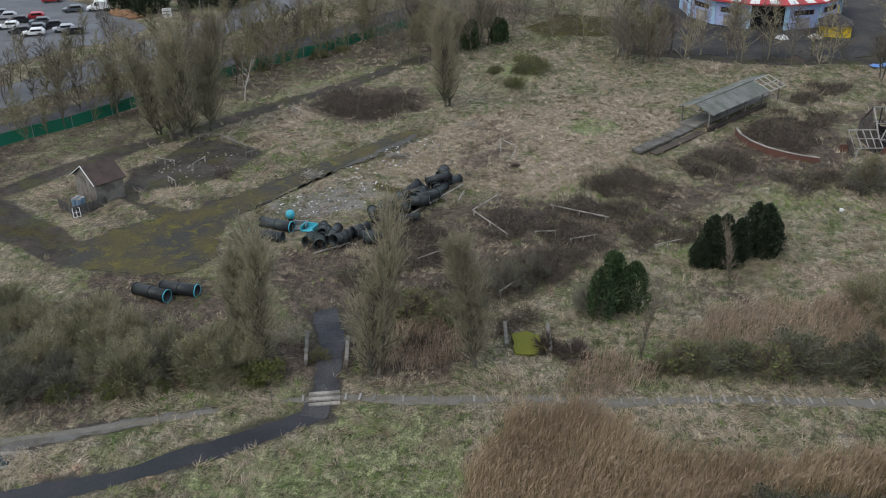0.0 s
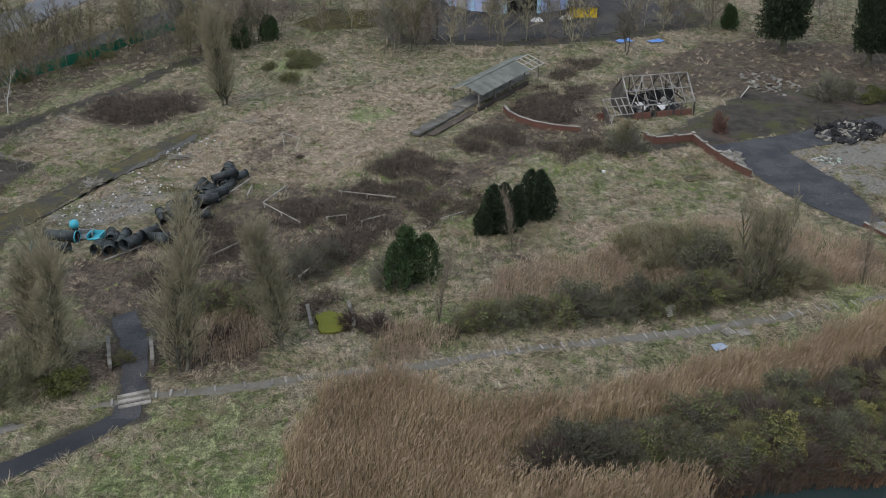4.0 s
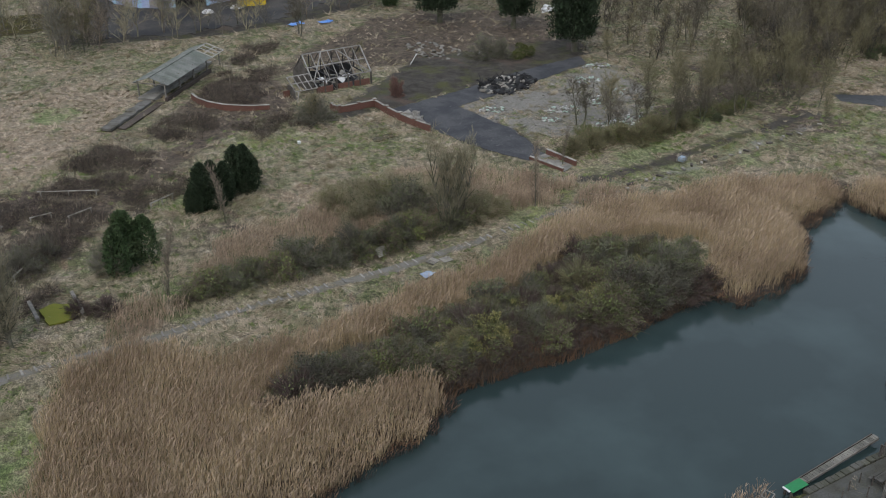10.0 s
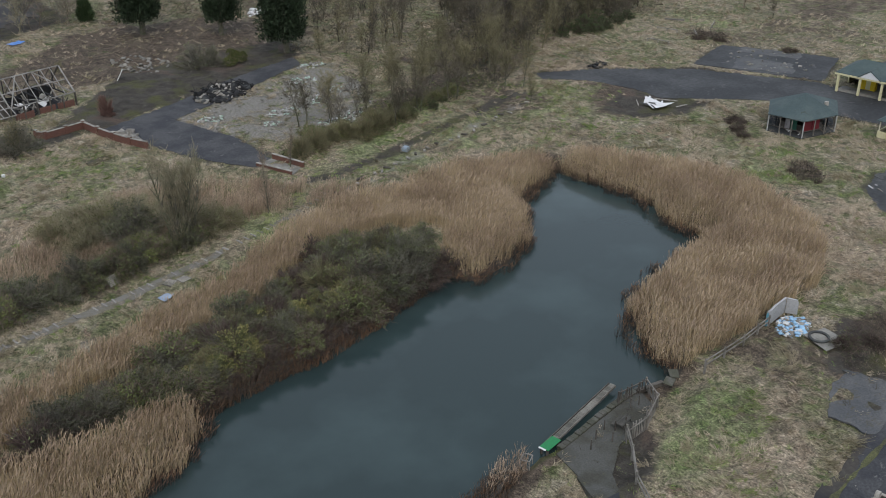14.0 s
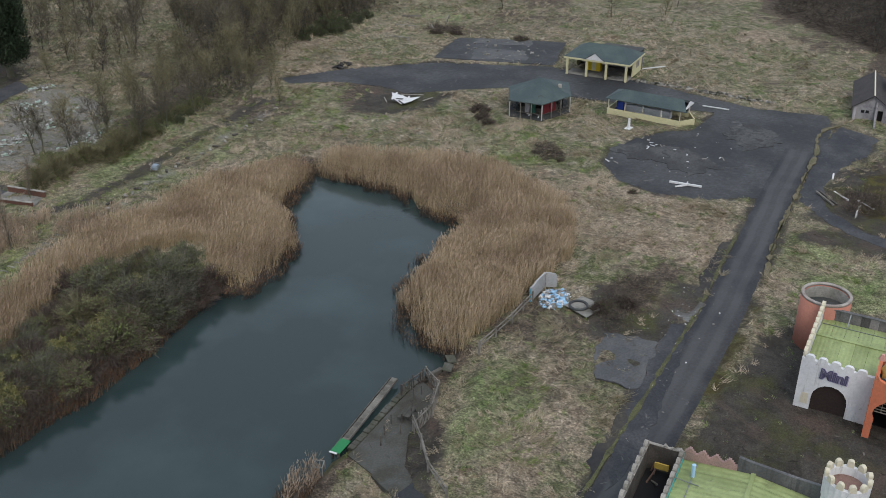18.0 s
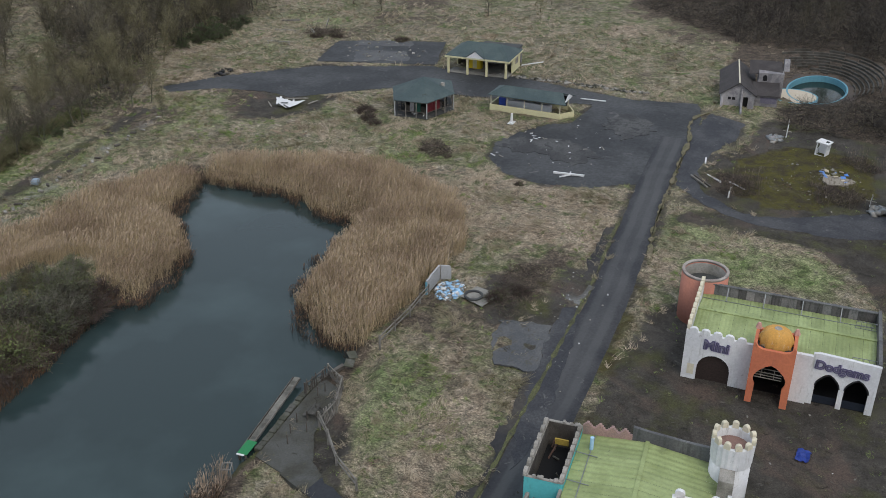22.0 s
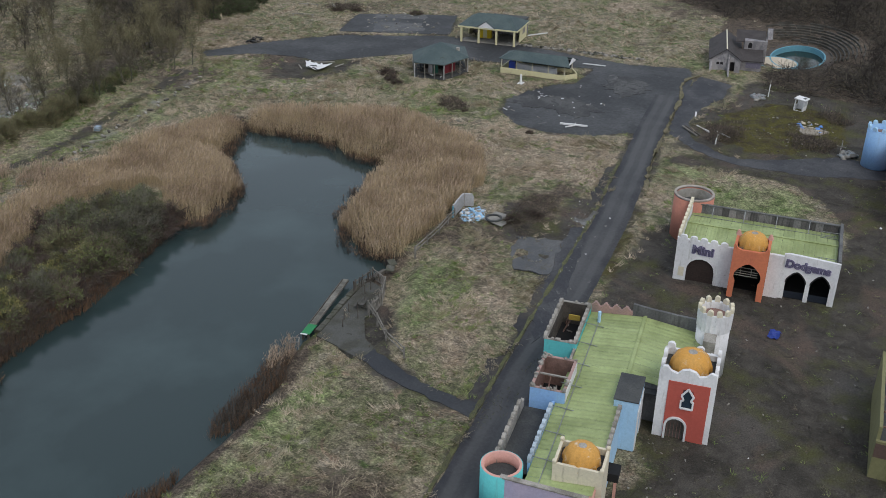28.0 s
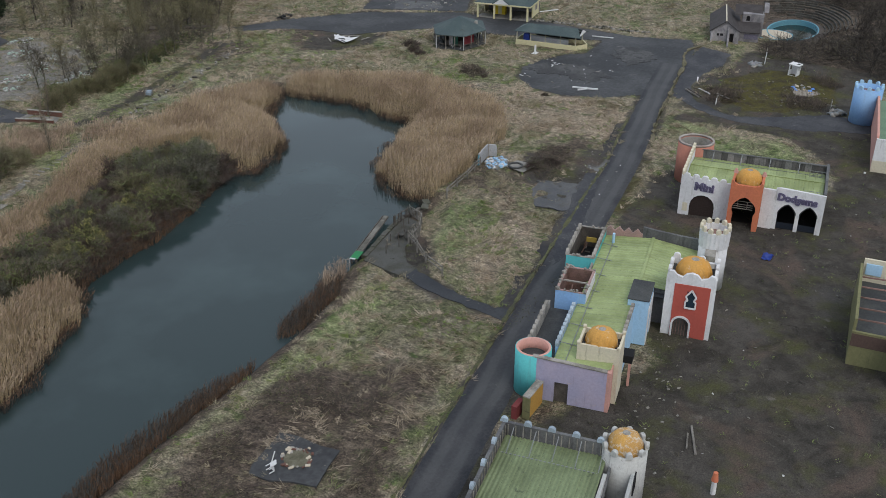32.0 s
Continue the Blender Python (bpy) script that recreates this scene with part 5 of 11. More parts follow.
plant(bush(213, "rounded olive-yellow bush on the lake bank", M_LEAF_OLIVE, M_LEAF_YELLOW, 1.9, 2.3, 1800, 1500, 0.12), [(29.6, 63.8, 1.0), (32.2, 65.4, 1.15), (36.6, 68.4, 0.9), (39.8, 67.4, 0.8), (43.4, 66.2, 0.9), (46.8, 69.6, 0.85), (51.4, 71.4, 0.8), (24.6, 64.4, 0.8), (54.8, 72.8, 0.8), (20.8, 64.4, 0.8)], 43, 0.85, 1.15, 0.2)
plant(bush(209, "reddish-brown upright dogwood shrub", mat("red_twigs", (0.150, 0.088, 0.072), 0.9, vary=0.2, island=0.3, bump=0), M_LEAF_GREYG, 1.1, 3.2, 1700, 0), [(47.5, 131.6)], 29)
plant(bush(210, "low brown bramble mound", M_TWIG_PURPLE, M_LEAF_GREYG, 1.4, 0.9, 1500, 250, 0.09), [(112, 71, 1.0), (110.5, 69, 0.9), (114.5, 73, 0.9), (145, 103), (150, 88, 0.9), (147, 100, 0.8), (74.5, 32.5, 0.9), (76.5, 31, 0.9), (-9.5, 126.6, 0.5), (104.5, 54, 0.5), (100.5, 42, 0.5), (105, 58, 0.5)], 30, 0.8, 1.2, 0.2)


def thicket(name, polys, density, height, materials, label, seed, width=0.03, category="thicket"):
    """Tangled canes over an area."""
    sets = []
    for k, p in enumerate(polys):
        x, y, r = scatter(p, density, seed + k, 2.0)
        rise = smooth_noise(x, y, 1.7, seed + 61)
        fit = rise > 0.26
        x, y, rise = x[fit], y[fit], rise[fit]
        n = len(x)
        hill = 0.2 + 1.1 * rise
        hill *= 0.25 + 0.75 * np.clip(near_poly(x, y, p) / 2.0, 0, 1)
        base = np.stack([x, y, ground_z(x, y) + height * 0.55 * hill * r.rand(n)], 1)
        d = r.normal(size=(n, 3)) * [1, 1, 0.45] + [0, 0, 0.45]
        tip = base + d / np.linalg.norm(d, axis=1)[:, None] * (height * (0.4 + 0.6 * r.rand(n)) * (0.5 + 0.5 * hill))[:, None]
        tip[:, 2] = np.maximum(tip[:, 2], base[:, 2] - 0.2)
        sets.append(blade_quads(base, tip, width, width * 0.6, r))
    v, q, ix = stack_quads(*sets)
    return tagged(new(name, mesh_of(name, v, q, list(materials), np.random.RandomState(seed).randint(0, len(materials), len(q)))), label, category, kind="stuff")


BRAMBLES = [[(-20, 101.5), (-19.4, 106.8), (-14.2, 108), (-13.1, 101.2), (-15.6, 96), (-18.7, 96.5)], [(-11.5, 106), (-10.3, 113.6), (-2.2, 112.5), (2, 109.5), (2.5, 104.5), (-5.5, 104)], [(0.5, 124), (4.6, 128), (11.5, 122.5), (8.8, 116), (4.4, 111.5), (1.6, 116.4)],
                            [(9.6, 131.5), (14.8, 136), (20.2, 131), (17.7, 126), (11.6, 126.4)], [(-43.5, 145), (-41, 153), (-29, 153.5), (-26.5, 147.5), (-33.4, 140.5)], [(21, 138.5), (20, 143), (22.5, 150), (29, 151), (30, 140), (28, 136)], [(6, 104), (14, 107.5), (13, 110.5), (5, 109)],
                            [(22, 129), (30, 131), (31, 127.5), (24, 126)], [(26, 158), (31, 163), (34, 160), (30, 156)], [(-47, 117.5), (-45, 120), (-43, 119.5), (-45, 116.5)], [(-24, 94), (-20, 99), (-17, 96), (-20, 91)], [(-10, 97), (-5, 103), (2, 103), (0, 97), (-5, 94)], [(4, 110.5), (12, 116), (14, 112), (6, 107.5)], [(33, 124.5), (31, 127), (29, 126), (31, 123)],
                            [(-4.5, 114), (-1.2, 118.5), (4.1, 116), (3.4, 111.8)], [(-2, 121), (1.2, 125.5), (5.5, 123), (4.2, 118.5)], [(-5, 103.5), (3, 107), (3.4, 103.5), (-3, 100)], [(-16, 92), (-12, 97), (-8, 94), (-11, 90)], [(12, 128), (13.1, 137), (20.9, 135.6), (20.4, 130.8), (13.7, 126.3)],
                            [(24, 127), (32.1, 132.2), (30.4, 128), (24.7, 121.8)], [(29.4, 154.2), (34.7, 154.3), (34, 149.1), (28.6, 146.1)], [(31.3, 162.4), (32, 168.3), (38.1, 167.1), (35.6, 162.2)], [(23.6, 154.6), (27, 154), (26.7, 150)], [(-23, 103), (-20, 108.5), (-17, 108), (-19, 101)], [(-9, 87), (-4, 91.5), (-2, 89), (-6, 85.6)],
                            [(112, 9), (118, 11), (119, 5), (113, 4)], [(124, 5.5), (127, 10), (130, 6), (126, 3)], [(110, 20), (116, 22), (117, 17), (111, 15)], [(145, 106), (150, 107), (151, 101), (146, 100)], [(103, 56), (106, 60), (109, 58), (106, 54)]]
reed_bed("dead_canes", BRAMBLES, 4, 1.7, M_TWIG_MID, M_TWIG_BROWN, "tall pale dead canes standing in the brambles", 310, 2.2, "dead stems")
thicket("bramble_thicket", BRAMBLES,
        70, 1.25, [M_TWIG_PURPLE, M_TWIG_DARK, M_TWIG_PURPLE, M_TWIG_DARK, M_TWIG_BROWN], "dense purple-brown bramble thicket", 300, 0.03, "bramble")
thicket("pond_scrub", [[(115, 13.6), (118.5, 14), (121.4, 11.6), (118, 9.6), (113.6, 9.8)], [(113.4, 20.4), (117, 20), (117.6, 16.4), (114, 16)], [(106.6, 14.6), (108.6, 14), (109.6, 10.4), (107.6, 10.4)], [(125, 11.4), (128, 11), (128, 8.6), (125.4, 8.8)], [(120, 22.6), (128, 21.6), (130, 18.6), (122, 21)]], 11, 0.7, [M_TWIG_PURPLE, M_TWIG_MID, M_TWIG_BROWN, M_REED_DARK], "low dead scrub over the drained pond", 395, 0.035, "scrub")
thicket("terrace_stems", [[(45.2, 38.4), (49, 39), (54, 39.8), (55.6, 38.6), (52.4, 37.2), (49.2, 37), (46.4, 35)], [(44.8, 33.6), (47.6, 36), (49.4, 36.2), (48, 33.4), (45.6, 31)], [(50, 36), (54, 37), (55, 35.6), (51, 34.4)]], 5, 0.8, [M_TWIG_DARK, M_TWIG_MID, M_TWIG_DARK], "dark dead weed stems on the terrace", 397, 0.03, "dead stems")
thicket("wall_weeds", [[(33, 7.0), (45, 8.0), (45.5, 6), (40, 4.2), (34.5, 3.8)], [(30.2, 7.4), (34, 4.4), (32, 3.4), (29.2, 5.6)], [(69.6, 12.9), (71.5, -2.0), (70.5, -2.2), (68.6, 12.7)], [(38, 21.0), (54, 19.0), (54, 18.0), (40, 18.2)]], 16, 0.45, [M_TWIG_MID, M_LEAF_GREYG, M_TWIG_DARK, M_LEAF_GREEN], "low dark weeds along the foot of the walls", 390, 0.03, "weeds")
thicket("rough_scrub", [[(84, 117), (100, 111), (118, 120), (130, 133), (152, 125), (178, 146), (160, 190), (104, 190), (86, 150)], [(58, 186), (100, 168), (102, 190), (62, 200)], [(-66, 186), (-46, 182), (-26, 178), (2, 178), (10, 183), (4, 205), (-60, 215)]],
        2.4, 1.7, [M_TWIG_MID, M_TWIG_WOOD, M_TWIG_BROWN, M_TWIG_MID, M_LEAF_GREYG], "low brown scrub between scattered bare trees", 370, 0.075, "scrub")
thicket("bank_fringe", [[(18, 62), (26, 60.6), (31, 61.2), (38.8, 61.6), (46.6, 63.4), (52, 64.5), (57.5, 65.9), (58.5, 68.5), (52, 67), (46, 66), (38, 64.2), (30, 63.6), (24, 63.4), (19, 64.6)]], 26, 1.15, [M_REED_DARK, M_TWIG_MID, M_REED_DARK, M_TWIG_DARK], "drooping russet stems along the foot of the bank", 386, 0.04, "dead stems")
thicket("thin_scrub", [[(27.1, 29.9), (31.0, 23.7), (29.9, 20.4), (26.4, 22.5), (25.4, 27.7)], [(24, 33), (27, 30), (26, 27), (22, 31)]], 12, 0.8, [M_TWIG_MID, M_TWIG_PURPLE, M_TWIG_BROWN], "thin brown stems standing in dry grass", 387, 0.028, "dead stems")
thicket("wood_floor_scrub", [[(98, 112), (106, 109.5), (120, 117), (130, 119), (150, 121), (163, 124), (182, 144), (160, 165), (130, 152), (104, 134)]], 4.0, 1.5, [M_TWIG_MID, M_LEAF_IVY, M_TWIG_DARK, M_LEAF_GREEN, M_TWIG_MID], "low brown and green scrub on the woodland floor", 384, 0.06, "scrub")
thicket("wood_edge_scrub", [[(57.6, 100.2), (66, 102), (80, 104.6), (100, 106.2), (106, 109.6), (100, 114), (86, 113), (66, 108), (58, 104)]], 12, 1.15, [M_TWIG_MID, M_LEAF_IVY, M_TWIG_DARK, M_LEAF_GREEN, M_LEAF_IVY], "low brown and green undergrowth at the wood edge", 380, 0.05, "scrub")
thicket("thorn_scrub", [[(18.9, 33.0), (23.4, 32.3), (24.2, 29.1), (25.3, 25.4), (23.2, 22.7), (20.7, 22.0), (18.7, 24.3), (19.2, 27.9), (17.9, 31.0)], [(11.4, 32.1), (14.7, 33.2), (16.7, 31.8), (15.3, 29.9), (12.3, 28.6), (10.7, 29.4)], [(15.1, 21.4), (17.9, 22.3), (19.2, 20.6), (17.4, 19.0), (14.7, 18.3), (13.7, 20.1)], [(6, 31), (10.4, 31), (10, 24), (6, 24)], [(-14, 92), (-5, 99), (-3, 94), (-9, 88)], [(70, 29.6), (76, 34), (82, 34), (83, 30.5), (74, 28.6)]],
        48, 1.15, [M_TWIG_PURPLE, M_TWIG_DARK, M_TWIG_PURPLE, M_TWIG_BROWN, M_LEAF_GREYG], "low tangled thorn scrub and dead stems", 340, 0.024, "scrub")
thicket("woodland_undergrowth", [[(177, 31), (196, 58), (262, 72), (262, -44), (140, -44), (132, 0), (142, 8), (152, 8.5), (158, 3), (176, 8), (180, 18)], [(133.5, 15), (137, 18), (144, 20), (149, 16.5), (151, 10.5), (157, 8), (160, 2), (140, 2)]],
        10.0, 2.8, [M_TWIG_DARK, M_TWIG_DARK, M_TWIG_MID, M_TWIG_DARK], "dense leafless grey-brown woodland scrub", 360, 0.06, "scrub")


def conifer(seed, label, r, h, leaf, n=5200, base=0.0, lumps=3, size=0.22, name="conifer", spread=0.42):
    """An evergreen with an irregular dense crown of sprays."""
    rs = np.random.RandomState(seed)
    t = thing(name, label, "tree")
    bm = bmesh.new()
    tube(bm, 0, 0, 0, h * 0.7, 0.05 * h * 0.5 + 0.08, 0.06, 8)
    part("trunk", bm, M_BARK, t)
    cs = [(rs.normal(0, r * spread), rs.normal(0, r * spread), rs.uniform(0.78, 1.0)) for _ in range(lumps)]
    cs[0] = (0, 0, 1.0)
    per = n // lumps
    sets = []
    for cx, cy, k in cs:
        u = rs.uniform(0, 1, per) ** 0.8
        az = rs.uniform(0, 2 * np.pi, per)
        prof = (1 - u ** 3.2) ** 0.6 * (0.78 + 0.22 * np.sin(np.pi * u))
        rr = r * 0.56 * prof * rs.uniform(0.7, 1.08, per) * (0.62 + 0.76 * smooth_noise(az * 2 + seed + cx * 3, u * 9 + 5 + cy * 3, 1.0, seed))
        c = np.stack([cx + np.cos(az) * rr, cy + np.sin(az) * rr, base + u * (h - base) * k], 1)
        d = np.stack([np.cos(az) * 0.5, np.sin(az) * 0.5, np.full(per, 0.8)], 1) + rs.normal(0, 0.35, (per, 3))
        d *= (size * rs.uniform(0.7, 1.7, per) / np.linalg.norm(d, axis=1))[:, None]
        sets.append(blade_quads(c, c + d, size * 0.7, size * 0.25, rs))
    v, q, _ = stack_quads(*sets)
    new("crown", mesh_of("crown", v, q, leaf)).parent = t
    return t


plant(conifer(401, "dark green columnar yew with a rounded top", 2.3, 5.6, M_LEAF_DARK, 9000, 0.1, 4, 0.2, spread=0.26), [(13.7, 102.9), (15.0, 103.8, 0.97), (16.5, 104.6, 0.84), (12.7, 101.9, 0.62), (15.2, 102.4, 0.55)], 41, 0.98, 1.02)
plant(conifer(402, "dark bluish-green bushy conifer", 2.3, 6.0, M_LEAF_DARK, 9000, 0.1, 4), [(19.2, 105.8)], 42, 1, 1.01)
plant(conifer(403, "green conical fir beside bare shrubs", 2.3, 6.0, M_LEAF_FIR, 8000, 0.1, 5, 0.26), [(4.4, 92.2)], 43, 1, 1.01)
plant(conifer(404, "very tall dark cypress with a bare lower trunk", 5.6, 20, M_LEAF_DARK, 20000, 2.6, 6, 0.36, spread=0.14), [(70.3, 170.5), (80.8, 160.2, 0.95), (84.2, 143.2, 0.95)], 44, 1, 1.02)
plant(conifer(405, "small dark round evergreen", 2.2, 5, M_LEAF_FIR, 4000, 0.1, 3, 0.3), [(65.3, 186), (-24, 180, 1.2), (-20, 184)], 45)


# ---- painted ride buildings ----
M_WHITE = mat("stained_white_render", (0.66, 0.66, 0.66), 0.85, streak=((0.33, 0.32, 0.30), 0.55), scale=0.8, vary=0.12, other=(0.56, 0.56, 0.57), spot=((0.25, 0.24, 0.22), 0.28))
M_SALMON = mat("faded_salmon_render", (0.43, 0.18, 0.125), 0.85, scale=0.8, vary=0.15, other=(0.36, 0.16, 0.12), streak=((0.26, 0.15, 0.12), 0.5))
M_ORANGE = mat("faded_orange_render", (0.54, 0.17, 0.085), 0.85, streak=((0.30, 0.12, 0.08), 0.4), scale=0.8, vary=0.15, other=(0.48, 0.15, 0.08), spot=((0.24, 0.12, 0.08), 0.25))
M_RED = mat("brick_red_render", (0.40, 0.085, 0.062), 0.85, streak=((0.24, 0.06, 0.05), 0.4), scale=0.8, vary=0.12, other=(0.37, 0.08, 0.06), spot=((0.2, 0.06, 0.05), 0.2))
M_DOME = mat("ochre_dome_paint", (0.50, 0.265, 0.065), 0.75, streak=((0.36, 0.20, 0.06), 0.6, (1.0, 1.0, 0.3)), scale=1.2, vary=0.2, other=(0.50, 0.25, 0.05), spot=((0.52, 0.45, 0.34), 0.42))
M_ROOFGREEN = mat("pale_green_metal_roof", (0.285, 0.335, 0.150), 0.6, streak=((0.20, 0.22, 0.075), 0.45, (0.9, 0.12, 1.0)), scale=0.7, vary=0.16, other=(0.205, 0.245, 0.10), spot=((0.12, 0.14, 0.07), 0.36), obj=0.1)
M_DIRTYWHITE = mat("grimy_white_render", (0.43, 0.43, 0.41), 0.85, scale=0.8, vary=0.18, other=(0.36, 0.36, 0.35), spot=((0.17, 0.16, 0.14), 0.4), streak=((0.16, 0.155, 0.14), 0.6))
M_ROOFDULL = mat("dull_green_ribbed_roof", (0.175, 0.215, 0.115), 0.7, scale=0.8, vary=0.25, other=(0.135, 0.165, 0.085), spot=((0.07, 0.085, 0.05), 0.4), obj=0.1)
M_PINKGREY = mat("weathered_pink_render", (0.33, 0.215, 0.19), 0.9, scale=1.5, vary=0.3, other=(0.25, 0.18, 0.165), spot=((0.16, 0.13, 0.12), 0.4))
M_CAPBLUE = mat("grimy_pale_blue_render", (0.30, 0.36, 0.41), 0.9, scale=1.5, vary=0.3, spot=((0.15, 0.15, 0.15), 0.45), obj=0.2)
M_CYAN = mat("turquoise_render", (0.10, 0.44, 0.45), 0.85, streak=((0.10, 0.27, 0.28), 0.5), scale=0.8, vary=0.12, spot=((0.08, 0.25, 0.26), 0.2))
M_BLUE = mat("pale_blue_render", (0.24, 0.40, 0.62), 0.85, streak=((0.22, 0.29, 0.40), 0.5), scale=0.8, vary=0.12, other=(0.20, 0.36, 0.62), spot=((0.2, 0.25, 0.33), 0.2))
M_SKYBLUE = mat("sky_blue_render", (0.34, 0.52, 0.68), 0.85, streak=((0.28, 0.35, 0.42), 0.5), scale=0.8, vary=0.12, spot=((0.3, 0.35, 0.4), 0.2))
M_LAVENDER = mat("lavender_render", (0.39, 0.35, 0.45), 0.85, streak=((0.27, 0.24, 0.28), 0.55), scale=0.8, vary=0.12, other=(0.34, 0.33, 0.45), spot=((0.45, 0.36, 0.36), 0.3))
M_CREAM = mat("cream_render", (0.56, 0.51, 0.39), 0.85, streak=((0.30, 0.27, 0.21), 0.5), scale=0.8, vary=0.14, spot=((0.33, 0.30, 0.23), 0.3))
M_PINK = mat("salmon_render", (0.55, 0.29, 0.24), 0.85, scale=0.8, vary=0.14, other=(0.48, 0.27, 0.23), spot=((0.3, 0.2, 0.17), 0.3))
M_OCHRE = mat("ochre_wall_paint", (0.42, 0.24, 0.055), 0.85, scale=1, vary=0.15, spot=((0.18, 0.12, 0.06), 0.3))
M_OLIVE = mat("olive_render", (0.16, 0.155, 0.075), 0.85, streak=((0.08, 0.075, 0.045), 0.6), scale=0.8, vary=0.16, spot=((0.09, 0.085, 0.05), 0.35))
M_MAROON = mat("maroon_paint", (0.16, 0.035, 0.035), 0.85, vary=0.15)
M_GREYPARAPET = mat("streaked_grey_cladding", (0.13, 0.13, 0.13), 0.85, streak=((0.05, 0.05, 0.05), 0.7), scale=1.0, vary=0.3, other=(0.085, 0.085, 0.088), spot=((0.23, 0.22, 0.20), 0.3))
M_RUSTIN = mat("rusty_brown_boards", (0.22, 0.135, 0.115), 0.9, scale=1, vary=0.25, other=(0.12, 0.075, 0.06))
# Near-black: stands for unlit depth in openings and pits; also plain black parts.
M_BLACK = mat("unlit_depth_and_black_parts", (0.012, 0.012, 0.013), 0.9, vary=0.2, bump=0)
M_DARKROOF = mat("black_felt_roof", (0.040, 0.042, 0.044), 0.8, scale=1, vary=0.3, other=(0.06, 0.062, 0.06))
M_STONE = mat("weathered_cap_stone", (0.30, 0.28, 0.25), 0.9, scale=2, vary=0.3, other=(0.16, 0.15, 0.13))
M_PURPLE = mat("purple_lettering", (0.085, 0.075, 0.145), 0.7, vary=0.15, bump=0)
M_LETTERFILL = mat("grey_lilac_lettering", (0.19, 0.18, 0.235), 0.7, scale=2, vary=0.4, other=(0.13, 0.12, 0.17), bump=0)
M_LILAC = mat("lilac_outline", (0.33, 0.30, 0.42), 0.7, vary=0.1, bump=0)
M_METAL = mat("grey_steel", (0.24, 0.25, 0.25), 0.5, metal=0.6, vary=0.25)


def frame_of(x, y, degrees, z=0.0):
    return pose(x, y, z, 0, 0, degrees)


def wall(points, y0, y1, m=None):
    """A slab whose outline is given as (x, z), between two depths."""
    bm = bmesh.new()
    f = bm.faces.new([bm.verts.new((x, y0, z)) for x, z in points])
    r = bmesh.ops.extrude_face_region(bm, geom=[f])
    bmesh.ops.translate(bm, verts=[g for g in r["geom"] if isinstance(g, bmesh.types.BMVert)], vec=(0, y1 - y0, 0))
    bmesh.ops.recalc_face_normals(bm, faces=bm.faces)
    bmesh.ops.triangulate(bm, faces=[f for f in bm.faces if len(f.verts) > 4])
    if m is not None:
        bmesh.ops.transform(bm, matrix=m, verts=bm.verts)
    return bm


ACROSS = pose(0, 0, 0, 0, 0, 90)  # turns a wall drawn along x to run along y


def arch(u0, u1, h, kind="round", z=0.0, n=8):
    """The outline of an opening from its foot on one side to its foot on the other."""
    c, w = (u0 + u1) / 2, (u1 - u0) / 2
    pts = [(u0, z)]
    for k in range(n + 1):
        a = math.pi * (1 - k / n)
        if kind == "round":
            pts.append((c + w * math.cos(a), h - w + w * math.sin(a)))
        elif kind == "ogee":
            s = math.sin(a)
            pts.append((c + w * math.cos(a), h - 1.25 * w + 1.25 * w * (0.72 * s + 0.28 * s ** 6)))
        else:
            b = math.pi * (1.18 - 1.36 * k / n)
            s = math.sin(b)
            pts.append((c + w * 1.14 * math.cos(b), h - 1.3 * w + 1.3 * w * (0.8 * s + 0.2 * max(0, s) ** 8)))
    return pts + [(u1, z)]


def scallops(u0, u1, z0, z1, n, rise):
    """A parapet's top, from right to left, with rounded merlons."""
    out = []
    for k in range(n):
        a, b = u1 + (u0 - u1) * k / n, u1 + (u0 - u1) * (k + 1) / n
        za = z1 + (z0 - z1) * (k + 0.5) / n
        w = b - a
        out += [(a + w * 0.12, za), (a + w * 0.16, za + rise * 0.6), (a + w * 0.32, za + rise * 0.95), (a + w * 0.5, za + rise), (a + w * 0.68, za + rise * 0.95), (a + w * 0.84, za + rise * 0.6), (a + w * 0.88, za)]
    return out


def dome(name, parent, x, y, z, r, h, label="ribbed ochre dome with pale weathering", lobes=12, paint=None):
    bm = bmesh.new()
    rings, seg = 9, lobes * 4
    rows = []
    for i in range(rings):
        a = math.pi / 2 * i / rings
        rows.append([bm.verts.new((x + r * (math.cos(a) ** 0.6) * (1 - 0.13 * abs(math.sin(k * math.pi * lobes / seg)) ** 0.4 * (1 - i / rings)) * math.cos(2 * math.pi * k / seg),
                                   y + r * (math.cos(a) ** 0.6) * (1 - 0.13 * abs(math.sin(k * math.pi * lobes / seg)) ** 0.4 * (1 - i / rings)) * math.sin(2 * math.pi * k / seg), z + h * math.sin(a))) for k in range(seg)])
    top = bm.verts.new((x, y, z + h * 1.02))
    for a, b in zip(rows, rows[1:]):
        for k in range(seg):
            bm.faces.new((a[k], a[(k + 1) % seg], b[(k + 1) % seg], b[k]))
    for k in range(seg):
        bm.faces.new((rows[-1][k], rows[-1][(k + 1) % seg], top))
    for f in bm.faces:
        f.smooth = True
    ob = part(name, bm, paint or M_DOME, parent, label)
    cap = bmesh.new()
    tube(cap, x, y, z + h * 0.90, z + h * 1.04, 0.36 * r, 0.16 * r, 11)
    part("finial", cap, M_STONE, ob)
    return ob


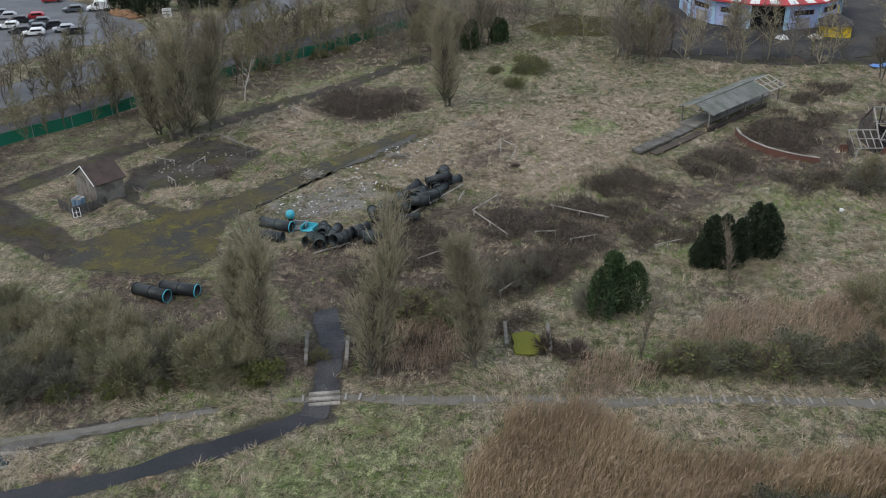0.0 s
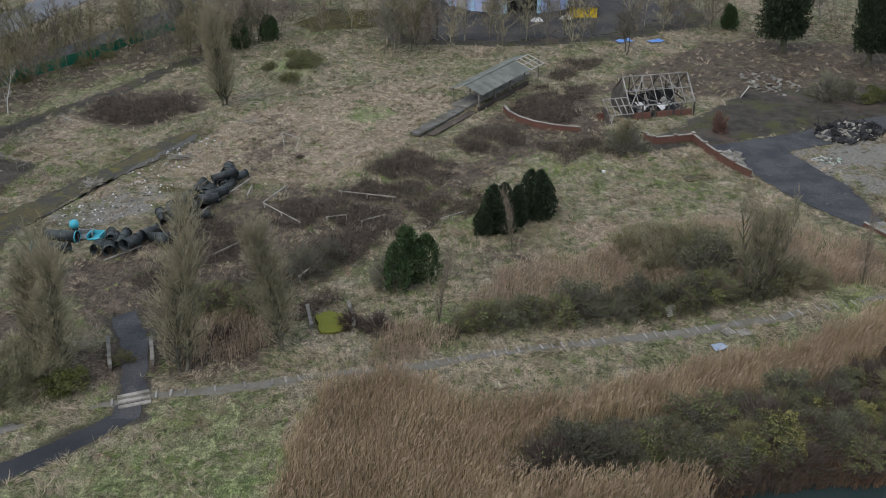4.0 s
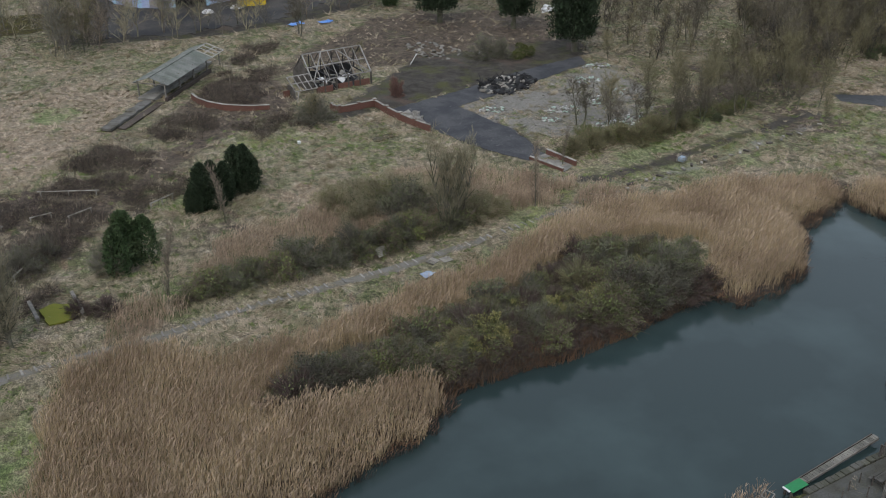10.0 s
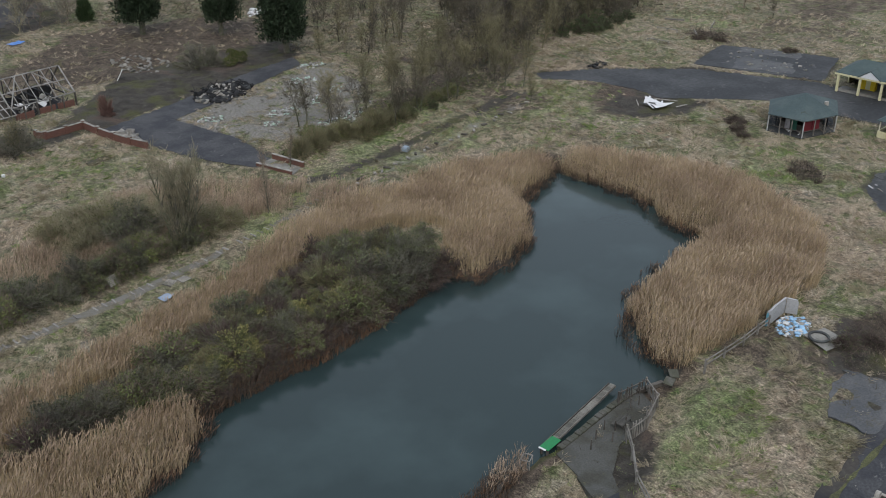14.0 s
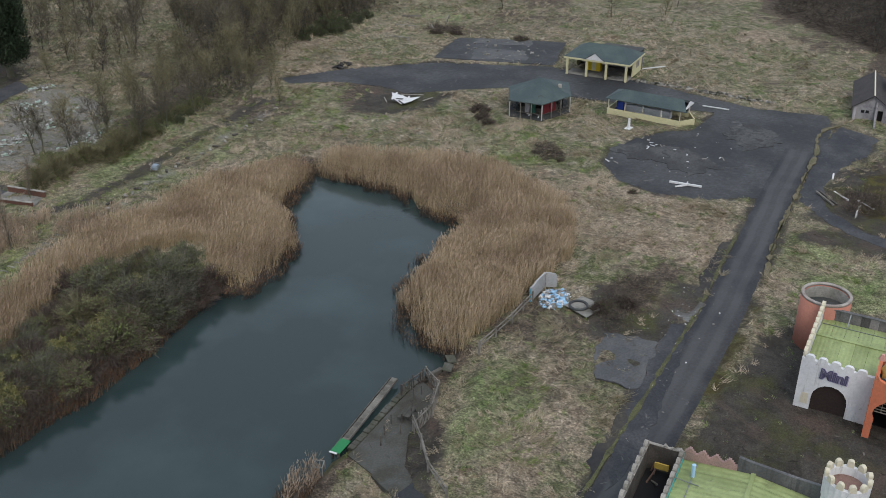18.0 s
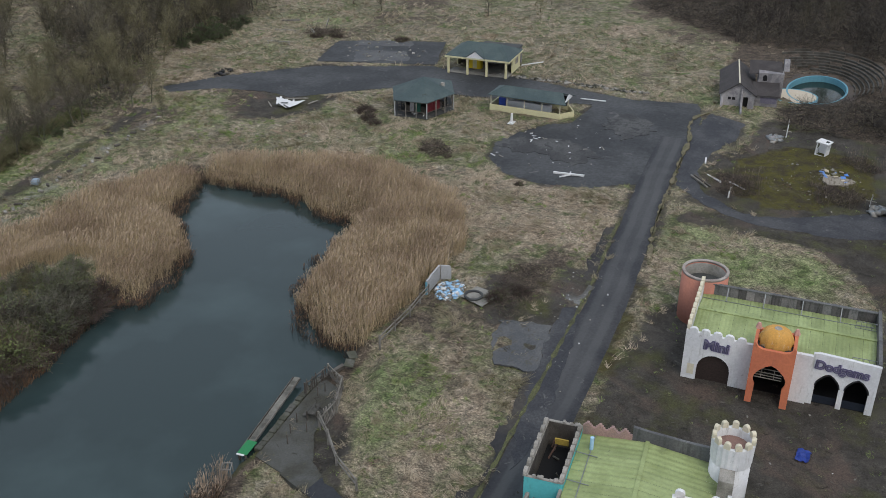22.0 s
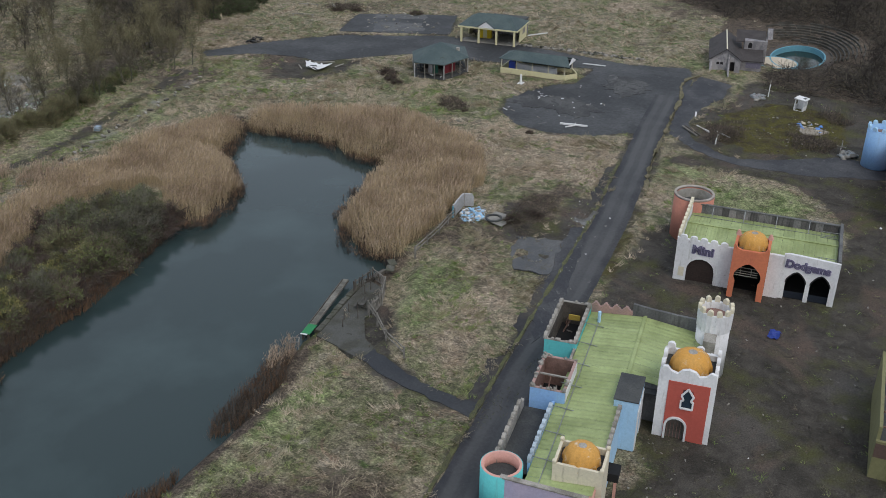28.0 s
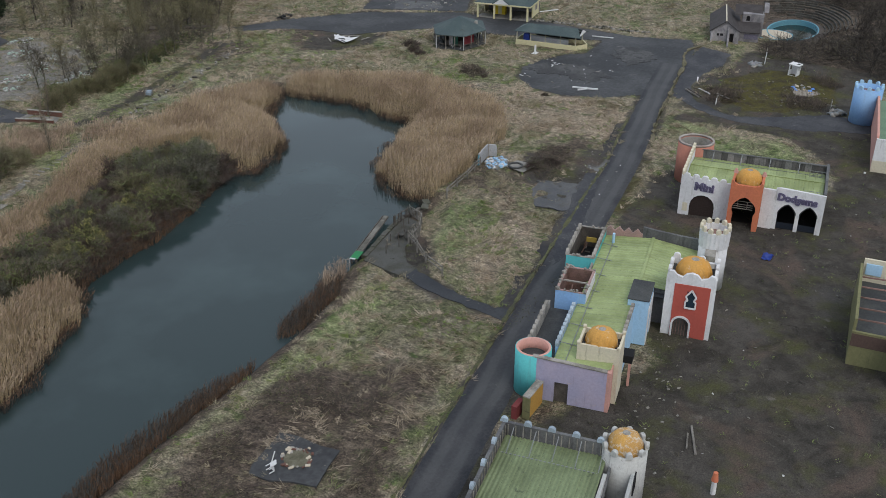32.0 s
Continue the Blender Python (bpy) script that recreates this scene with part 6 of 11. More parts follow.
def ring_wall(r0, r1, z0, z1, n=28, x=0, y=0):
    bm = bmesh.new()
    rows = []
    for r, z in ((r1, z0), (r1, z1), (r0, z1), (r0, z0)):
        rows.append([bm.verts.new((x + r * math.cos(2 * math.pi * k / n), y + r * math.sin(2 * math.pi * k / n), z)) for k in range(n)])
    for a, b in zip(rows, rows[1:] + rows[:1]):
        for k in range(n):
            bm.faces.new((a[k], a[(k + 1) % n], b[(k + 1) % n], b[k]))
    bmesh.ops.recalc_face_normals(bm, faces=bm.faces)
    for f in bm.faces:
        f.smooth = abs(f.normal.z) < 0.5
    return bm


def corrugated(length, width, pitch=0.25, depth=0.028):
    """One roofing sheet: ribs run along its length (y), which starts at the origin."""
    bm = bmesh.new()
    n = max(2, int(width / pitch)) * 4
    top = []
    for k in range(n + 1):
        x = width * k / n
        z = depth * (0.0, 0.0, 1.0, 1.0)[k % 4]
        top.append((bm.verts.new((x, 0, z)), bm.verts.new((x, length, z))))
    for a, b in zip(top, top[1:]):
        bm.faces.new((a[0], b[0], b[1], a[1]))
    return bm


def sheet_roof(parent, x0, x1, ya, za, yb, zb, sheet_w, material, pitch=0.25, label="ribbed metal roofing"):
    """A slope of separate corrugated sheets between two eaves lines that run along x."""
    ln = math.hypot(yb - ya, zb - za)
    n = max(1, round((x1 - x0) / sheet_w))
    w = (x1 - x0) / n
    me = None
    for k in range(n):
        if me is None:
            bm = corrugated(ln, w - 0.012, pitch)
            ob = part("roof_sheet", bm, material, parent, label)
            me = ob.data
        else:
            ob = new("roof_sheet", me)
            ob.parent = parent
        d = Vector((0, yb - ya, zb - za)).normalized()
        ex = Vector((1, 0, 0)) if yb > ya else Vector((-1, 0, 0))
        xk = x0 + k * w if yb > ya else x0 + (k + 1) * w
        up = ex.cross(d)
        ob.matrix_basis = Matrix.Translation((xk, ya, za)) @ Matrix((ex, d, up)).transposed().to_4x4()


def lettering(text, size, parent, m, material, depth=0.04, offset=0.0, name="lettering"):
    cu = bpy.data.curves.new("lettering", "FONT")
    cu.body, cu.size, cu.extrude, cu.offset = text, size, depth, offset
    tmp = new("tmp", cu)
    bpy.context.view_layer.update()
    me = bpy.data.meshes.new_from_object(tmp.evaluated_get(bpy.context.evaluated_depsgraph_get()))
    bpy.data.objects.remove(tmp)
    me.materials.clear()
    me.materials.append(material)
    ob = new(name, me)
    ob.parent, ob.matrix_basis = parent, m
    return ob


def merlons(parent, places, material, r=0.3, h=0.5, name="merlon", label=""):
    me = None
    for x, y, z, turn in places:
        if me is None:
            bm = wall([(-r, 0)] + [(r * math.cos(a), h - r + r * math.sin(a)) for a in [math.pi * (1 - k / 6) for k in range(7)]] + [(r, 0)], -0.14, 0.14)
            me = part(name, bm, material, parent, label).data
            first = [o for o in parent.children if o.data == me][0]
            first.matrix_basis = pose(x, y, z, 0, 0, turn)
        else:
            ob = new(name, me)
            ob.parent = parent
            ob.matrix_basis = pose(x, y, z, 0, 0, turn)


def dodgems():
    t = thing("ride_hall", "white castle-fronted ride hall with an orange domed entrance tower", "building", frame_of(70.05, 12.95, -83.0))
    H = 4.55
    part("front_wall", wall([(0, 0)] + arch(1.2, 3.9, 2.65) + [(5.42, 0), (5.42, H - 0.1)] + scallops(0.1, 5.0, H + 0.1, H - 0.15, 5, 0.38) + [(0, H + 0.2)], 0, 0.3), M_WHITE, t, "white wall with a round dark archway")
    part("patch_panel", boxes((0.45, 1.0, -0.03, 0, 0.5, 1.5)), M_CREAM, t)
    part("shutter", boxes((1.15, 3.95, 0.2, 0.26, 0, 2.6)), mat("dark_brown_shutter", (0.030, 0.020, 0.017), 0.85, vary=0.4), t, "brown timber shutter inside the archway")
    tower = part("tower", wall([(5.45, 0)] + arch(5.97, 8.2, 3.85, "horse", n=14) + [(8.75, 0), (8.75, 5.6), (8.6, 5.75), (8.35, 5.35), (7.95, 5.2), (6.25, 5.2), (5.85, 5.35), (5.6, 5.75), (5.45, 5.6)], -1.65, -1.35), M_ORANGE, t, "orange entrance tower with a horseshoe arch")
    part("tower_side", boxes((5.45, 5.72, -1.35, 1.7, 0, 5.3)), M_ORANGE, tower)
    part("tower_side", boxes((8.48, 8.75, -1.35, 1.7, 0, 5.3)), M_ORANGE, tower)
    part("tower_back", boxes((5.72, 8.48, 1.4, 1.7, 3.4, 5.3)), M_ORANGE, tower)
    part("tower_deck", boxes((5.72, 8.48, -1.35, 1.4, 4.9, 5.0)), M_DARKROOF, tower)
    for x, y in ((5.6, 1.55), (8.6, 1.55)):
        part("corner_horn", tube(bmesh.new(), x, y, 5.3, 5.8, 0.30, 0.12, 5), M_PINK, tower)
    dome("dome", t, 7.1, 0.1, 5.0, 1.42, 1.4)
    grille = bmesh.new()
    for z in (2.3, 2.55, 2.8, 3.15):
        bar(grille, (5.8, -1.15, z), (8.0, -1.15, z), 0.06)
    bar(grille, (6.4, -1.15, 2.3), (6.4, -1.15, 3.2), 0.05)
    bar(grille, (7.4, -1.15, 2.3), (7.4, -1.15, 3.2), 0.05)
    part("grille", grille, M_STONE, t, "pale horizontal bars across the arch")
    part("plain_wall", boxes((8.77, 10.1, -0.22, 0.12, 0, 4.6)), M_WHITE, t)
    right = part("arcade_wall", wall([(10.1, 0)] + arch(10.6, 12.45, 3.05, "ogee") + arch(12.85, 14.65, 3.05, "ogee") + [(15.2, 0), (15.2, 4.6), (12.8, 4.75), (10.6, 4.85), (10.1, 4.75)], 0, 0.3), M_WHITE, t, "white wall with two pointed arches")
    for a, b in ((10.6, 12.45), (12.85, 14.65)):
        bm = bmesh.new()
        o = arch(a, b, 3.05, "ogee")[1:-1]
        for p, q in zip(o, o[1:]):
            bar(bm, (p[0], -0.02, p[1]), (q[0], -0.02, q[1]), 0.12)
        part("arch_rim", bm, M_BLACK, right)
        part("low_panel", boxes((a, b, 0.3, 0.36, 0, 0.75)), mat("navy_panel", (0.012, 0.016, 0.025), 0.7), right)
    part("side_wall", boxes((14.92, 15.2, 0.3, 9.2, 0, 4.75)), M_GREYPARAPET, t, "grey unpainted end wall")
    part("side_wall", boxes((0, 0.28, 0.3, 9.2, 0, 4.6)), M_WHITE, t)
    merlons(t, [(0.14, 0.6 + 0.95 * k, 4.6 + 0.03 * k, 90) for k in range(9)], M_CREAM, 0.38, 0.72, label="stepped pale merlon")
    part("back_wall", boxes((0.28, 14.92, 8.9, 9.2, 0, 4.6)), M_GREYPARAPET, t, "streaked dark grey back parapet")
    M_SHEETS = mat("stained_parapet_sheet", (0.115, 0.112, 0.115), 0.85, streak=((0.028, 0.028, 0.028), 0.75), scale=1.0, vary=0.35, other=(0.165, 0.150, 0.150), obj=0.5)
    for k in range(20):
        part("parapet_sheet", boxes((0.4 + 0.72 * k, 1.09 + 0.72 * k, 8.84 - 0.012 * (k % 2), 8.895, 3.55, 4.62 + 0.05 * math.sin(k * 2.3))), M_SHEETS, t)
    part("parapet_rail", bars(0.09, ((0.3, 8.80, 4.64), (14.9, 8.80, 4.60))), M_GREYPARAPET, t)
    for k in range(4):
        part("parapet_brace", bars(0.07, ((2.4 + 3.2 * k, 8.75, 4.6), (2.4 + 3.2 * k, 7.6, 3.75))), M_METAL, t)
    part("roof_rail", bars(0.05, ((0.4, 7.5, 3.86), (14.7, 7.5, 3.84))), M_METAL, t, "thin steel rail along the roof")
    for x0_, y0_ in ((13.0, 0.9), (13.2, 6.9)):
        rl = bmesh.new()
        for z in (3.95, 4.25, 4.6):
            bar(rl, (x0_, y0_, z), (14.85, y0_, z), 0.045)
        for k in range(5):
            bar(rl, (x0_ + 0.42 * k, y0_, 3.7), (x0_ + 0.42 * k, y0_, 4.6), 0.04)
        part("roof_guard", rl, M_METAL, t, "small rusted guard rail")
    sheet_roof(t, 0.3, 14.9, 0.35, 3.65, 4.9, 4.15, 1.04, M_ROOFGREEN, 0.26, "pale green ribbed metal sheet")
    sheet_roof(t, 0.3, 14.9, 8.85, 3.6, 4.9, 4.15, 1.04, M_ROOFGREEN, 0.26, "pale green ribbed metal sheet")
    part("ridge_cap", boxes((0.3, 14.9, 4.75, 5.05, 4.16, 4.24)), M_ROOFGREEN, t)
    part("floor", boxes((0.3, 14.9, 0.3, 8.9, 0.0, 0.06)), M_BLACK, t)
    for text, x, z, s, tilt in (("Mini", 1.5, 3.28, 1.22, -2), ("Dodgems", 10.3, 3.55, 1.06, -3)):
        lettering(text, s, t, pose(x + 0.05, -0.03, z - 0.05, 90, 0, 0) @ pose(0, 0, 0, 0, 0, tilt), M_LILAC, 0.015, 0.085, "letter_shadow")
        lettering(text, s, t, pose(x, -0.07, z, 90, 0, 0) @ pose(0, 0, 0, 0, 0, tilt), M_PURPLE, 0.02, 0.06, "letter_outline")
        lettering(text, s, t, pose(x, -0.12, z, 90, 0, 0) @ pose(0, 0, 0, 0, 0, tilt), M_LETTERFILL, 0.02, -0.016)
    return t


dodgems()
M_RIM = mat("pale_concrete_rim", (0.33, 0.30, 0.27), 0.9, scale=2, vary=0.3, other=(0.24, 0.20, 0.18))
silo = thing("round_tower", "open-topped round orange tower with a concrete rim", "tower", pose(80.6, 14.2, 0))
part("shaft", ring_wall(1.9, 2.12, 0, 4.85), M_SALMON, silo)
part("rim", ring_wall(1.88, 2.125, 4.85, 5.05), M_RIM, silo, "pale concrete rim")
part("lining", ring_wall(1.82, 1.89, 0, 4.74), M_CONCRETE, silo, "grey concrete inner face")
part("floor", tube(bmesh.new(), 0, 0, 3.6, 3.7, 1.82), M_DARKROOF, silo)


def castle():
    t = thing("castle_ride", "long painted castle ride with green roof and ochre domes", "building", frame_of(30.2, 13.6, 9.5))
    # end wall with a doorway
    part("end_wall", wall([(-6.1, 0), (-3.1, 0), (-3.1, 1.95), (-1.95, 1.95), (-1.95, 0), (-0.1, 0), (-0.1, 3.95), (-6.1, 3.7)], -0.3, 0, ACROSS), M_LAVENDER, t, "lavender end wall with a dark doorway")
    part("coping", wall([(-6.1, 3.7), (-0.1, 3.95), (-0.1, 4.05), (-6.1, 3.8)], -0.34, 0.06, ACROSS), M_STONE, t, "crumbling pale coping")
    part("door", boxes((0.22, 0.28, -3.1, -1.95, 0, 1.95)), M_DARKWOOD, t, "dark boarded door")
    part("corner_strip", boxes((-0.02, 1.2, -6.4, -6.1, 0, 3.75)), M_PINK, t)
    tur = part("turret", ring_wall(1.28, 1.48, 0, 4.0, 28, 1.35, 0.15), M_CYAN, t, "turquoise rounded corner turret")
    part("turret_lining", ring_wall(1.24, 1.42, 2.6, 4.03, 28, 1.35, 0.15), M_PINK, tur, "salmon-pink inner face")
    part("turret_floor", tube(bmesh.new(), 1.35, 0.15, 3.0, 3.1, 1.25), M_DARKROOF, tur)
    # low walls with merlons on the road side
    part("road_wall", boxes((2.4, 10.0, 0.75, 1.0, 0, 3.4)), M_STONE, t)
    merlons(t, [(2.9 + 0.85 * k, 0.87, 3.4, 0) for k in range(8)], M_STONE, 0.34, 0.62, "merlon", "grey stone merlon")
    part("inner_wall", boxes((2.4, 10.0, -1.6, -1.4, 0, 3.7)), M_BLUE, t)
    merlons(t, [(2.7 + 0.7 * k, -1.5, 3.7, 0) for k in range(10)], M_CAPBLUE, 0.27, 0.5, "small_merlon", "pale blue small merlon")
    part("gutter_floor", boxes((2.4, 10.0, -1.4, 0.75, 2.6, 2.7)), M_DARKROOF, t)

    def roofless(x0, x1, y0, y1, h, outer, inner, label, beams):
        b = part("open_box", boxes((x0, x0 + 0.18, y0, y1, 0, h), (x1 - 0.18, x1, y0, y1, 0, h), (x0 + 0.18, x1 - 0.18, y1 - 0.18, y1, 0, h), (x0 + 0.18, x1 - 0.18, y0, y0 + 0.18, 0, h)), outer, t, label)
        part("lining", boxes((x1 - 0.24, x1 - 0.183, y0 + 0.19, y1 - 0.19, 2.0, h - 0.02), (x0 + 0.24, x1 - 0.24, y0 + 0.183, y0 + 0.22, 2.0, h - 0.02), (x0 + 0.24, x1 - 0.24, y1 - 0.22, y1 - 0.183, 2.0, h - 0.02)), inner, b)
        for rim in ((x0 - 0.01, x1 + 0.01, y0 - 0.01, y0 + 0.22), (x0 - 0.01, x1 + 0.01, y1 - 0.22, y1 + 0.01), (x0 - 0.01, x0 + 0.22, y0 + 0.22, y1 - 0.22), (x1 - 0.22, x1 + 0.01, y0 + 0.22, y1 - 0.22)):
            part("rim", boxes((*rim, h + 0.003, h + 0.05)), M_STONE if outer == M_CYAN else M_PINKGREY, b, "crumbling wall top")
        # Raised floor coloured near-black in place of the shade deep in the box.
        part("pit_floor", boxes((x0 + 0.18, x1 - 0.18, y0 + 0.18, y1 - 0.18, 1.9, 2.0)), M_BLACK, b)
        for k in range(beams):
            xb = x0 + (x1 - x0) * (k + 1) / (beams + 1)
            part("beam", boxes((xb - 0.06, xb + 0.06, y0 + 0.1, y1 - 0.1, h - 0.25, h - 0.12)), M_STONE, b)
        rc = random.Random(int(x0 * 10))
        for k in range(34):
            edge = rc.randrange(4)
            cx, cy = (rc.uniform(x0, x1), (y0 + 0.1, y1 - 0.1)[edge]) if edge < 2 else ((x0 + 0.1, x1 - 0.1)[edge - 2], rc.uniform(y0, y1))
            w_ = rc.uniform(0.07, 0.2)
            part("loose_block", boxes((-w_, w_, -w_ * 0.7, w_ * 0.7, 0, rc.uniform(0.08, 0.26)), bevel=0.02), M_STONE, b).matrix_basis = pose(cx, cy, h + 0.04, rc.uniform(-12, 12), rc.uniform(-12, 12), rc.uniform(0, 90))
        for k in range(9):
            xa, ya = rc.uniform(x0 + 0.5, x1 - 0.5), rc.uniform(y0 + 0.4, y1 - 0.4)
            part("fallen_board", bars(0.1, ((xa, ya, 2.05), (xa + rc.uniform(-1, 1), ya + rc.uniform(-0.6, 0.6), rc.uniform(2.2, 3.4)))), M_GREYWOOD if k % 2 else M_RUSTIN, b)
        return b

    roofless(10.1, 14.7, -2.3, 0.4, 4.5, M_BLUE, M_RUSTIN, "roofless blue box lined with rusty boards", 1)
    part("box_skin", boxes((10.3, 14.5, -2.34, -2.302, 0.2, 4.48)), M_WHITE, t, "dirty white outer skin")
    far = roofless(17.6, 24.3, -1.6, 1.05, 4.1, M_CYAN, M_DARKWOOD, "roofless turquoise annexe with broken crenellations", 0)
    merlons(far, [(18.0 + 0.95 * k, 1.0, 4.1, 0) for k in range(7)] + [(18.0 + 0.8 * k, -1.5, 4.1, 0) for k in range(8)], M_STONE, 0.36, 0.5, "block")
    part("yellow_sign", boxes((22.9, 23.0, -0.9, 0.1, 3.1, 3.6)), mat("faded_yellow", (0.35, 0.25, 0.05), 0.8), far)
    part("link_wall", boxes((14.7, 17.6, -1.6, -1.4, 0, 3.7)), M_STONE, t)
    part("link_wall", boxes((14.7, 17.6, 0.6, 0.85, 0, 2.8)), M_STONE, t)
    # roofs
    sheet_roof(t, 0.32, 14.9, -6.3, 3.85, -1.62, 3.45, 1.05, M_ROOFGREEN, 0.35, "green ribbed metal sheet")
    sheet_roof(t, 14.9, 24.3, -6.3, 3.85, -1.62, 3.45, 1.05, M_ROOFGREEN, 0.35, "green ribbed metal sheet")
    sheet_roof(t, 14.9, 24.3, -12.2, 3.0, -6.3, 3.85, 1.05, M_ROOFGREEN, 0.35, "green ribbed metal sheet")
    part("gable_end", wall([(-12.0, 0), (-1.65, 0), (-1.65, 3.38), (-6.3, 3.78), (-12.0, 2.95)], -15.12, -14.92, ACROSS), M_GREYPARAPET, t)
    part("ridge_cap", boxes((14.9, 24.3, -6.45, -6.15, 3.87, 3.95)), M_ROOFGREEN, t)
    brace = bmesh.new()
    for k in range(7):
        bar(brace, (3.0 + 3.1 * k, -1.5, 3.9), (3.2 + 3.1 * k, -3.2, 3.6), 0.05)
    bar(brace, (0.4, -2.6, 3.6), (14.8, -2.6, 3.6), 0.06)
    bar(brace, (14.9, -2.6, 3.6), (24.2, -2.6, 3.6), 0.06)
    part("roof_stay", brace, M_METAL, t)
    part("flue", tube(bmesh.new(), 22.6, -2.6, 3.5, 4.6, 0.14, 0.14, 10), M_SKYBLUE, t, "short pale flue pipe")
    # far parapet
    part("far_parapet", boxes((24.3, 24.55, -5.2, -1.6, 0, 4.1)), M_PINKGREY, t)
    stepped = bmesh.new()
    for k in range(4):
        c = -1.95 - 0.9 * k
        box(stepped, 24.3, 24.55, c - 0.34, c + 0.34, 4.1, 4.22)
        box(stepped, 24.3, 24.55, c - 0.22, c + 0.22, 4.22, 4.36)
        box(stepped, 24.3, 24.55, c - 0.10, c + 0.10, 4.36, 4.5)
    part("stepped_merlon", stepped, M_PINKGREY, t, "faded pink stepped crenellation")
    part("far_parapet", wall([(-11.2, 0), (-5.2, 0), (-5.2, 4.9), (-6.2, 4.75), (-9, 4.5), (-11.2, 4.4)], -24.55, -24.3, ACROSS), M_GREYPARAPET, t, "sagging dark sheet parapet")
    # white turret
    tw = part("white_turret", ring_wall(1.05, 1.36, 0, 4.9, 24, 23.6, -12.0), M_WHITE, t, "tall white turret with rounded merlons")
    crown = bmesh.new()
    rows = [[crown.verts.new((23.6 + (q + 0.05 * (k % 2) * (q > 1.19)) * math.cos(2 * math.pi * k / 44), -12.0 + (q + 0.05 * (k % 2) * (q > 1.19)) * math.sin(2 * math.pi * k / 44), z)) for k in range(44)] for q, z in ((1.365, 4.5), (1.42, 6.2), (1.18, 6.2), (1.04, 4.5))]
    for p, q in zip(rows, rows[1:] + rows[:1]):
        for k in range(44):
            crown.faces.new((p[k], p[(k + 1) % 44], q[(k + 1) % 44], q[k]))
    bmesh.ops.recalc_face_normals(crown, faces=crown.faces)
    part("turret_crown", crown, M_WHITE, tw, "flared pleated turret crown")
    part("turret_floor", tube(bmesh.new(), 23.6, -12.0, 5.5, 5.6, 1.2), M_RUSTIN, tw)
    merlons(tw, [(23.6 + 1.31 * math.cos(a), -12.0 + 1.31 * math.sin(a), 6.2, math.degrees(a) + 90) for a in [2 * math.pi * k / 11 for k in range(11)]], M_CREAM, 0.22, 0.5, "merlon", "cream rounded merlon")
    part("side_wall", boxes((16.6, 22.4, -12.4, -12.15, 0, 3.6)), M_WHITE, t)
    part("buttress", boxes((20.8, 22.2, -12.4, -11.4, 3.2, 4.6)), M_STONE, t)
    # cream domed tower
    ct = part("cream_tower", boxes((1.3, 1.5, -6.75, -3.35, 0, 5.1), (3.8, 4.0, -6.75, -3.35, 0, 5.1), (1.5, 3.8, -6.75, -6.55, 0, 5.1), (1.5, 3.8, -3.55, -3.35, 0, 5.1)), M_CREAM, t, "cream square tower with an ochre dome")
    part("tower_deck", boxes((1.5, 3.8, -6.55, -3.55, 4.5, 4.6)), M_DARKROOF, ct)
    for x, y in ((1.4, -6.65), (1.4, -3.45), (3.9, -6.65), (3.9, -3.45)):
        part("corner_post", boxes((x - 0.15, x + 0.15, y - 0.15, y + 0.15, 5.1, 5.36), bevel=0.06), M_CREAM, ct)
    dome("dome", t, 2.65, -5.05, 4.6, 1.36, 1.4)
    part("porch", boxes((4.0, 5.2, -7.5, -6.6, 2.3, 3.0)), M_BLACK, t, "collapsed dark porch roof")
    part("porch_post", boxes((4.1, 4.3, -7.4, -7.2, 0, 2.3)), M_PINK, t)
    # courtyard walls
    part("front_wall", boxes((4.0, 10.7, -6.55, -6.32, 0, 3.95)), M_SKYBLUE, t, "sky-blue front wall with small merlons")
    merlons(t, [(4.4 + 0.72 * k, -6.43, 3.95, 0) for k in range(9)], M_STONE, 0.26, 0.45, "front_merlon")
    bb = part("blue_bay", boxes((10.7, 14.2, -7.7, -5.9, 0, 4.45)), M_SKYBLUE, t, "sky-blue projecting bay")
    part("bay_roof", boxes((10.65, 14.25, -7.75, -5.85, 4.45, 4.55)), M_DARKROOF, bb)
    part("bay_panel", wall([(0, 0)] + arch(0.9, 2.2, 2.6) + [(3.2, 0), (3.2, 3.6), (0, 3.6)], -7.76, -7.71, pose(10.85, 0, 0)), M_WHITE, bb)
    part("link_roof", boxes((14.2, 16.5, -8.8, -6.2, 3.0, 3.1)), M_DARKROOF, t)
    lw = part("link_front", wall([(-8.7, 0), (-8.3, 0), (-8.3, 2.0), (-7.7, 2.0), (-7.7, 0), (-7.0, 0), (-7.0, 2.3), (-8.7, 2.3)], -15.2, -15.0, ACROSS), M_CREAM, t, "cream wall with a narrow dark door")
    part("link_grille", boxes((14.95, 15.0, -8.7, -6.5, 2.3, 3.0)), M_BLACK, lw)
    # red and white tower
    F = ACROSS
    rt = part("red_tower_front", wall([(-13.0, 0)] + arch(-11.15, -9.72, 2.0) + [(-8.75, 0), (-8.75, 5.95), (-8.95, 6.4), (-9.3, 6.45), (-9.6, 6.1), (-10.1, 5.95), (-10.4, 6.3), (-10.9, 6.45), (-11.4, 6.3), (-11.7, 5.95), (-12.2, 6.1), (-12.5, 6.45), (-12.85, 6.4), (-13.0, 5.95)], -13.6, -13.3, F), M_WHITE, t, "white tower front with a red panel")
    door = arch(-11.25, -9.62, 2.1, n=16)
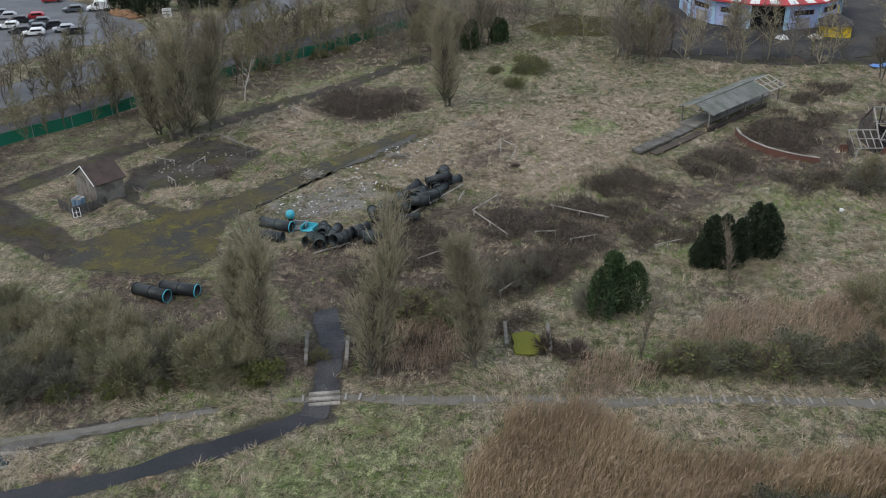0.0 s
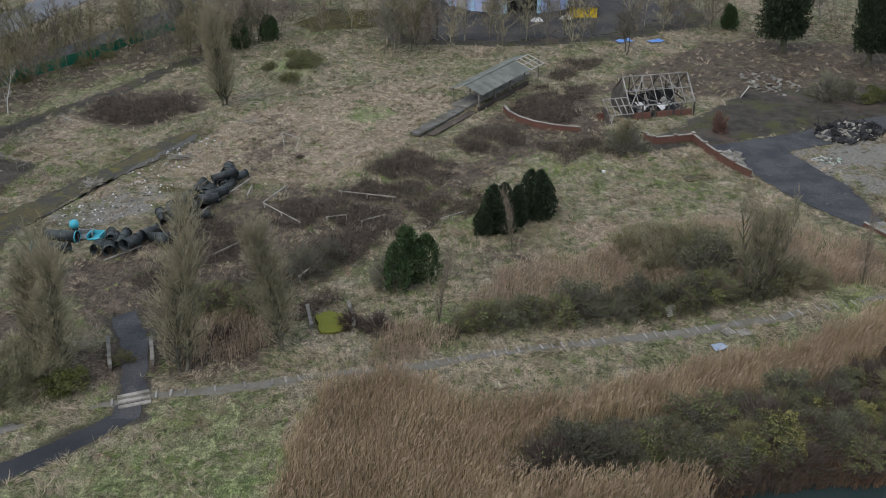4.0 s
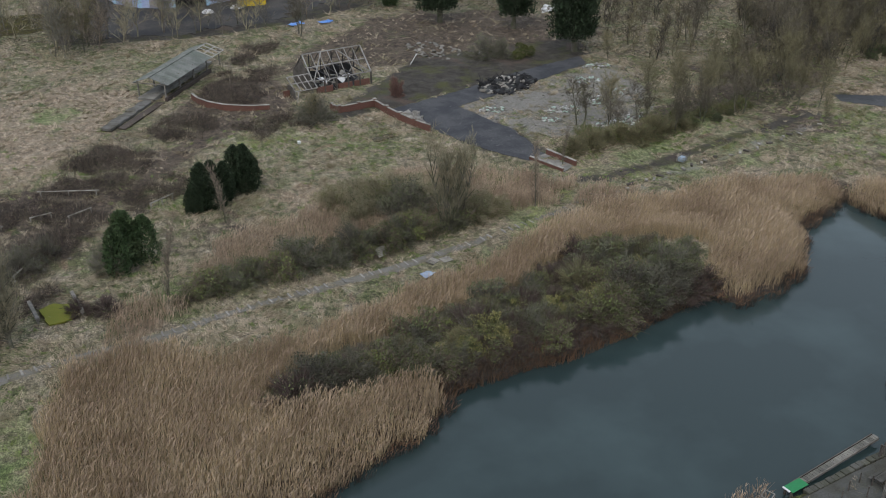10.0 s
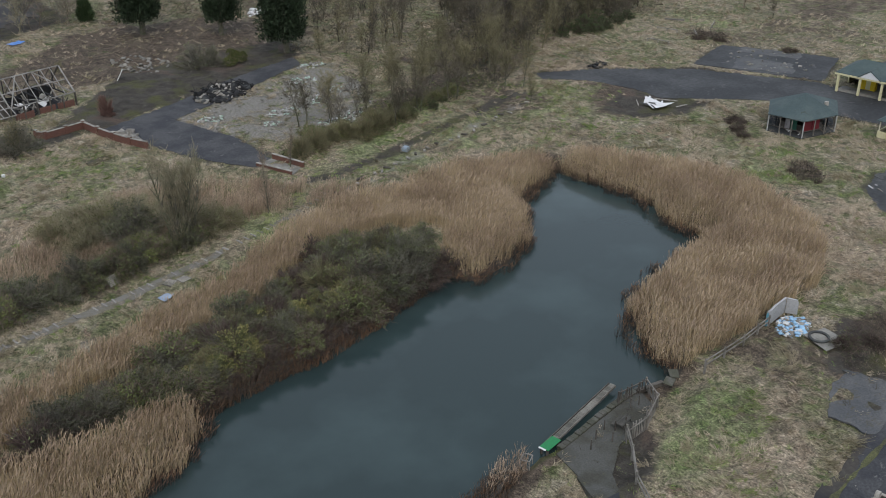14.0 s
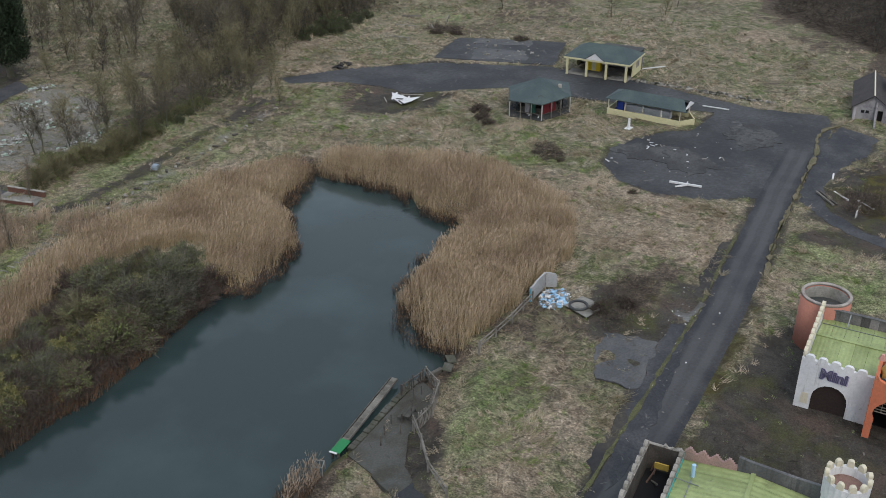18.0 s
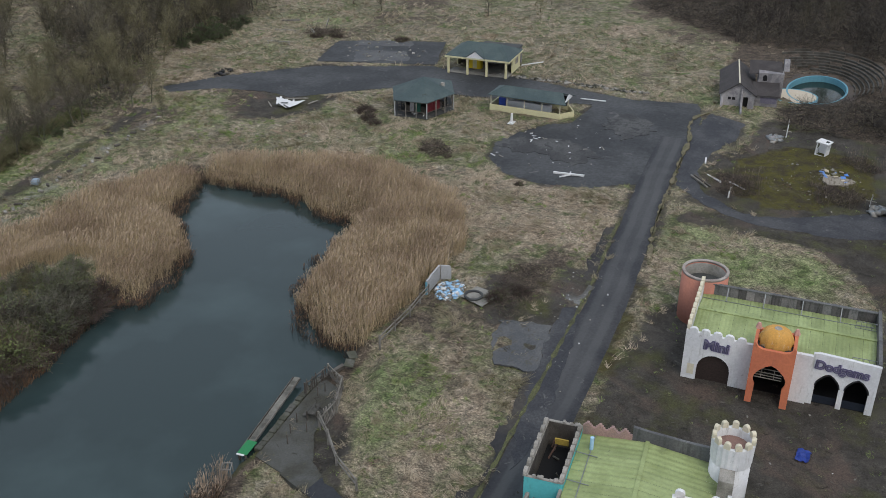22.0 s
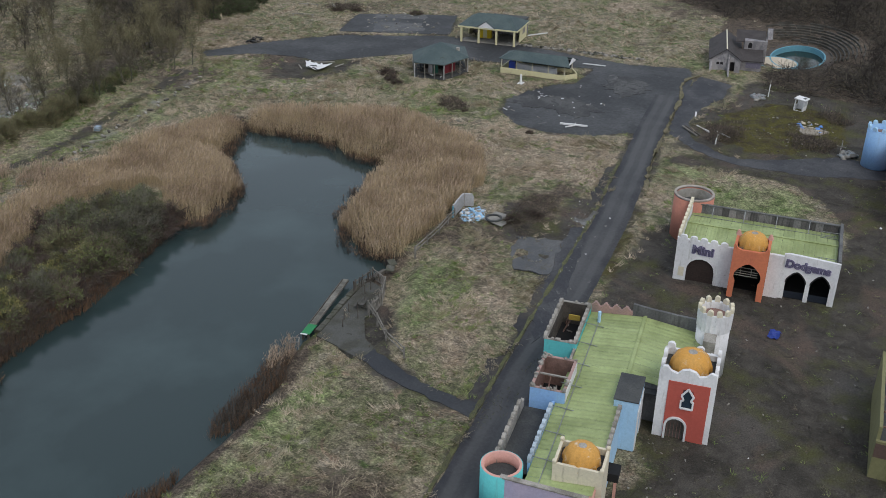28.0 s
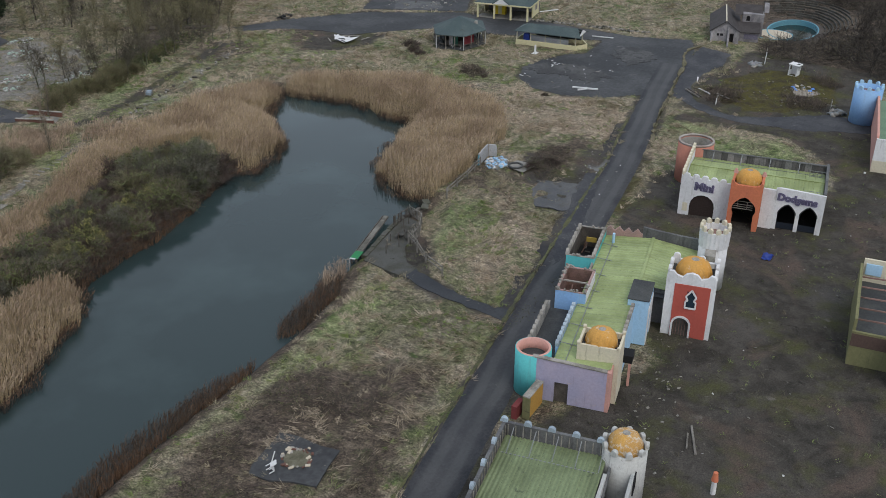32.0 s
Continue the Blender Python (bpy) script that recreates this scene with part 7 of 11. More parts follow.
    half = [(-12.6, 0)] + [p for p in door if p[0] < -11.05] + [(-11.05, 1.83), (-11.05, 3.1), (-11.45, 3.1), (-11.45, 4.2), (-11.05, 4.7), (-11.05, 5.3), (-12.6, 5.3)]
    other = [(-11.05, 5.3), (-11.05, 4.7), (-10.65, 4.2), (-10.65, 3.1), (-11.05, 3.1), (-11.05, 1.83)] + [p for p in door if p[0] > -11.05] + [(-9.52, 0), (-9.52, 5.3)]
    part("red_panel", wall(half, 0, 0.06, pose(13.3, 0, 0) @ F), M_RED, rt)
    part("red_panel", wall(other, 0, 0.06, pose(13.3, 0, 0) @ F), M_RED, rt)
    part("window_pane", boxes((13.24, 13.29, -11.45, -10.65, 3.1, 4.7)), mat("dark_blue_glass", (0.02, 0.035, 0.05), 0.25), rt)
    wf = bmesh.new()
    o = [(-11.5, 3.05), (-11.5, 3.7), (-11.32, 3.8), (-11.5, 4.2), (-11.05, 4.85), (-10.6, 4.2), (-10.78, 3.8), (-10.6, 3.7), (-10.6, 3.05), (-11.5, 3.05)]
    for p, q in zip(o, o[1:]):
        bar(wf, (13.2, p[0], p[1]), (13.2, q[0], q[1]), 0.13)
    part("window_frame", wf, M_WHITE, rt, "white keyhole window surround")
    ar = bmesh.new()
    o = arch(-11.22, -9.65, 2.06, n=12)
    for p, q in zip(o, o[1:]):
        bar(ar, (13.2, p[0], p[1]), (13.2, q[0], q[1]), 0.16)
    part("arch_surround", ar, M_WHITE, rt)
    gate = boxes((13.45, 13.5, -11.15, -9.72, 0.05, 1.95))
    part("gate", gate, M_DARKWOOD, rt, "dark barred gate in the archway")
    gb = bmesh.new()
    for k in range(6):
        bar(gb, (13.38, -11.08 + 0.25 * k, 0.05), (13.38, -11.08 + 0.25 * k, 1.6), 0.045)
    part("gate_bars", gb, M_RUSTIN, rt)
    part("tower_side", boxes((13.6, 16.9, -13.0, -12.72, 0, 6.0)), M_WHITE, rt)
    part("tower_side", boxes((13.6, 16.9, -9.03, -8.75, 0, 6.0)), M_WHITE, rt)
    part("tower_back", boxes((16.62, 16.9, -12.72, -9.03, 0, 6.0)), M_WHITE, rt)
    part("tower_deck", boxes((13.6, 16.62, -12.72, -9.03, 5.4, 5.5)), M_DARKROOF, rt)
    merlons(rt, [(14.4, -12.86, 6.0, 0), (15.6, -12.86, 6.0, 0), (16.7, -12.86, 6.0, 0), (16.75, -11.4, 6.0, 90), (16.75, -9.2, 6.0, 90), (14.2, -8.9, 6.0, 0), (15.6, -8.9, 6.0, 0)], M_WHITE, 0.32, 0.55)
    dome("dome", t, 15.1, -10.9, 5.5, 1.62, 1.5)
    return t


castle()
wallthing = thing("garden_wall", "ochre and olive painted low wall with rough concrete top", "wall", frame_of(26.4, 12.75, -2))
part("ochre_face", boxes((1.2, 3.6, -0.25, -0.05, 0, 2.0)), M_OCHRE, wallthing)
part("olive_end", boxes((1.0, 1.2, -0.3, 0.3, 0, 2.0)), M_OLIVE, wallthing)
part("core", boxes((1.2, 3.6, -0.05, 0.3, 0, 2.0)), M_STONE, wallthing)
part("top", boxes((1.0, 3.6, -0.3, 0.34, 2.0, 2.12), bevel=0.03), M_STONE, wallthing)
part("maroon_block", boxes((0.5, 1.8, 0.55, 1.0, 0, 1.2)), M_MAROON, wallthing)


def hall():
    t = thing("ribbed_roof_hall", "ride hall with green ribbed roof behind tall grey parapets", "building", frame_of(20.6, 11.6, 8.5))
    L, W = 17.0, 7.6
    part("end_wall", boxes((-0.25, 0, -W, 0, 0, 4.95)), M_GREYPARAPET, t, "streaked grey parapet wall")
    part("road_wall", boxes((-L, -0.25, -0.25, 0, 0, 4.95)), M_GREYPARAPET, t, "streaked grey parapet wall")
    merlons(t, [(-0.12, -0.1 - 1.72 * k, 4.95, 90) for k in range(5)] + [(-2.6 - 2.4 * k, -0.12, 4.95, 0) for k in range(6)], M_CAPBLUE, 0.27, 0.36, "merlon", "grimy pale rounded merlon")
    post = bmesh.new()
    for k in range(13):
        bar(post, (-0.3, -0.45 - 0.55 * k, 3.9), (-0.3, -0.45 - 0.55 * k, 4.85), 0.07)
    for k in range(28):
        bar(post, (-0.5 - 0.6 * k, -0.3, 3.6), (-0.5 - 0.6 * k, -0.3, 4.85), 0.06)
    part("stud", post, M_STONE, t, "pale vertical studs")
    stay = bmesh.new()
    for k in range(5):
        bar(stay, (-0.35, -0.9 - 1.6 * k, 4.8), (-2.2, -0.9 - 1.6 * k, 4.0), 0.05)
    bar(stay, (-2.3, -0.4, 3.98), (-2.3, -7.2, 3.98), 0.06)
    part("roof_stay", stay, M_METAL, t)
    n = 12
    me = None
    for k in range(n):
        w = (W - 0.35) / n
        if me is None:
            ob = part("roof_sheet", corrugated(L - 0.4, w - 0.01, 0.2, 0.06), M_ROOFDULL, t, "pale green ribbed metal sheet")
            me = ob.data
        else:
            ob = new("roof_sheet", me)
            ob.parent = t
        ob.matrix_basis = Matrix.Translation((-0.3, -0.3 - (k + 1) * w + w, 3.9)) @ pose(0, 0, 0, 0, 0, 90) @ pose(0, 0, 0, 1.5, 0, 0) @ Matrix.Diagonal((-1, 1, 1, 1))
    part("side_wall", boxes((-L, -2.0, -W - 0.25, -W, 0, 3.9)), M_DIRTYWHITE, t)
    # domed corner tower
    tw = part("corner_tower", ring_wall(1.38, 1.55, 0, 4.9, 28, 0.2, -8.6), M_DIRTYWHITE, t, "round white corner tower with an ochre dome")
    part("tower_deck", tube(bmesh.new(), 0.2, -8.6, 4.4, 4.5, 1.40), M_DARKROOF, tw)
    merlons(tw, [(0.2 + 1.45 * math.cos(a), -8.6 + 1.45 * math.sin(a), 4.9, math.degrees(a) + 90) for a in [2 * math.pi * k / 9 for k in range(9)]], M_DIRTYWHITE, 0.22, 0.45)
    dome("dome", t, 0.2, -8.6, 4.5, 1.3, 1.45, "flaking ochre dome with pale patches", 9, mat("flaking_ochre_paint", (0.42, 0.24, 0.075), 0.8, scale=2.0, vary=0.3, other=(0.50, 0.28, 0.07), spot=((0.50, 0.45, 0.37), 0.75)))
    part("front_fin", boxes((-4.0, -0.9, -9.6, -9.35, 0, 3.7)), M_DIRTYWHITE, t)
    part("low_parapet", wall([(-4.2, 3.2), (-1.0, 3.9), (-0.6, 4.6), (-0.4, 4.6), (-0.8, 3.7), (-4.2, 2.9)], -8.0, -7.8), M_GREYPARAPET, t)
    bars_bm = bmesh.new()
    for p, q in (((-1.6, -9.7, 3.0), (-1.6, -9.7, 4.3)), ((-1.6, -9.7, 4.3), (-2.3, -9.7, 4.2)), ((-2.3, -9.7, 4.2), (-2.5, -9.7, 3.0)), ((-2.5, -9.7, 3.0), (-1.6, -9.7, 3.0))):
        bar(bars_bm, p, q, 0.09)
    part("iron_scroll", bars_bm, M_BLACK, t)


hall()


def east_buildings():
    t = thing("pink_castle_ride", "salmon-pink castle ride with a pale blue turret", "building", frame_of(93.7, -4.6, 6.4))
    part("front_wall", boxes((0, 17.5, -0.25, 0, 0, 4.3)), M_PINK, t, "salmon-pink wall")
    merlons(t, [(0.6 + 0.9 * k, -0.12, 4.3, 0) for k in range(18)], M_PINK, 0.34, 0.45)
    part("end_wall", boxes((-0.25, 0, -8.0, 0, 0, 4.3)), M_WHITE, t, "white end wall with a faded green mural")
    mural = bmesh.new()
    for k in range(6):
        bar(mural, (-0.27, -2.2, 3.2), (-0.27, -2.2 + 1.0 * math.cos(0.5 * k + 0.2), 3.2 + 0.55 * math.sin(0.5 * k + 0.2) + 0.25), 0.12)
    bar(mural, (-0.27, -2.2, 3.2), (-0.27, -1.9, 1.6), 0.1)
    part("mural", mural, mat("mural_green", (0.05, 0.22, 0.15), 0.8), t, "green painted plant shape")
    part("base_band", boxes((-0.28, -0.25, -8.0, 0, 0, 1.5)), M_CREAM, t)
    sheet_roof(t, 0, 17.4, -7.9, 3.4, -0.3, 3.7, 1.2, mat("dull_green_roof", (0.12, 0.20, 0.13), 0.6, vary=0.2, obj=0.1), 0.3, "dull green roofing sheet")
    tw = part("turret", ring_wall(1.65, 1.9, 0, 5.0, 24, 18.6, 1.2), M_BLUE, t, "pale blue turret with rounded merlons")
    part("turret_floor", tube(bmesh.new(), 18.6, 1.2, 4.2, 4.3, 1.7), M_RUSTIN, tw)
    merlons(tw, [(18.6 + 1.78 * math.cos(a), 1.2 + 1.78 * math.sin(a), 5.0, math.degrees(a) + 90) for a in [2 * math.pi * k / 10 for k in range(10)]], M_SKYBLUE, 0.28, 0.5)
    o = thing("olive_ride_hall", "derelict olive-painted ride hall with broken roof", "building", frame_of(47.6, -8.3, 5))
    part("side_wall", boxes((0.25, 11, -0.25, 0, 0, 4.4)), M_OLIVE, o)
    part("front_wall", boxes((0, 0.25, -7, 0, 0, 3.3)), M_OLIVE, o, "olive front wall with a brown band")
    part("band", boxes((-0.03, 0, -7, -0.02, 1.9, 3.1)), mat("brown_band", (0.085, 0.055, 0.045), 0.85, vary=0.2), o)
    part("back_wall", boxes((10.75, 11, -7, -0.25, 0, 5.0)), M_CREAM, o)
    part("rear_window", boxes((10.6, 10.72, -1.9, -0.5, 3.5, 4.6)), M_SKYBLUE, o)
    part("inner_floor", boxes((0.25, 10.75, -7, -0.25, 2.6, 2.7)), M_DARKROOF, o)
    ru = bmesh.new()
    for k in range(5):
        bar(ru, (2.0 * k + 0.8, -0.3, 4.1), (2.0 * k + 0.8, -6.9, 4.3), 0.12)
    part("rafter", ru, M_RUSTIN, o)
    part("pillar", boxes((-2.2, -0.3, -4.2, -3.4, 0, 4.6)), M_WHITE, o, "white buttress pillar")


east_buildings()


# ---- kiosks by the plaza ----
M_TEAL = mat("dark_teal_felt_roof", (0.046, 0.066, 0.068), 0.75, scale=1.0, vary=0.3, other=(0.062, 0.084, 0.082), spot=((0.04, 0.045, 0.04), 0.4), obj=0.06)
M_YELLOW = mat("pale_yellow_paint", (0.53, 0.49, 0.30), 0.8, scale=1, vary=0.15, spot=((0.3, 0.27, 0.15), 0.25))
M_BRIGHTYELLOW = mat("bright_yellow_paint", (0.62, 0.44, 0.02), 0.7, scale=1, vary=0.12)
M_DARKRED = mat("dark_red_panel", (0.15, 0.020, 0.026), 0.8, vary=0.2)
M_DARKGREEN = mat("dark_green_panel", (0.018, 0.075, 0.052), 0.8, vary=0.2)
M_BRICK = mat("red_brick", (0.130, 0.062, 0.047), 0.9, scale=2.5, vary=0.4, other=(0.115, 0.058, 0.045), spot=((0.085, 0.075, 0.055), 0.45))
M_SLATE = mat("brown_slate_roof", (0.052, 0.045, 0.044), 0.85, scale=2.0, vary=0.3, other=(0.040, 0.035, 0.034), obj=0.1)
M_PALESTONE = mat("graffitied_pale_render", (0.31, 0.295, 0.295), 0.9, scale=2.2, vary=0.4, other=(0.21, 0.20, 0.21), spot=((0.10, 0.095, 0.12), 0.55))
M_POOLBLUE = mat("pool_blue_paint", (0.11, 0.27, 0.34), 0.8, vary=0.25, spot=((0.22, 0.28, 0.28), 0.4))
M_SAND = mat("flaking_beige_concrete", (0.46, 0.40, 0.31), 0.9, scale=1.5, vary=0.2, spot=((0.6, 0.58, 0.54), 0.4))
M_ASBESTOS = mat("grey_fibre_cement_sheet", (0.150, 0.155, 0.142), 0.85, scale=1.2, vary=0.3, other=(0.105, 0.115, 0.10), spot=((0.07, 0.078, 0.058), 0.45), obj=0.15)
M_RUBBER = mat("black_moulded_plastic", (0.022, 0.025, 0.027), 0.45, scale=1.5, vary=0.4, other=(0.045, 0.055, 0.055))
M_AQUA = mat("aqua_plastic", (0.06, 0.36, 0.45), 0.5, vary=0.2)
M_WHITEBOARD = mat("dirty_white_board", (0.60, 0.60, 0.60), 0.8, vary=0.15, spot=((0.35, 0.34, 0.32), 0.3))
M_TARPBLUE = mat("blue_tarpaulin", (0.09, 0.22, 0.55), 0.6, vary=0.2, other=(0.16, 0.28, 0.55))
M_CHAR = mat("charred_timber", (0.015, 0.015, 0.016), 0.8, vary=0.5, island=0.5)
M_FENCEGREEN = mat("green_mesh_sheeting", (0.012, 0.13, 0.075), 0.8, scale=1, vary=0.25, obj=0.12)


def tri_roof(rows, material, parent, name="roof", label="", thick=0.1):
    """Sloping roof faces with thickness, each given by its corners."""
    for corners in rows:
        bm = bmesh.new()
        f = bm.faces.new([bm.verts.new(c) for c in corners])
        f.normal_update()
        if f.normal.z < 0:
            f.normal_flip()
        r = bmesh.ops.extrude_face_region(bm, geom=[f])
        bmesh.ops.translate(bm, verts=[g for g in r["geom"] if isinstance(g, bmesh.types.BMVert)], vec=(0, 0, -thick))
        bmesh.ops.recalc_face_normals(bm, faces=bm.faces)
        part(name, bm, material, parent, label)


def hexagon_pavilion():
    t = thing("hexagonal_pavilion", "six-sided shelter with a dark teal felt roof and red panels", "pavilion", pose(120.5, 66.7, 0))
    ring = [Vector((x, y, 2.55)) for x, y in ((-6.0, 1.5), (-5.0, -3.4), (0.8, -4.8), (6.0, -1.5), (5.0, 3.4), (-0.8, 4.8))]
    tri_roof([[tuple(ring[k]), tuple(ring[(k + 1) % 6]), (0, 0, 4.6)] for k in range(6)], M_TEAL, t, "roof_panel", "dark teal felt roof panel")
    part("slab", plate([(v.x * 0.97, v.y * 0.97) for v in ring], 0, 0.12), M_DARKROOF, t)
    for k in range(6):
        a, b = ring[k] * 0.97, ring[(k + 1) % 6] * 0.97
        for f in (0.0, 0.34, 0.67):
            p = a.lerp(b, f)
            part("post", boxes((p.x - 0.06, p.x + 0.06, p.y - 0.06, p.y + 0.06, 0.1, 2.5)), M_DIRTYWHITE if f == 0 else M_GREYWOOD, t, "weathered pale timber post")
        part("fascia", bars(0.14, ((a.x, a.y, 2.46), (b.x, b.y, 2.46))), M_STONE if k < 2 else M_DARKROOF, t)
        part("top_rail", bars(0.07, ((a.x, a.y, 1.0), (b.x, b.y, 1.0))), M_DARKWOOD, t)
    for k, f0, f1, m_ in ((0, 0.34, 0.52, M_PALESTONE), (0, 0.55, 0.78, M_DARKGREEN), (1, 0.05, 0.36, M_DARKRED), (1, 0.38, 0.66, M_DARKRED), (2, 0.0, 0.9, M_BLACK), (3, 0.0, 1.0, M_BLACK), (4, 0.0, 1.0, M_BLACK), (5, 0.2, 1.0, M_BLACK)):
        a, b = ring[k] * 0.74, ring[(k + 1) % 6] * 0.74
        p, q = a.lerp(b, f0), a.lerp(b, f1)
        d = q - p
        part("side_panel", boxes((0, d.length, -0.04, 0.04, 0.5, 2.0)), m_, t).matrix_basis = Matrix.Translation((p.x, p.y, 0)) @ Matrix.Rotation(math.atan2(d.y, d.x), 4, "Z")
    part("counter", plate([(v.x * 0.6, v.y * 0.6) for v in ring], 0.12, 1.1), M_DARKWOOD, t, "dark kiosk counter")
    rr_ = random.Random(61)
    for k in range(16):
        x, y = rr_.uniform(-4.2, -2.4), rr_.uniform(-2.6, 1.2)
        part("debris_board", bars(0.1, ((x, y, 0.14), (x + rr_.uniform(-0.9, 0.9), y + rr_.uniform(-0.9, 0.9), rr_.uniform(0.2, 0.9)))), M_WHITEBOARD if k % 3 == 0 else M_GREYWOOD, t)
    part("roof_vent", tube(bmesh.new(), 1.2, -2.6, 3.1, 3.75, 0.30, 0.28, 12), M_STONE, t, "white roof vent")


hexagon_pavilion()


def gable_shelter():
    t = thing("gabled_shelter", "pale yellow shelter with a teal roof and front gablet", "building", frame_of(139.0, 61.6, 98))
    L, W = 10.2, 7.0
    part("slab", boxes((0, L, -W, 0, 0, 0.1)), M_CONCRETE, t)
    hip = [(-0.4, 0.5, 2.9), (L + 0.4, 0.5, 2.9), (L + 0.4, -W - 0.4, 2.9), (-0.4, -W - 0.4, 2.9)]
    r0, r1 = (2.2, -W / 2, 4.5), (L - 2.2, -W / 2, 4.5)
    tri_roof([[hip[0], hip[1], r1, r0], [hip[2], hip[3], r0, r1], [hip[1], hip[2], r1], [hip[3], hip[0], r0]], M_TEAL, t, "roof_slope", "dark teal felt slope")
    gx = 5.4
    tri_roof([[(gx - 1.7, 0.62, 2.95), (gx, 0.62, 4.1), (gx, -2.2, 4.1), (gx - 1.7, -0.4, 2.97)], [(gx + 1.7, 0.62, 2.95), (gx, 0.62, 4.1), (gx, -2.2, 4.1), (gx + 1.7, -0.4, 2.97)]], M_TEAL, t, "gablet_slope")
    part("gablet_front", wall([(gx - 1.5, 2.9), (gx + 1.5, 2.9), (gx, 3.95)], 0.5, 0.56), M_WHITEBOARD, t, "white triangular gablet board")
    part("fascia", boxes((-0.4, L + 0.4, 0.46, 0.52, 2.62, 2.9)), M_YELLOW, t)
    part("fascia", boxes((-0.42, -0.36, -W - 0.4, 0.5, 2.62, 2.9)), M_YELLOW, t)
    for k in range(4):
        x = 0.2 + (L - 0.4) * k / 3
        part("post", boxes((x - 0.17, x + 0.17, 0.1, 0.44, 0, 2.65), bevel=0.02), M_YELLOW, t, "pale yellow square post")
    part("back_wall", boxes((0, L, -W, -W + 0.2, 0.1, 2.7)), M_PALESTONE, t)
    part("end_wall", boxes((-0.05, 0.15, -W, -2.6, 0.1, 2.7)), M_YELLOW, t, "pale yellow end wall")
    part("end_window", boxes((-0.09, -0.05, -5.6, -4.2, 1.2, 2.2)), M_STONE, t)
    part("end_wall", boxes((L - 0.15, L + 0.05, -W, -4.4, 0.1, 2.7)), M_YELLOW, t)
    part("rear_flat_roof", boxes((0.3, L - 3.2, -W - 2.6, -W - 0.45, 2.9, 3.05)), M_DARKROOF, t, "black flat roof of a rear lean-to")
    part("rear_wall", boxes((0.4, L - 3.3, -W - 2.5, -W - 2.3, 0, 2.9)), M_PALESTONE, t)
    cab = thing("yellow_cabinet", "bright yellow cabinet standing inside the shelter", "cabinet", t.matrix_world @ pose(6.6, -3.4, 0.1))
    part("body", boxes((-1.1, 1.1, -0.5, 0.5, 0, 2.2), bevel=0.04), M_BRIGHTYELLOW, cab)
    part("door", boxes((-0.4, 0.3, 0.5, 0.54, 0.1, 1.9)), M_YELLOW, cab)


gable_shelter()


def snack_kiosk():
    t = thing("snack_kiosk", "low cream-walled kiosk with a long teal roof", "kiosk", frame_of(124.9, 46.6, 94))
    L, W = 10.8, 4.0
    plan = [(-1.4, -1.8), (0, 0.2), (L, 0.2), (L, -W), (0, -W)]
    part("slab", plate(plan, 0, 0.08), M_CONCRETE, t)
    for a, b in zip(plan, plan[1:] + plan[:1]):
        bm = bmesh.new()
        bar(bm, (a[0], a[1], 0.48), (b[0], b[1], 0.48), 0.16, 0.16)
        bmesh.ops.scale(bm, vec=(1, 1, 5.6), space=Matrix.Translation((0, 0, -0.48)), verts=bm.verts)
        part("low_wall", bm, M_YELLOW, t, "pale yellow low wall")
    e = [(-0.9, 0.5, 2.45), (L + 0.3, 0.5, 2.45), (L + 0.3, -W - 0.3, 2.45), (-0.9, -W - 0.3, 2.45)]
    r0, r1 = (0.4, -W / 2, 3.35), (L - 1.5, -W / 2, 3.35)
    tri_roof([[e[0], e[1], r1, r0], [e[2], e[3], r0, r1], [e[1], e[2], r1]], M_TEAL, t, "roof_slope", "dark teal felt slope")
    part("gable_board", wall([(-W - 0.1, 2.45), (0.3, 2.45), (-W / 2, 3.3)], 0.45, 0.5, ACROSS), M_WHITEBOARD, t, "white gable board")
    for x in (0.1, 2.8, 5.5, 8.2, 10.7):
        part("post", boxes((x - 0.06, x + 0.06, 0.05, 0.17, 0.9, 2.45)), M_CREAM, t)
        part("post", boxes((x - 0.06, x + 0.06, -W + 0.02, -W + 0.14, 0.9, 2.45)), M_CREAM, t)
    part("counter", boxes((2.2, 9.8, -2.8, -2.0, 0.1, 1.1)), M_WHITEBOARD, t)
    part("fridge", boxes((8.9, 9.9, -1.7, -1.0, 0.1, 1.7)), mat("cobalt_cabinet", (0.03, 0.06, 0.30), 0.6), t, "cobalt blue cabinet")
    part("back_board", boxes((0.3, 8.5, -W + 0.2, -W + 0.26, 0.9, 2.4)), M_BLACK, t)


snack_kiosk()


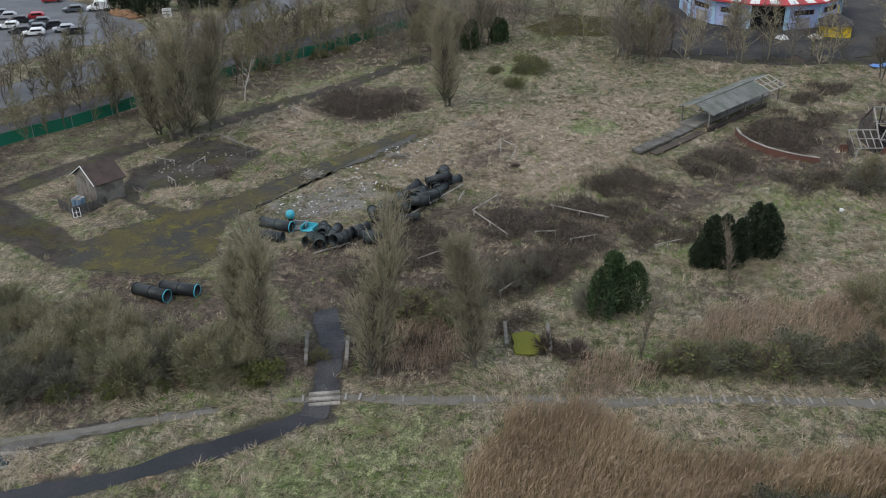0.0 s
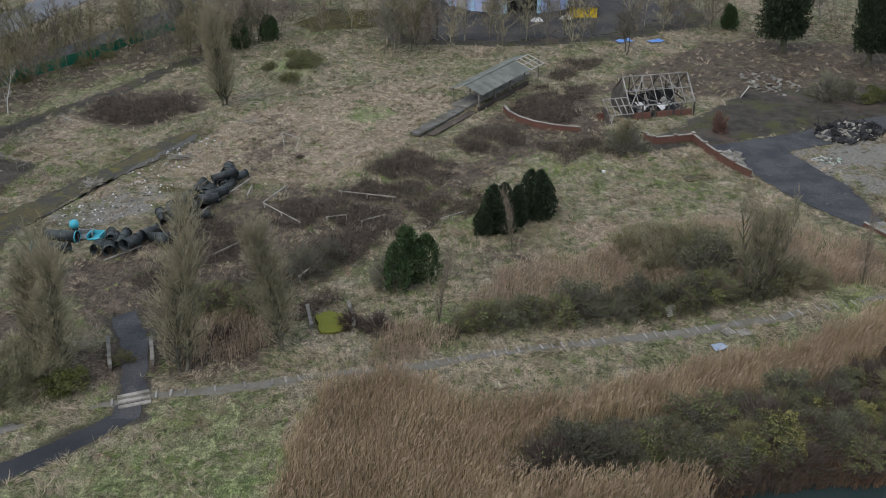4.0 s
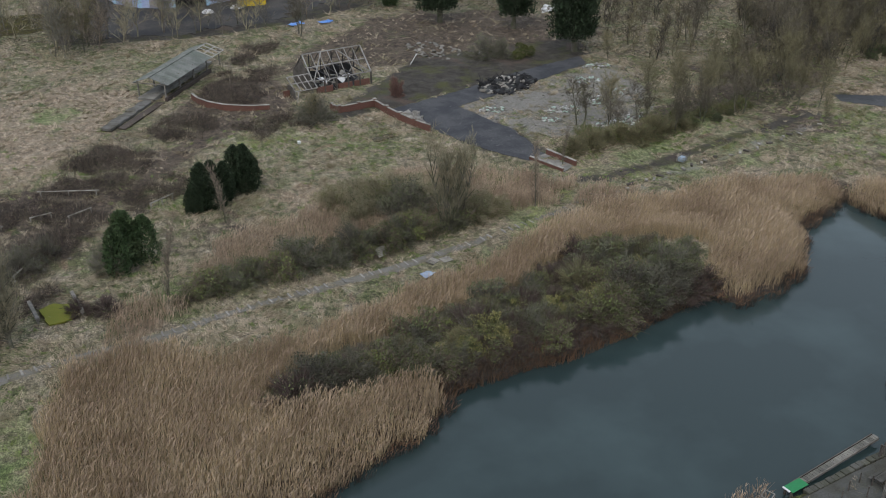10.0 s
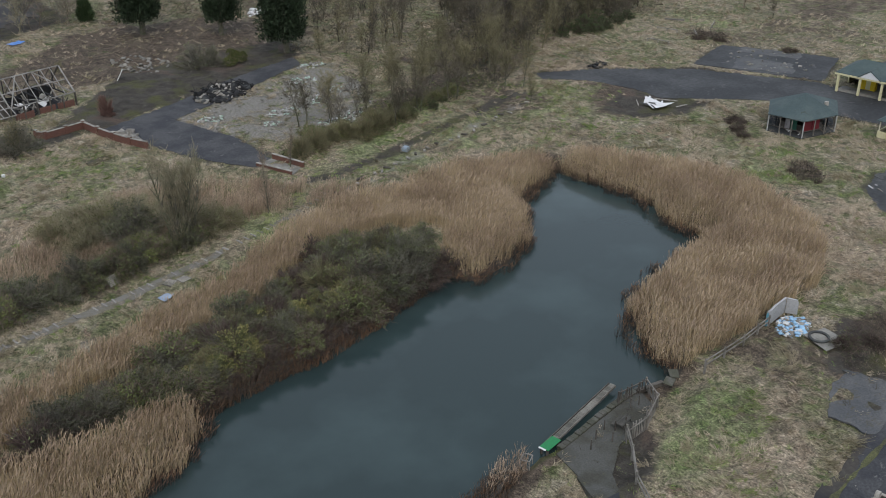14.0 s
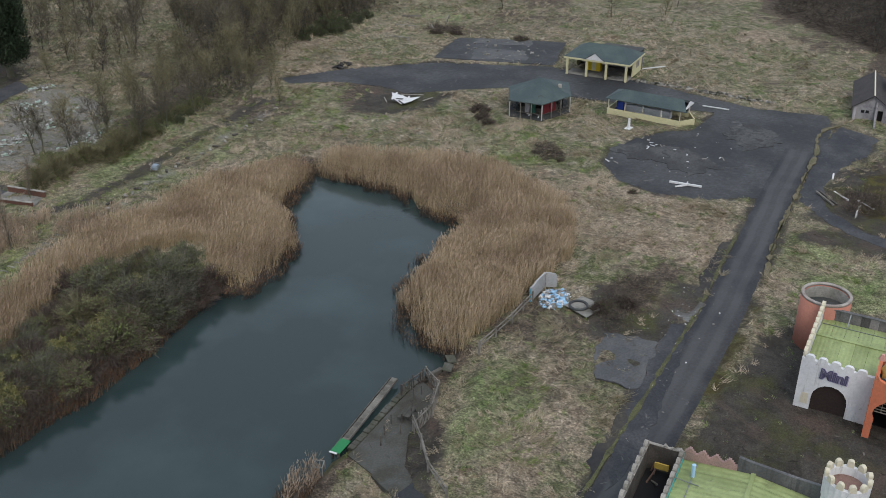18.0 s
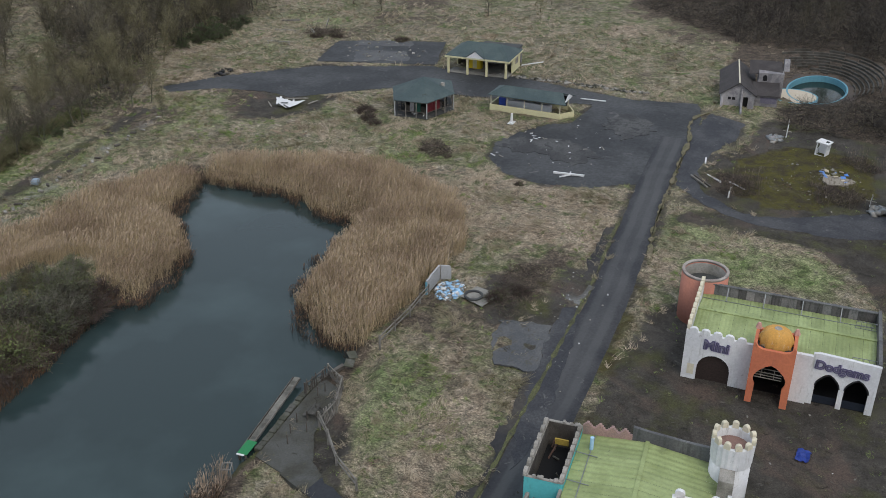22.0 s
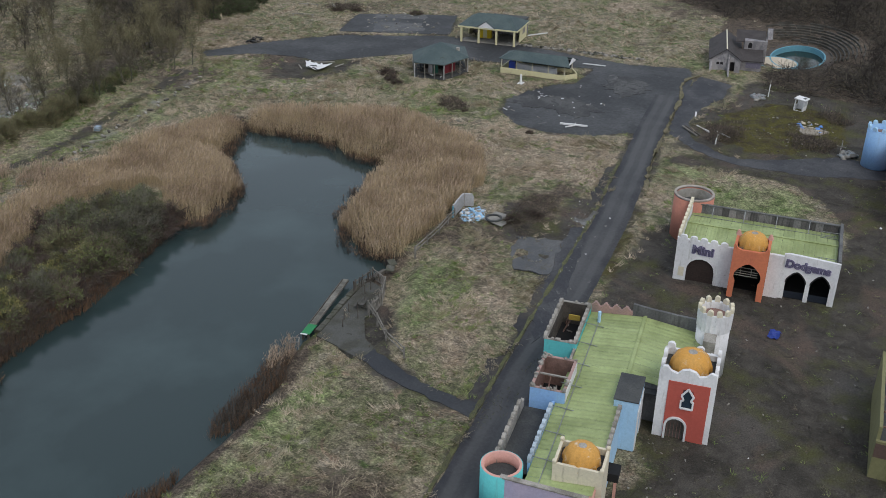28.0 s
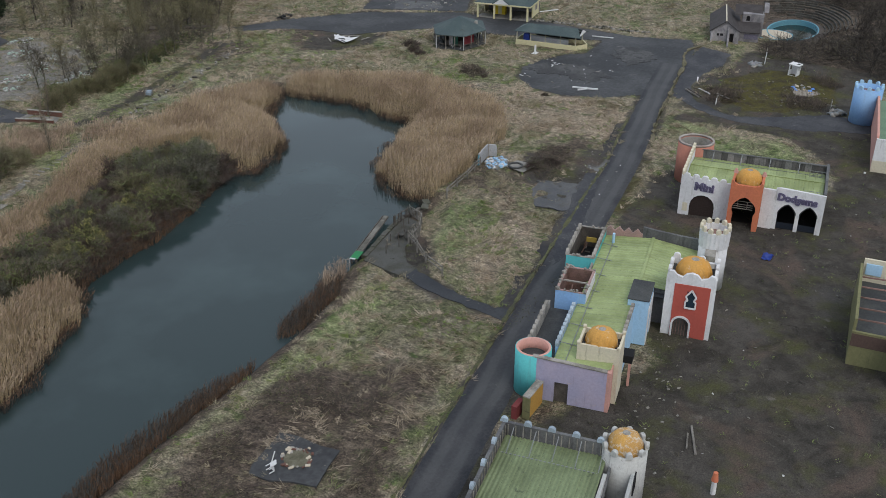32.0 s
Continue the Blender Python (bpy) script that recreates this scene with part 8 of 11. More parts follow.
def cottage():
    t = thing("cottage", "derelict graffitied stone cottage with a brown slate roof", "house", frame_of(143.0, 23.3, 14))
    L, W, E, Rg = 12.0, 4.8, 2.2, 3.95
    M_RUBBLESTONE = mat("rough_grey_stonework", (0.235, 0.222, 0.222), 0.9, scale=3.0, vary=0.5, other=(0.15, 0.143, 0.150), spot=((0.075, 0.070, 0.085), 0.5))
    part("gable_wall", wall([(0, 0), (0.9, 0), (0.9, 1.75), (1.6, 1.75), (1.6, 0), (W, 0), (W, E), (W / 2, Rg - 0.12), (0, E)], -0.25, 0, ACROSS), M_PALESTONE, t, "pale graffitied gable wall with a dark doorway")
    part("corner_buttress", wall([(-1.0, 0), (0.0, 0), (0.0, 2.0)], W - 0.35, W), M_PALESTONE, t, "flared corner buttress")
    part("swept_wall", wall([(-3.4, 0), (-0.02, 0), (-0.02, 3.1), (-0.35, 2.6), (-0.9, 1.6), (-2.0, 1.1), (-3.4, 0.5)], 1.75, 2.0), M_RUBBLESTONE, t, "swept stone wing wall in front of the gable")
    part("side_wall", boxes((0.25, L, W - 0.25, W, 0, E)), M_PALESTONE, t)
    part("side_wall", boxes((0.25, L, 0, 0.25, 0, E)), M_PALESTONE, t)
    part("rear_wall", wall([(0, 0), (W, 0), (W, E), (W / 2, Rg - 0.12), (0, E)], -L, -L + 0.25, ACROSS), M_PALESTONE, t)
    # Black panel behind the doorway stands in for the unlit room.
    part("interior", boxes((0.4, 0.5, 0.3, W - 0.3, 0, 2.0)), M_BLACK, t)
    for y in (2.75, 3.35):
        part("window_pane", boxes((-0.03, 0.0, y, y + 0.45, 1.25, 1.65)), M_BLACK, t, "small dark gable window")
    tri_roof([[(-0.3, -0.3, E - 0.15), (L + 0.2, -0.3, E - 0.15), (L + 0.2, W / 2, Rg), (-0.3, W / 2, Rg)], [(-0.3, W + 0.3, E - 0.15), (L + 0.2, W + 0.3, E - 0.15), (L + 0.2, W / 2, Rg), (-0.3, W / 2, Rg)]], M_SLATE, t, "roof_slope", "brown slate roof slope", 0.12)
    part("ridge", boxes((-0.3, L + 0.2, W / 2 - 0.09, W / 2 + 0.09, Rg - 0.04, Rg + 0.06)), M_CREAM, t, "pale ridge tiles")
    wing = part("wing", boxes((1.7, 5.0, -3.4, -0.02, 0, 1.8)), M_RUBBLESTONE, t, "stone-faced lower wing")
    tri_roof([[(1.4, -3.6, 1.75), (1.4, 0.3, 1.75), (5.2, 0.3, 2.7), (5.2, -3.6, 2.7)]], M_SLATE, t, "wing_roof", "brown slate lean-to roof", 0.1)
    part("graffiti_band", boxes((1.66, 1.70, -3.2, -0.9, 0.5, 1.4)), mat("grey_scrawl", (0.13, 0.12, 0.16), 0.9, scale=3, vary=0.5, spot=((0.3, 0.29, 0.3), 0.5)), wing, "grey painted scrawl")
    st = part("stair_tower", boxes((5.2, 8.4, -4.1, -0.5, 0, 4.1)), M_RUBBLESTONE, t, "rough stone stair tower with an arched opening")
    # Black plate on the solid face imitates the shade inside an opening.
    part("arched_opening", wall([(-1.7, 2.9)] + arch(-1.7, -1.1, 3.8, "round", 2.9)[1:-1] + [(-1.1, 2.9)], -5.19, -5.16, ACROSS), M_BLACK, st)
    tri_roof([[(6.0, -3.9, 4.12), (6.0, 0.9, 3.6), (9.2, 0.9, 4.9), (9.2, -3.9, 4.9)]], M_SLATE, t, "tower_roof", "brown slate upper slope", 0.1)
    part("pinnacle", wall([(6.8, 4.1), (9.4, 4.1), (9.4, 4.9), (8.8, 5.5), (8.2, 5.4), (7.4, 4.9)], -4.9, -4.1), M_RUBBLESTONE, st, "ragged stone pinnacle")


cottage()


def pool():
    t = thing("show_pool", "drained blue-rimmed show pool beside tiered concrete seating", "pool", pose(157.2, 16.6, 0))
    n, A, B = 44, 7.8, 4.5

    def ring(a, b, z):
        return [(a * math.cos(2 * math.pi * k / n), b * math.sin(2 * math.pi * k / n), z) for k in range(n)]

    def band(rows, material, name, label=""):
        bm = bmesh.new()
        vs = [[bm.verts.new(p) for p in row] for row in rows]
        for p, q in zip(vs, vs[1:]):
            for k in range(n):
                bm.faces.new((p[k], p[(k + 1) % n], q[(k + 1) % n], q[k]))
        bmesh.ops.recalc_face_normals(bm, faces=bm.faces)
        part(name, bm, material, t, label)

    M_TIER = mat("mossy_grey_seating", (0.074, 0.070, 0.062), 0.9, scale=1.5, vary=0.45, other=(0.045, 0.040, 0.032), spot=((0.05, 0.042, 0.03), 0.5))
    band([ring(A, B, -1.2), ring(A, B, 0.12), ring(A - 0.25, B - 0.25, 0.12), ring(A - 0.25, B - 0.25, -1.2)], M_POOLBLUE, "rim_wall", "flaking pool-blue rim")
    part("pool_water", plate([(x, y) for x, y, z in ring(A - 0.24, B - 0.24, 0)], -0.85, -0.85), water_material("green_pool_water", (0.010, 0.016, 0.010), 0.08, 0.15), t, "still dark green water")
    band([ring(A - 0.02, B - 0.02, 0.06), ring(A + 1.6, B + 1.6, 0.08), ring(A + 1.7, B + 1.7, -0.5)], M_MUD, "apron", "muddy earth apron round the pool")
    part("stage", tube(bmesh.new(), -5.2, 2.6, -1.2, 0.1, 3.4, 3.4, 28), M_SAND, t, "round flaking beige stage")
    part("stage_rim", ring_wall(3.4, 3.6, -1.2, 0.14, 28, -5.2, 2.6), M_POOLBLUE, t)
    for k in range(9):
        r, z = 9.0 + 0.85 * k, 0.3 + 0.24 * k
        gaps = random.Random(50 + k)
        for seg in range(10):
            if gaps.random() < 0.16:
                continue
            bm, rows, lift = bmesh.new(), [], gaps.uniform(-0.06, 0.06)
            for i in range(5):
                a = radians(-96 + (122 + 2 * k) * (seg + 0.02 + 0.96 * i / 4) / 10)
                c, s = math.cos(a), 0.72 * math.sin(a)
                rows.append([bm.verts.new((q * c, q * s + 1, h + lift)) for q, h in ((r, z - 0.35), (r, z), (r + 0.24, z), (r + 0.24, z - 0.35))])
            for p, q in zip(rows, rows[1:]):
                for i in range(3):
                    bm.faces.new((p[i], p[i + 1], q[i + 1], q[i]))
            for e in (rows[0], rows[-1]):
                bm.faces.new(e)
            bmesh.ops.recalc_face_normals(bm, faces=bm.faces)
            part("seat_tier", bm, M_TIER, t, "curved weathered seating tier")


pool()

# ---- north side: shed, ruin, walls, hut ----


def platform_shed():
    t = thing("platform_shelter", "long open platform shelter with a fibre-cement gable roof", "shelter", frame_of(13.3, 144.6, 54.5))
    L, H = 19.4, 2.95
    full = 15.0
    sheet_roof(t, 0, full, -H, 2.55, 0, 3.55, 1.1, M_ASBESTOS, 0.28, "grey corrugated fibre-cement sheet")
    sheet_roof(t, 0, L, H, 2.55, 0, 3.55, 1.1, M_ASBESTOS, 0.28, "grey corrugated fibre-cement sheet")
    part("ridge_tile", bars(0.14, ((-0.05, 0, 3.6), (full, 0, 3.6))), M_ASBESTOS, t)
    M_PALERAFTER = mat("pale_bare_rafter", (0.34, 0.33, 0.30), 0.9, scale=2, vary=0.25)
    for k in range(4):
        x = full + 0.2 + (L - full - 0.25) * k / 3
        part("bare_rafter", bars(0.13, ((x, -H, 2.5), (x, 0, 3.5))), M_PALERAFTER, t, "exposed pale rafter")
    for y, z in ((-H, 2.5), (-H * 0.5, 3.0), (0, 3.5)):
        part("bare_purlin", bars(0.12, ((full, y, z), (L, y, z))), M_PALERAFTER, t, "exposed pale purlin")
    for k in range(5):
        x = 0.4 + (L - 0.8) * k / 4
        for y in (-2.2, 2.2):
            part("post", boxes((x - 0.09, x + 0.09, y - 0.09, y + 0.09, 0, 2.9)), M_GREYWOOD, t)
        b = bmesh.new()
        bar(b, (x, -H, 2.5), (x, H, 2.5), 0.12)
        part("tie_beam", b, M_GREYWOOD, t)
    part("platform", boxes((-0.5, L, -0.6, 2.0, 0, 0.5)), M_CONCRETE, t, "low concrete platform")
    slab = random.Random(4)
    for k in range(9):
        part("platform_slab", boxes((-13.2 + 1.42 * k, -11.84 + 1.42 * k, -0.85 + slab.uniform(-0.08, 0.08), 0.85 + slab.uniform(-0.12, 0.12), 0, 0.42 + slab.uniform(-0.05, 0.05)), bevel=0.04), M_SILT, t, "crumbling grey platform slab")
    part("track_trough", boxes((-12.0, -0.5, -2.4, -1.2, 0, 0.12)), M_MUD, t, "rusty brown track bed")
    part("track_wall", boxes((0, 15, -2.6, -2.2, 0, 0.6)), M_MUD, t)


platform_shed()


def ruined_frame():
    t = thing("ruined_building", "burnt-out timber-framed building with bare white roof frame", "ruin", frame_of(36.4, 138.0, 9.5))
    L, W, E, Rg = 9.9, 7.0, 2.0, 5.3
    M_PALEWOOD = mat("bleached_timber", (0.27, 0.26, 0.245), 0.9, scale=2, vary=0.35, other=(0.19, 0.18, 0.165))
    for k in range(8):
        x = L * k / 7
        w = 0.18 if k in (0, 7) else 0.10
        part("rafter", bars(w, ((x, 0, E), (x, W / 2, Rg))), M_PALEWOOD, t)
        if k % 2 == 0 or k == 7:
            part("rear_rafter", bars(w, ((x, W, E), (x, W / 2, Rg))), M_DARKWOOD, t)
    for y, z in ((0, E), (W / 2, Rg), (W, E)):
        part("purlin", bars(0.13, ((0, y, z), (L, y, z))), M_PALEWOOD, t)
    part("purlin", bars(0.1, ((0, W / 4, (E + Rg) / 2), (L, W / 4, (E + Rg) / 2))), M_PALEWOOD, t)
    part("wind_brace", bars(0.14, ((0.2, 0, E), (3.2, W / 2, Rg))), M_PALEWOOD, t, "diagonal pale brace")
    part("wind_brace", bars(0.14, ((L - 0.2, 0, E), (L - 4.2, W / 2, Rg))), M_PALEWOOD, t, "diagonal pale brace")
    for k in range(6):
        x = L * k / 5
        part("post", boxes((x - 0.1, x + 0.1, -0.1, 0.1, 0, E)), M_DARKWOOD, t)
        part("post", boxes((x - 0.1, x + 0.1, W - 0.1, W + 0.1, 0, E)), M_DARKWOOD, t)
    part("rear_boarding", wall([(0, 0.1), (L, 0.1), (L, E * 0.8), (L * 0.7, E * 0.95), (L * 0.4, E * 0.6), (0, E * 0.9)], W - 0.05, W + 0.02), M_CHAR, t, "charred boarding behind the frame")
    for a, b in ((0.6, 3.3), (4.2, 6.6), (7.0, 9.6)):
        part("brick_base", boxes((a, b, -0.06, 0.16, 0, 0.95)), M_BRICK, t, "low red brick base wall")
    part("gable_boarding", wall([(0.4, 0), (W - 0.2, 0), (W - 0.2, E), (W / 2, Rg - 0.7), (0.4, E)], 0.1, 0.2, ACROSS @ pose(0, 0, 0)), M_DARKWOOD, t, "grey vertical gable boards")
    part("floor", boxes((0.2, L - 0.2, 0.2, W - 0.2, 0, 0.1)), M_CHAR, t)
    for k in range(5):
        x = 1.1 + 1.9 * k
        part("tie_beam", bars(0.16, ((x, 0.1, E + 0.05), (x, W - 0.1, E + 0.05))), M_CHAR, t)
        part("king_post", bars(0.12, ((x, W / 2, E), (x, W / 2, Rg - 0.1))), M_CHAR, t)
    rr = random.Random(8)
    for k in range(40):
        x, y = rr.uniform(0.6, L - 0.6), rr.uniform(0.8, W - 0.8)
        part("fallen_timber", bar(bmesh.new(), (x, y, 0.15), (x + rr.uniform(-1.2, 1.2), y + rr.uniform(-1.2, 1.2), rr.uniform(0.2, 1.6)), rr.uniform(0.08, 0.3), 0.08), M_GREYWOOD if k % 3 == 0 else M_CHAR, t)
    for k in range(14):
        x, y = rr.uniform(1.5, L - 1.5), rr.uniform(1.6, W - 1.4)
        part("fallen_panel", boxes((-0.7, 0.7, -0.35, 0.35, 0, 0.05)), M_WHITEBOARD if k % 2 else M_STONE, t, "pale fallen ceiling panel").matrix_basis = pose(x, y, rr.uniform(0.3, 1.1), rr.uniform(-40, 40), rr.uniform(-30, 30), rr.uniform(0, 180))
    # lean-to
    for k in range(5):
        x = -3.6 + 0.9 * k
        part("porch_rafter", bars(0.11, ((x, -1.6, 1.5), (x, 1.4, 2.9))), M_PALEWOOD, t)
    for y, z in ((-1.6, 1.5), (0, 2.2), (1.4, 2.9)):
        part("porch_purlin", bars(0.12, ((-3.6, y, z), (0, y, z))), M_PALEWOOD, t)
    part("porch_post", bars(0.12, ((-3.6, -1.6, 0), (-3.6, -1.6, 1.5))), M_GREYWOOD, t)
    part("fallen_prop", bars(0.12, ((-4.2, -3.4, 0.05), (-3.2, -1.8, 1.4))), M_PALEWOOD, t)
    part("porch_wall", boxes((-4.6, -3.6, 0.6, 0.8, 0, 1.1)), M_BRICK, t)
    part("porch_screen", boxes((-3.6, -3.5, -1.4, 1.3, 0.1, 1.9)), M_DARKWOOD, t)


ruined_frame()


def brick_wall(line, h, label, piers=True):
    t = thing("brick_wall", label, "wall")
    for k, (a, b) in enumerate(zip(line, line[1:])):
        va, vb = Vector((*a, 0)), Vector((*b, 0))
        d = vb - va
        m = Matrix.Translation(va) @ Matrix.Rotation(math.atan2(d.y, d.x), 4, "Z")
        bm = boxes((0, d.length, -0.12, 0.12, -0.1, h))
        ob = part("wall_length", bm, M_BRICK, t)
        ob.matrix_basis = m
        ob = part("coping", boxes((0, d.length, -0.17, 0.17, h, h + 0.08)), M_STONE, t)
        ob.matrix_basis = m
        if piers:
            ob = part("pier", boxes((-0.2, 0.2, -0.2, 0.2, -0.1, h + 0.18)), M_BRICK, t)
            ob.matrix_basis = m
            ob = part("pier_cap", boxes((-0.25, 0.25, -0.25, 0.25, h + 0.18, h + 0.28), bevel=0.03), M_STONE, t)
            ob.matrix_basis = m


ARC = [(19.0, 143.2), (19.5, 140.6), (20.6, 138.4), (22.4, 136.3), (24.6, 134.8), (26.6, 133.9), (28.6, 133.4)]
brick_wall(ARC, 0.85, "curved low red brick wall with pale coping", False)
brick_wall([(36.8, 129.6), (37.6, 128.3), (40.6, 128.7), (43.2, 129.2), (43.8, 125.6), (44.6, 122.2), (45.6, 119.0), (46.8, 116.2)], 1.0, "stepped red brick wall with piers along the yard")
brick_wall([(57.7, 102.8), (59.2, 97.7)], 0.7, "low red brick ramp wall", False)
brick_wall([(55.0, 102.2), (57.0, 97.0)], 0.35, "low red brick ramp kerb", False)
ramp = tagged(part("ramp", plate([(55.2, 102.4), (57.6, 102.9), (59.0, 97.9), (57.1, 96.8)], -0.1, 0.06), M_CONCRETE), "pale concrete ramp between brick walls", "ramp", kind="structure")


def hut():
    t = thing("timber_hut", "weathered dark timber hut with a brown felt roof", "hut", frame_of(-57.0, 106.8, 57))
    M_HUT = mat("dark_grey_weathered_boards", (0.105, 0.100, 0.092), 0.9, scale=2.5, vary=0.4, other=(0.065, 0.060, 0.054), obj=0.25)
    M_HUTROOF = mat("brown_felt_roof", (0.070, 0.050, 0.044), 0.9, scale=2.0, vary=0.35, other=(0.050, 0.038, 0.034))
    L, W, E, Rg = 3.6, 5.0, 2.8, 4.5
    for k in range(13):
        x = k * L / 13
        part("board", boxes((x + 0.008, x + L / 13 - 0.008, 0, 0.05 + 0.012 * (k % 2), 0.05, E)), M_GREYWOOD, t)
    for k in range(11):
        y = k * W / 11
        top = E + (Rg - E) * (1 - abs(y + W / 22 - W / 2) / (W / 2)) - 0.06
        part("board", boxes((-0.05 - 0.012 * (k % 2), 0, y + 0.008, y + W / 11 - 0.008, 0.05, top)), M_GREYWOOD, t)
    part("rear_wall", boxes((0, L, W - 0.05, W, 0.05, E)), M_GREYWOOD, t)
    part("far_wall", boxes((L - 0.05, L, 0.06, W - 0.06, 0.05, E)), M_GREYWOOD, t)
    tri_roof([[(-0.3, -0.35, E - 0.12), (L + 0.3, -0.35, E - 0.12), (L + 0.3, W / 2, Rg), (-0.3, W / 2, Rg)], [(-0.3, W + 0.35, E - 0.12), (L + 0.3, W + 0.35, E - 0.12), (L + 0.3, W / 2, Rg), (-0.3, W / 2, Rg)]], M_HUTROOF, t, "roof_slope", "brown felt roof slope", 0.07)
    part("verge_board", bars(0.09, ((-0.32, -0.35, E - 0.12), (-0.32, W / 2, Rg + 0.02))), M_WHITEBOARD, t, "pale verge board")
    part("verge_board", bars(0.09, ((-0.32, W + 0.35, E - 0.12), (-0.32, W / 2, Rg + 0.02))), M_WHITEBOARD, t)
    f = thing("picket_enclosure", "grey board fence enclosing blue drums beside the hut", "fence", pose(0, 0, 0))
    for a, b in (((-61.6, 105.8), (-58.2, 103.5)), ((-58.2, 103.5), (-55.9, 106.9))):
        va, vb = Vector((*a, 0)), Vector((*b, 0))
        n = int((vb - va).length / 0.22)
        for k in range(n):
            p = va.lerp(vb, (k + 0.5) / n)
            ob = part("board", boxes((-0.1, 0.1, -0.02, 0.02, 0, 1.25)), M_HUT, f)
            ob.matrix_basis = Matrix.Translation(p) @ Matrix.Rotation(math.atan2((vb - va).y, (vb - va).x), 4, "Z")
        part("rail", bars(0.07, ((*a, 1.1), (*b, 1.1))), M_HUT, f)
    proto = None
    for x, y in ((-59.3, 106.4), (-58.6, 106.2), (-59.4, 105.7), (-58.7, 105.5)):
        if proto is None:
            proto = thing("plastic_drum", "blue-grey plastic drum behind the fence", "drum", pose(x, y, 0), "drums in the enclosure")
            part("body", tube(bmesh.new(), 0, 0, 0, 1.3, 0.34, 0.32, 14), mat("blue_grey_plastic", (0.17, 0.25, 0.33), 0.5), proto)
            part("lid", tube(bmesh.new(), 0, 0, 1.3, 1.38, 0.28, 0.2, 14), M_STONE, proto)
        else:
            copy_thing(proto, pose(x, y, 0))
    g = thing("window_sash", "loose white window sash leaning on the fence", "window", pose(-58.2, 103.2, 0, -20, 0, 40))
    part("sash", bars(0.07, ((0, 0, 0), (0, 0, 1.1)), ((0.8, 0, 0), (0.8, 0, 1.1)), ((0, 0, 0), (0.8, 0, 0)), ((0, 0, 1.1), (0.8, 0, 1.1)), ((0, 0, 0.55), (0.8, 0, 0.55)), ((0.4, 0, 0), (0.4, 0, 1.1))), M_WHITEBOARD, g)


hut()


def log_rail(name, a, b, z, w, material, label, category="beam", legs=0.0):
    t = thing(name, label, category)
    part("beam", bars(w, ((*a, z), (*b, z))), material, t)
    if legs:
        for f in (0.05, 0.5, 0.95):
            x, y = a[0] + (b[0] - a[0]) * f, a[1] + (b[1] - a[1]) * f
            part("leg", boxes((x - 0.07, x + 0.07, y - 0.07, y + 0.07, -0.05, z)), material, t)
    return t


for a, b in (((-21.7, 78), (-23.1, 82.8)), ((-18.2, 78.6), (-19.2, 82.6)), ((-4.8, 83.6), (-5.5, 87.4)), ((-0.9, 83.6), (-1.6, 87.8))):
    log_rail("parapet_beam", a, b, 0.55, 0.32, M_GREYWOOD, "grey concrete parapet beam beside the path", "parapet", 0.5)
for a, b in (((-54.0, 129.2), (-52.9, 131.1)), ((-52.9, 131.1), (-48.4, 128.4)), ((-48.4, 128.4), (-44.1, 125.7)), ((-44.1, 125.7), (-45.2, 124.2)), ((-49.8, 130.4), (-48.6, 128.8))):
    log_rail("timber_rail", a, b, 0.7, 0.14, M_GREYWOOD, "low grey timber rail round the derelict pad", "rail", 0.6)
for a, b in (((-56.6, 120.9), (-53.4, 120.3)), ((-50.6, 119.5), (-50.0, 122.2)), ((-52.0, 115.2), (-50.4, 113.9)), ((-16.2, 98.3), (-12.3, 102.8)), ((-3.8, 114.0), (3.0, 111.7)), ((-12.5, 111.2), (-10.1, 116.2)), ((-12.5, 111.2), (-7.6, 105.5)), ((-4.9, 106.7), (-2.5, 107.3)), ((-0.9, 105.5), (1.8, 107.0)), ((-14.6, 113.4), (-14.4, 116.4)), ((-6.8, 92.9), (-4.7, 96.6)), ((8, 105.4), (11, 107.4)), ((136.3, 107.8), (137.7, 103.7)), ((143.6, 111.6), (144.7, 107.5)), ((-46.0, 144), (-43.2, 141.6)), ((145, 103.5), (147.4, 106)), ((150.5, 104.8), (155.3, 107.5))):
    log_rail("fallen_pole", a, b, 0.7, 0.11, M_STONE, "fallen pale timber pole in the undergrowth", "pole", 0.4)
fr = thing("goal_frame", "broken white timber frame standing in dry grass", "frame")
part("bar", bars(0.1, ((-12.4, 133, 0), (-12.4, 133, 1.3)), ((-12.4, 133, 1.3), (-9.9, 131.6, 0.9)), ((-9.9, 131.6, 0.9), (-10.4, 129, 0.1)), ((-12.4, 133, 1.3), (-11.9, 130.6, 0.1))), M_STONE, fr)

# ---- discarded slide tubes ----


def tube_piece(length=2.6, r=0.6, cyan=False):
    t = thing("slide_tube", "discarded black plastic water-slide tube" if not cyan else "black slide tube with an aqua inner lip", "tube", group="discarded slide tubes")
    bm = ring_wall(r - 0.05, r, 0, length, 18)
    bmesh.ops.rotate(bm, verts=bm.verts, cent=(0, 0, 0), matrix=Matrix.Rotation(radians(90), 3, "Y"))
    bmesh.ops.translate(bm, verts=bm.verts, vec=(0, 0, r))
    part("shell", bm, M_RUBBER, t)
    for x in (0.0, length * 0.5, length):
        b = ring_wall(r, r + 0.06, -0.05, 0.05, 18)
        bmesh.ops.rotate(b, verts=b.verts, cent=(0, 0, 0), matrix=Matrix.Rotation(radians(90), 3, "Y"))
        bmesh.ops.translate(b, verts=b.verts, vec=(x, 0, r))
        part("flange", b, M_AQUA if cyan and x == length else M_RUBBER, t)
    return t


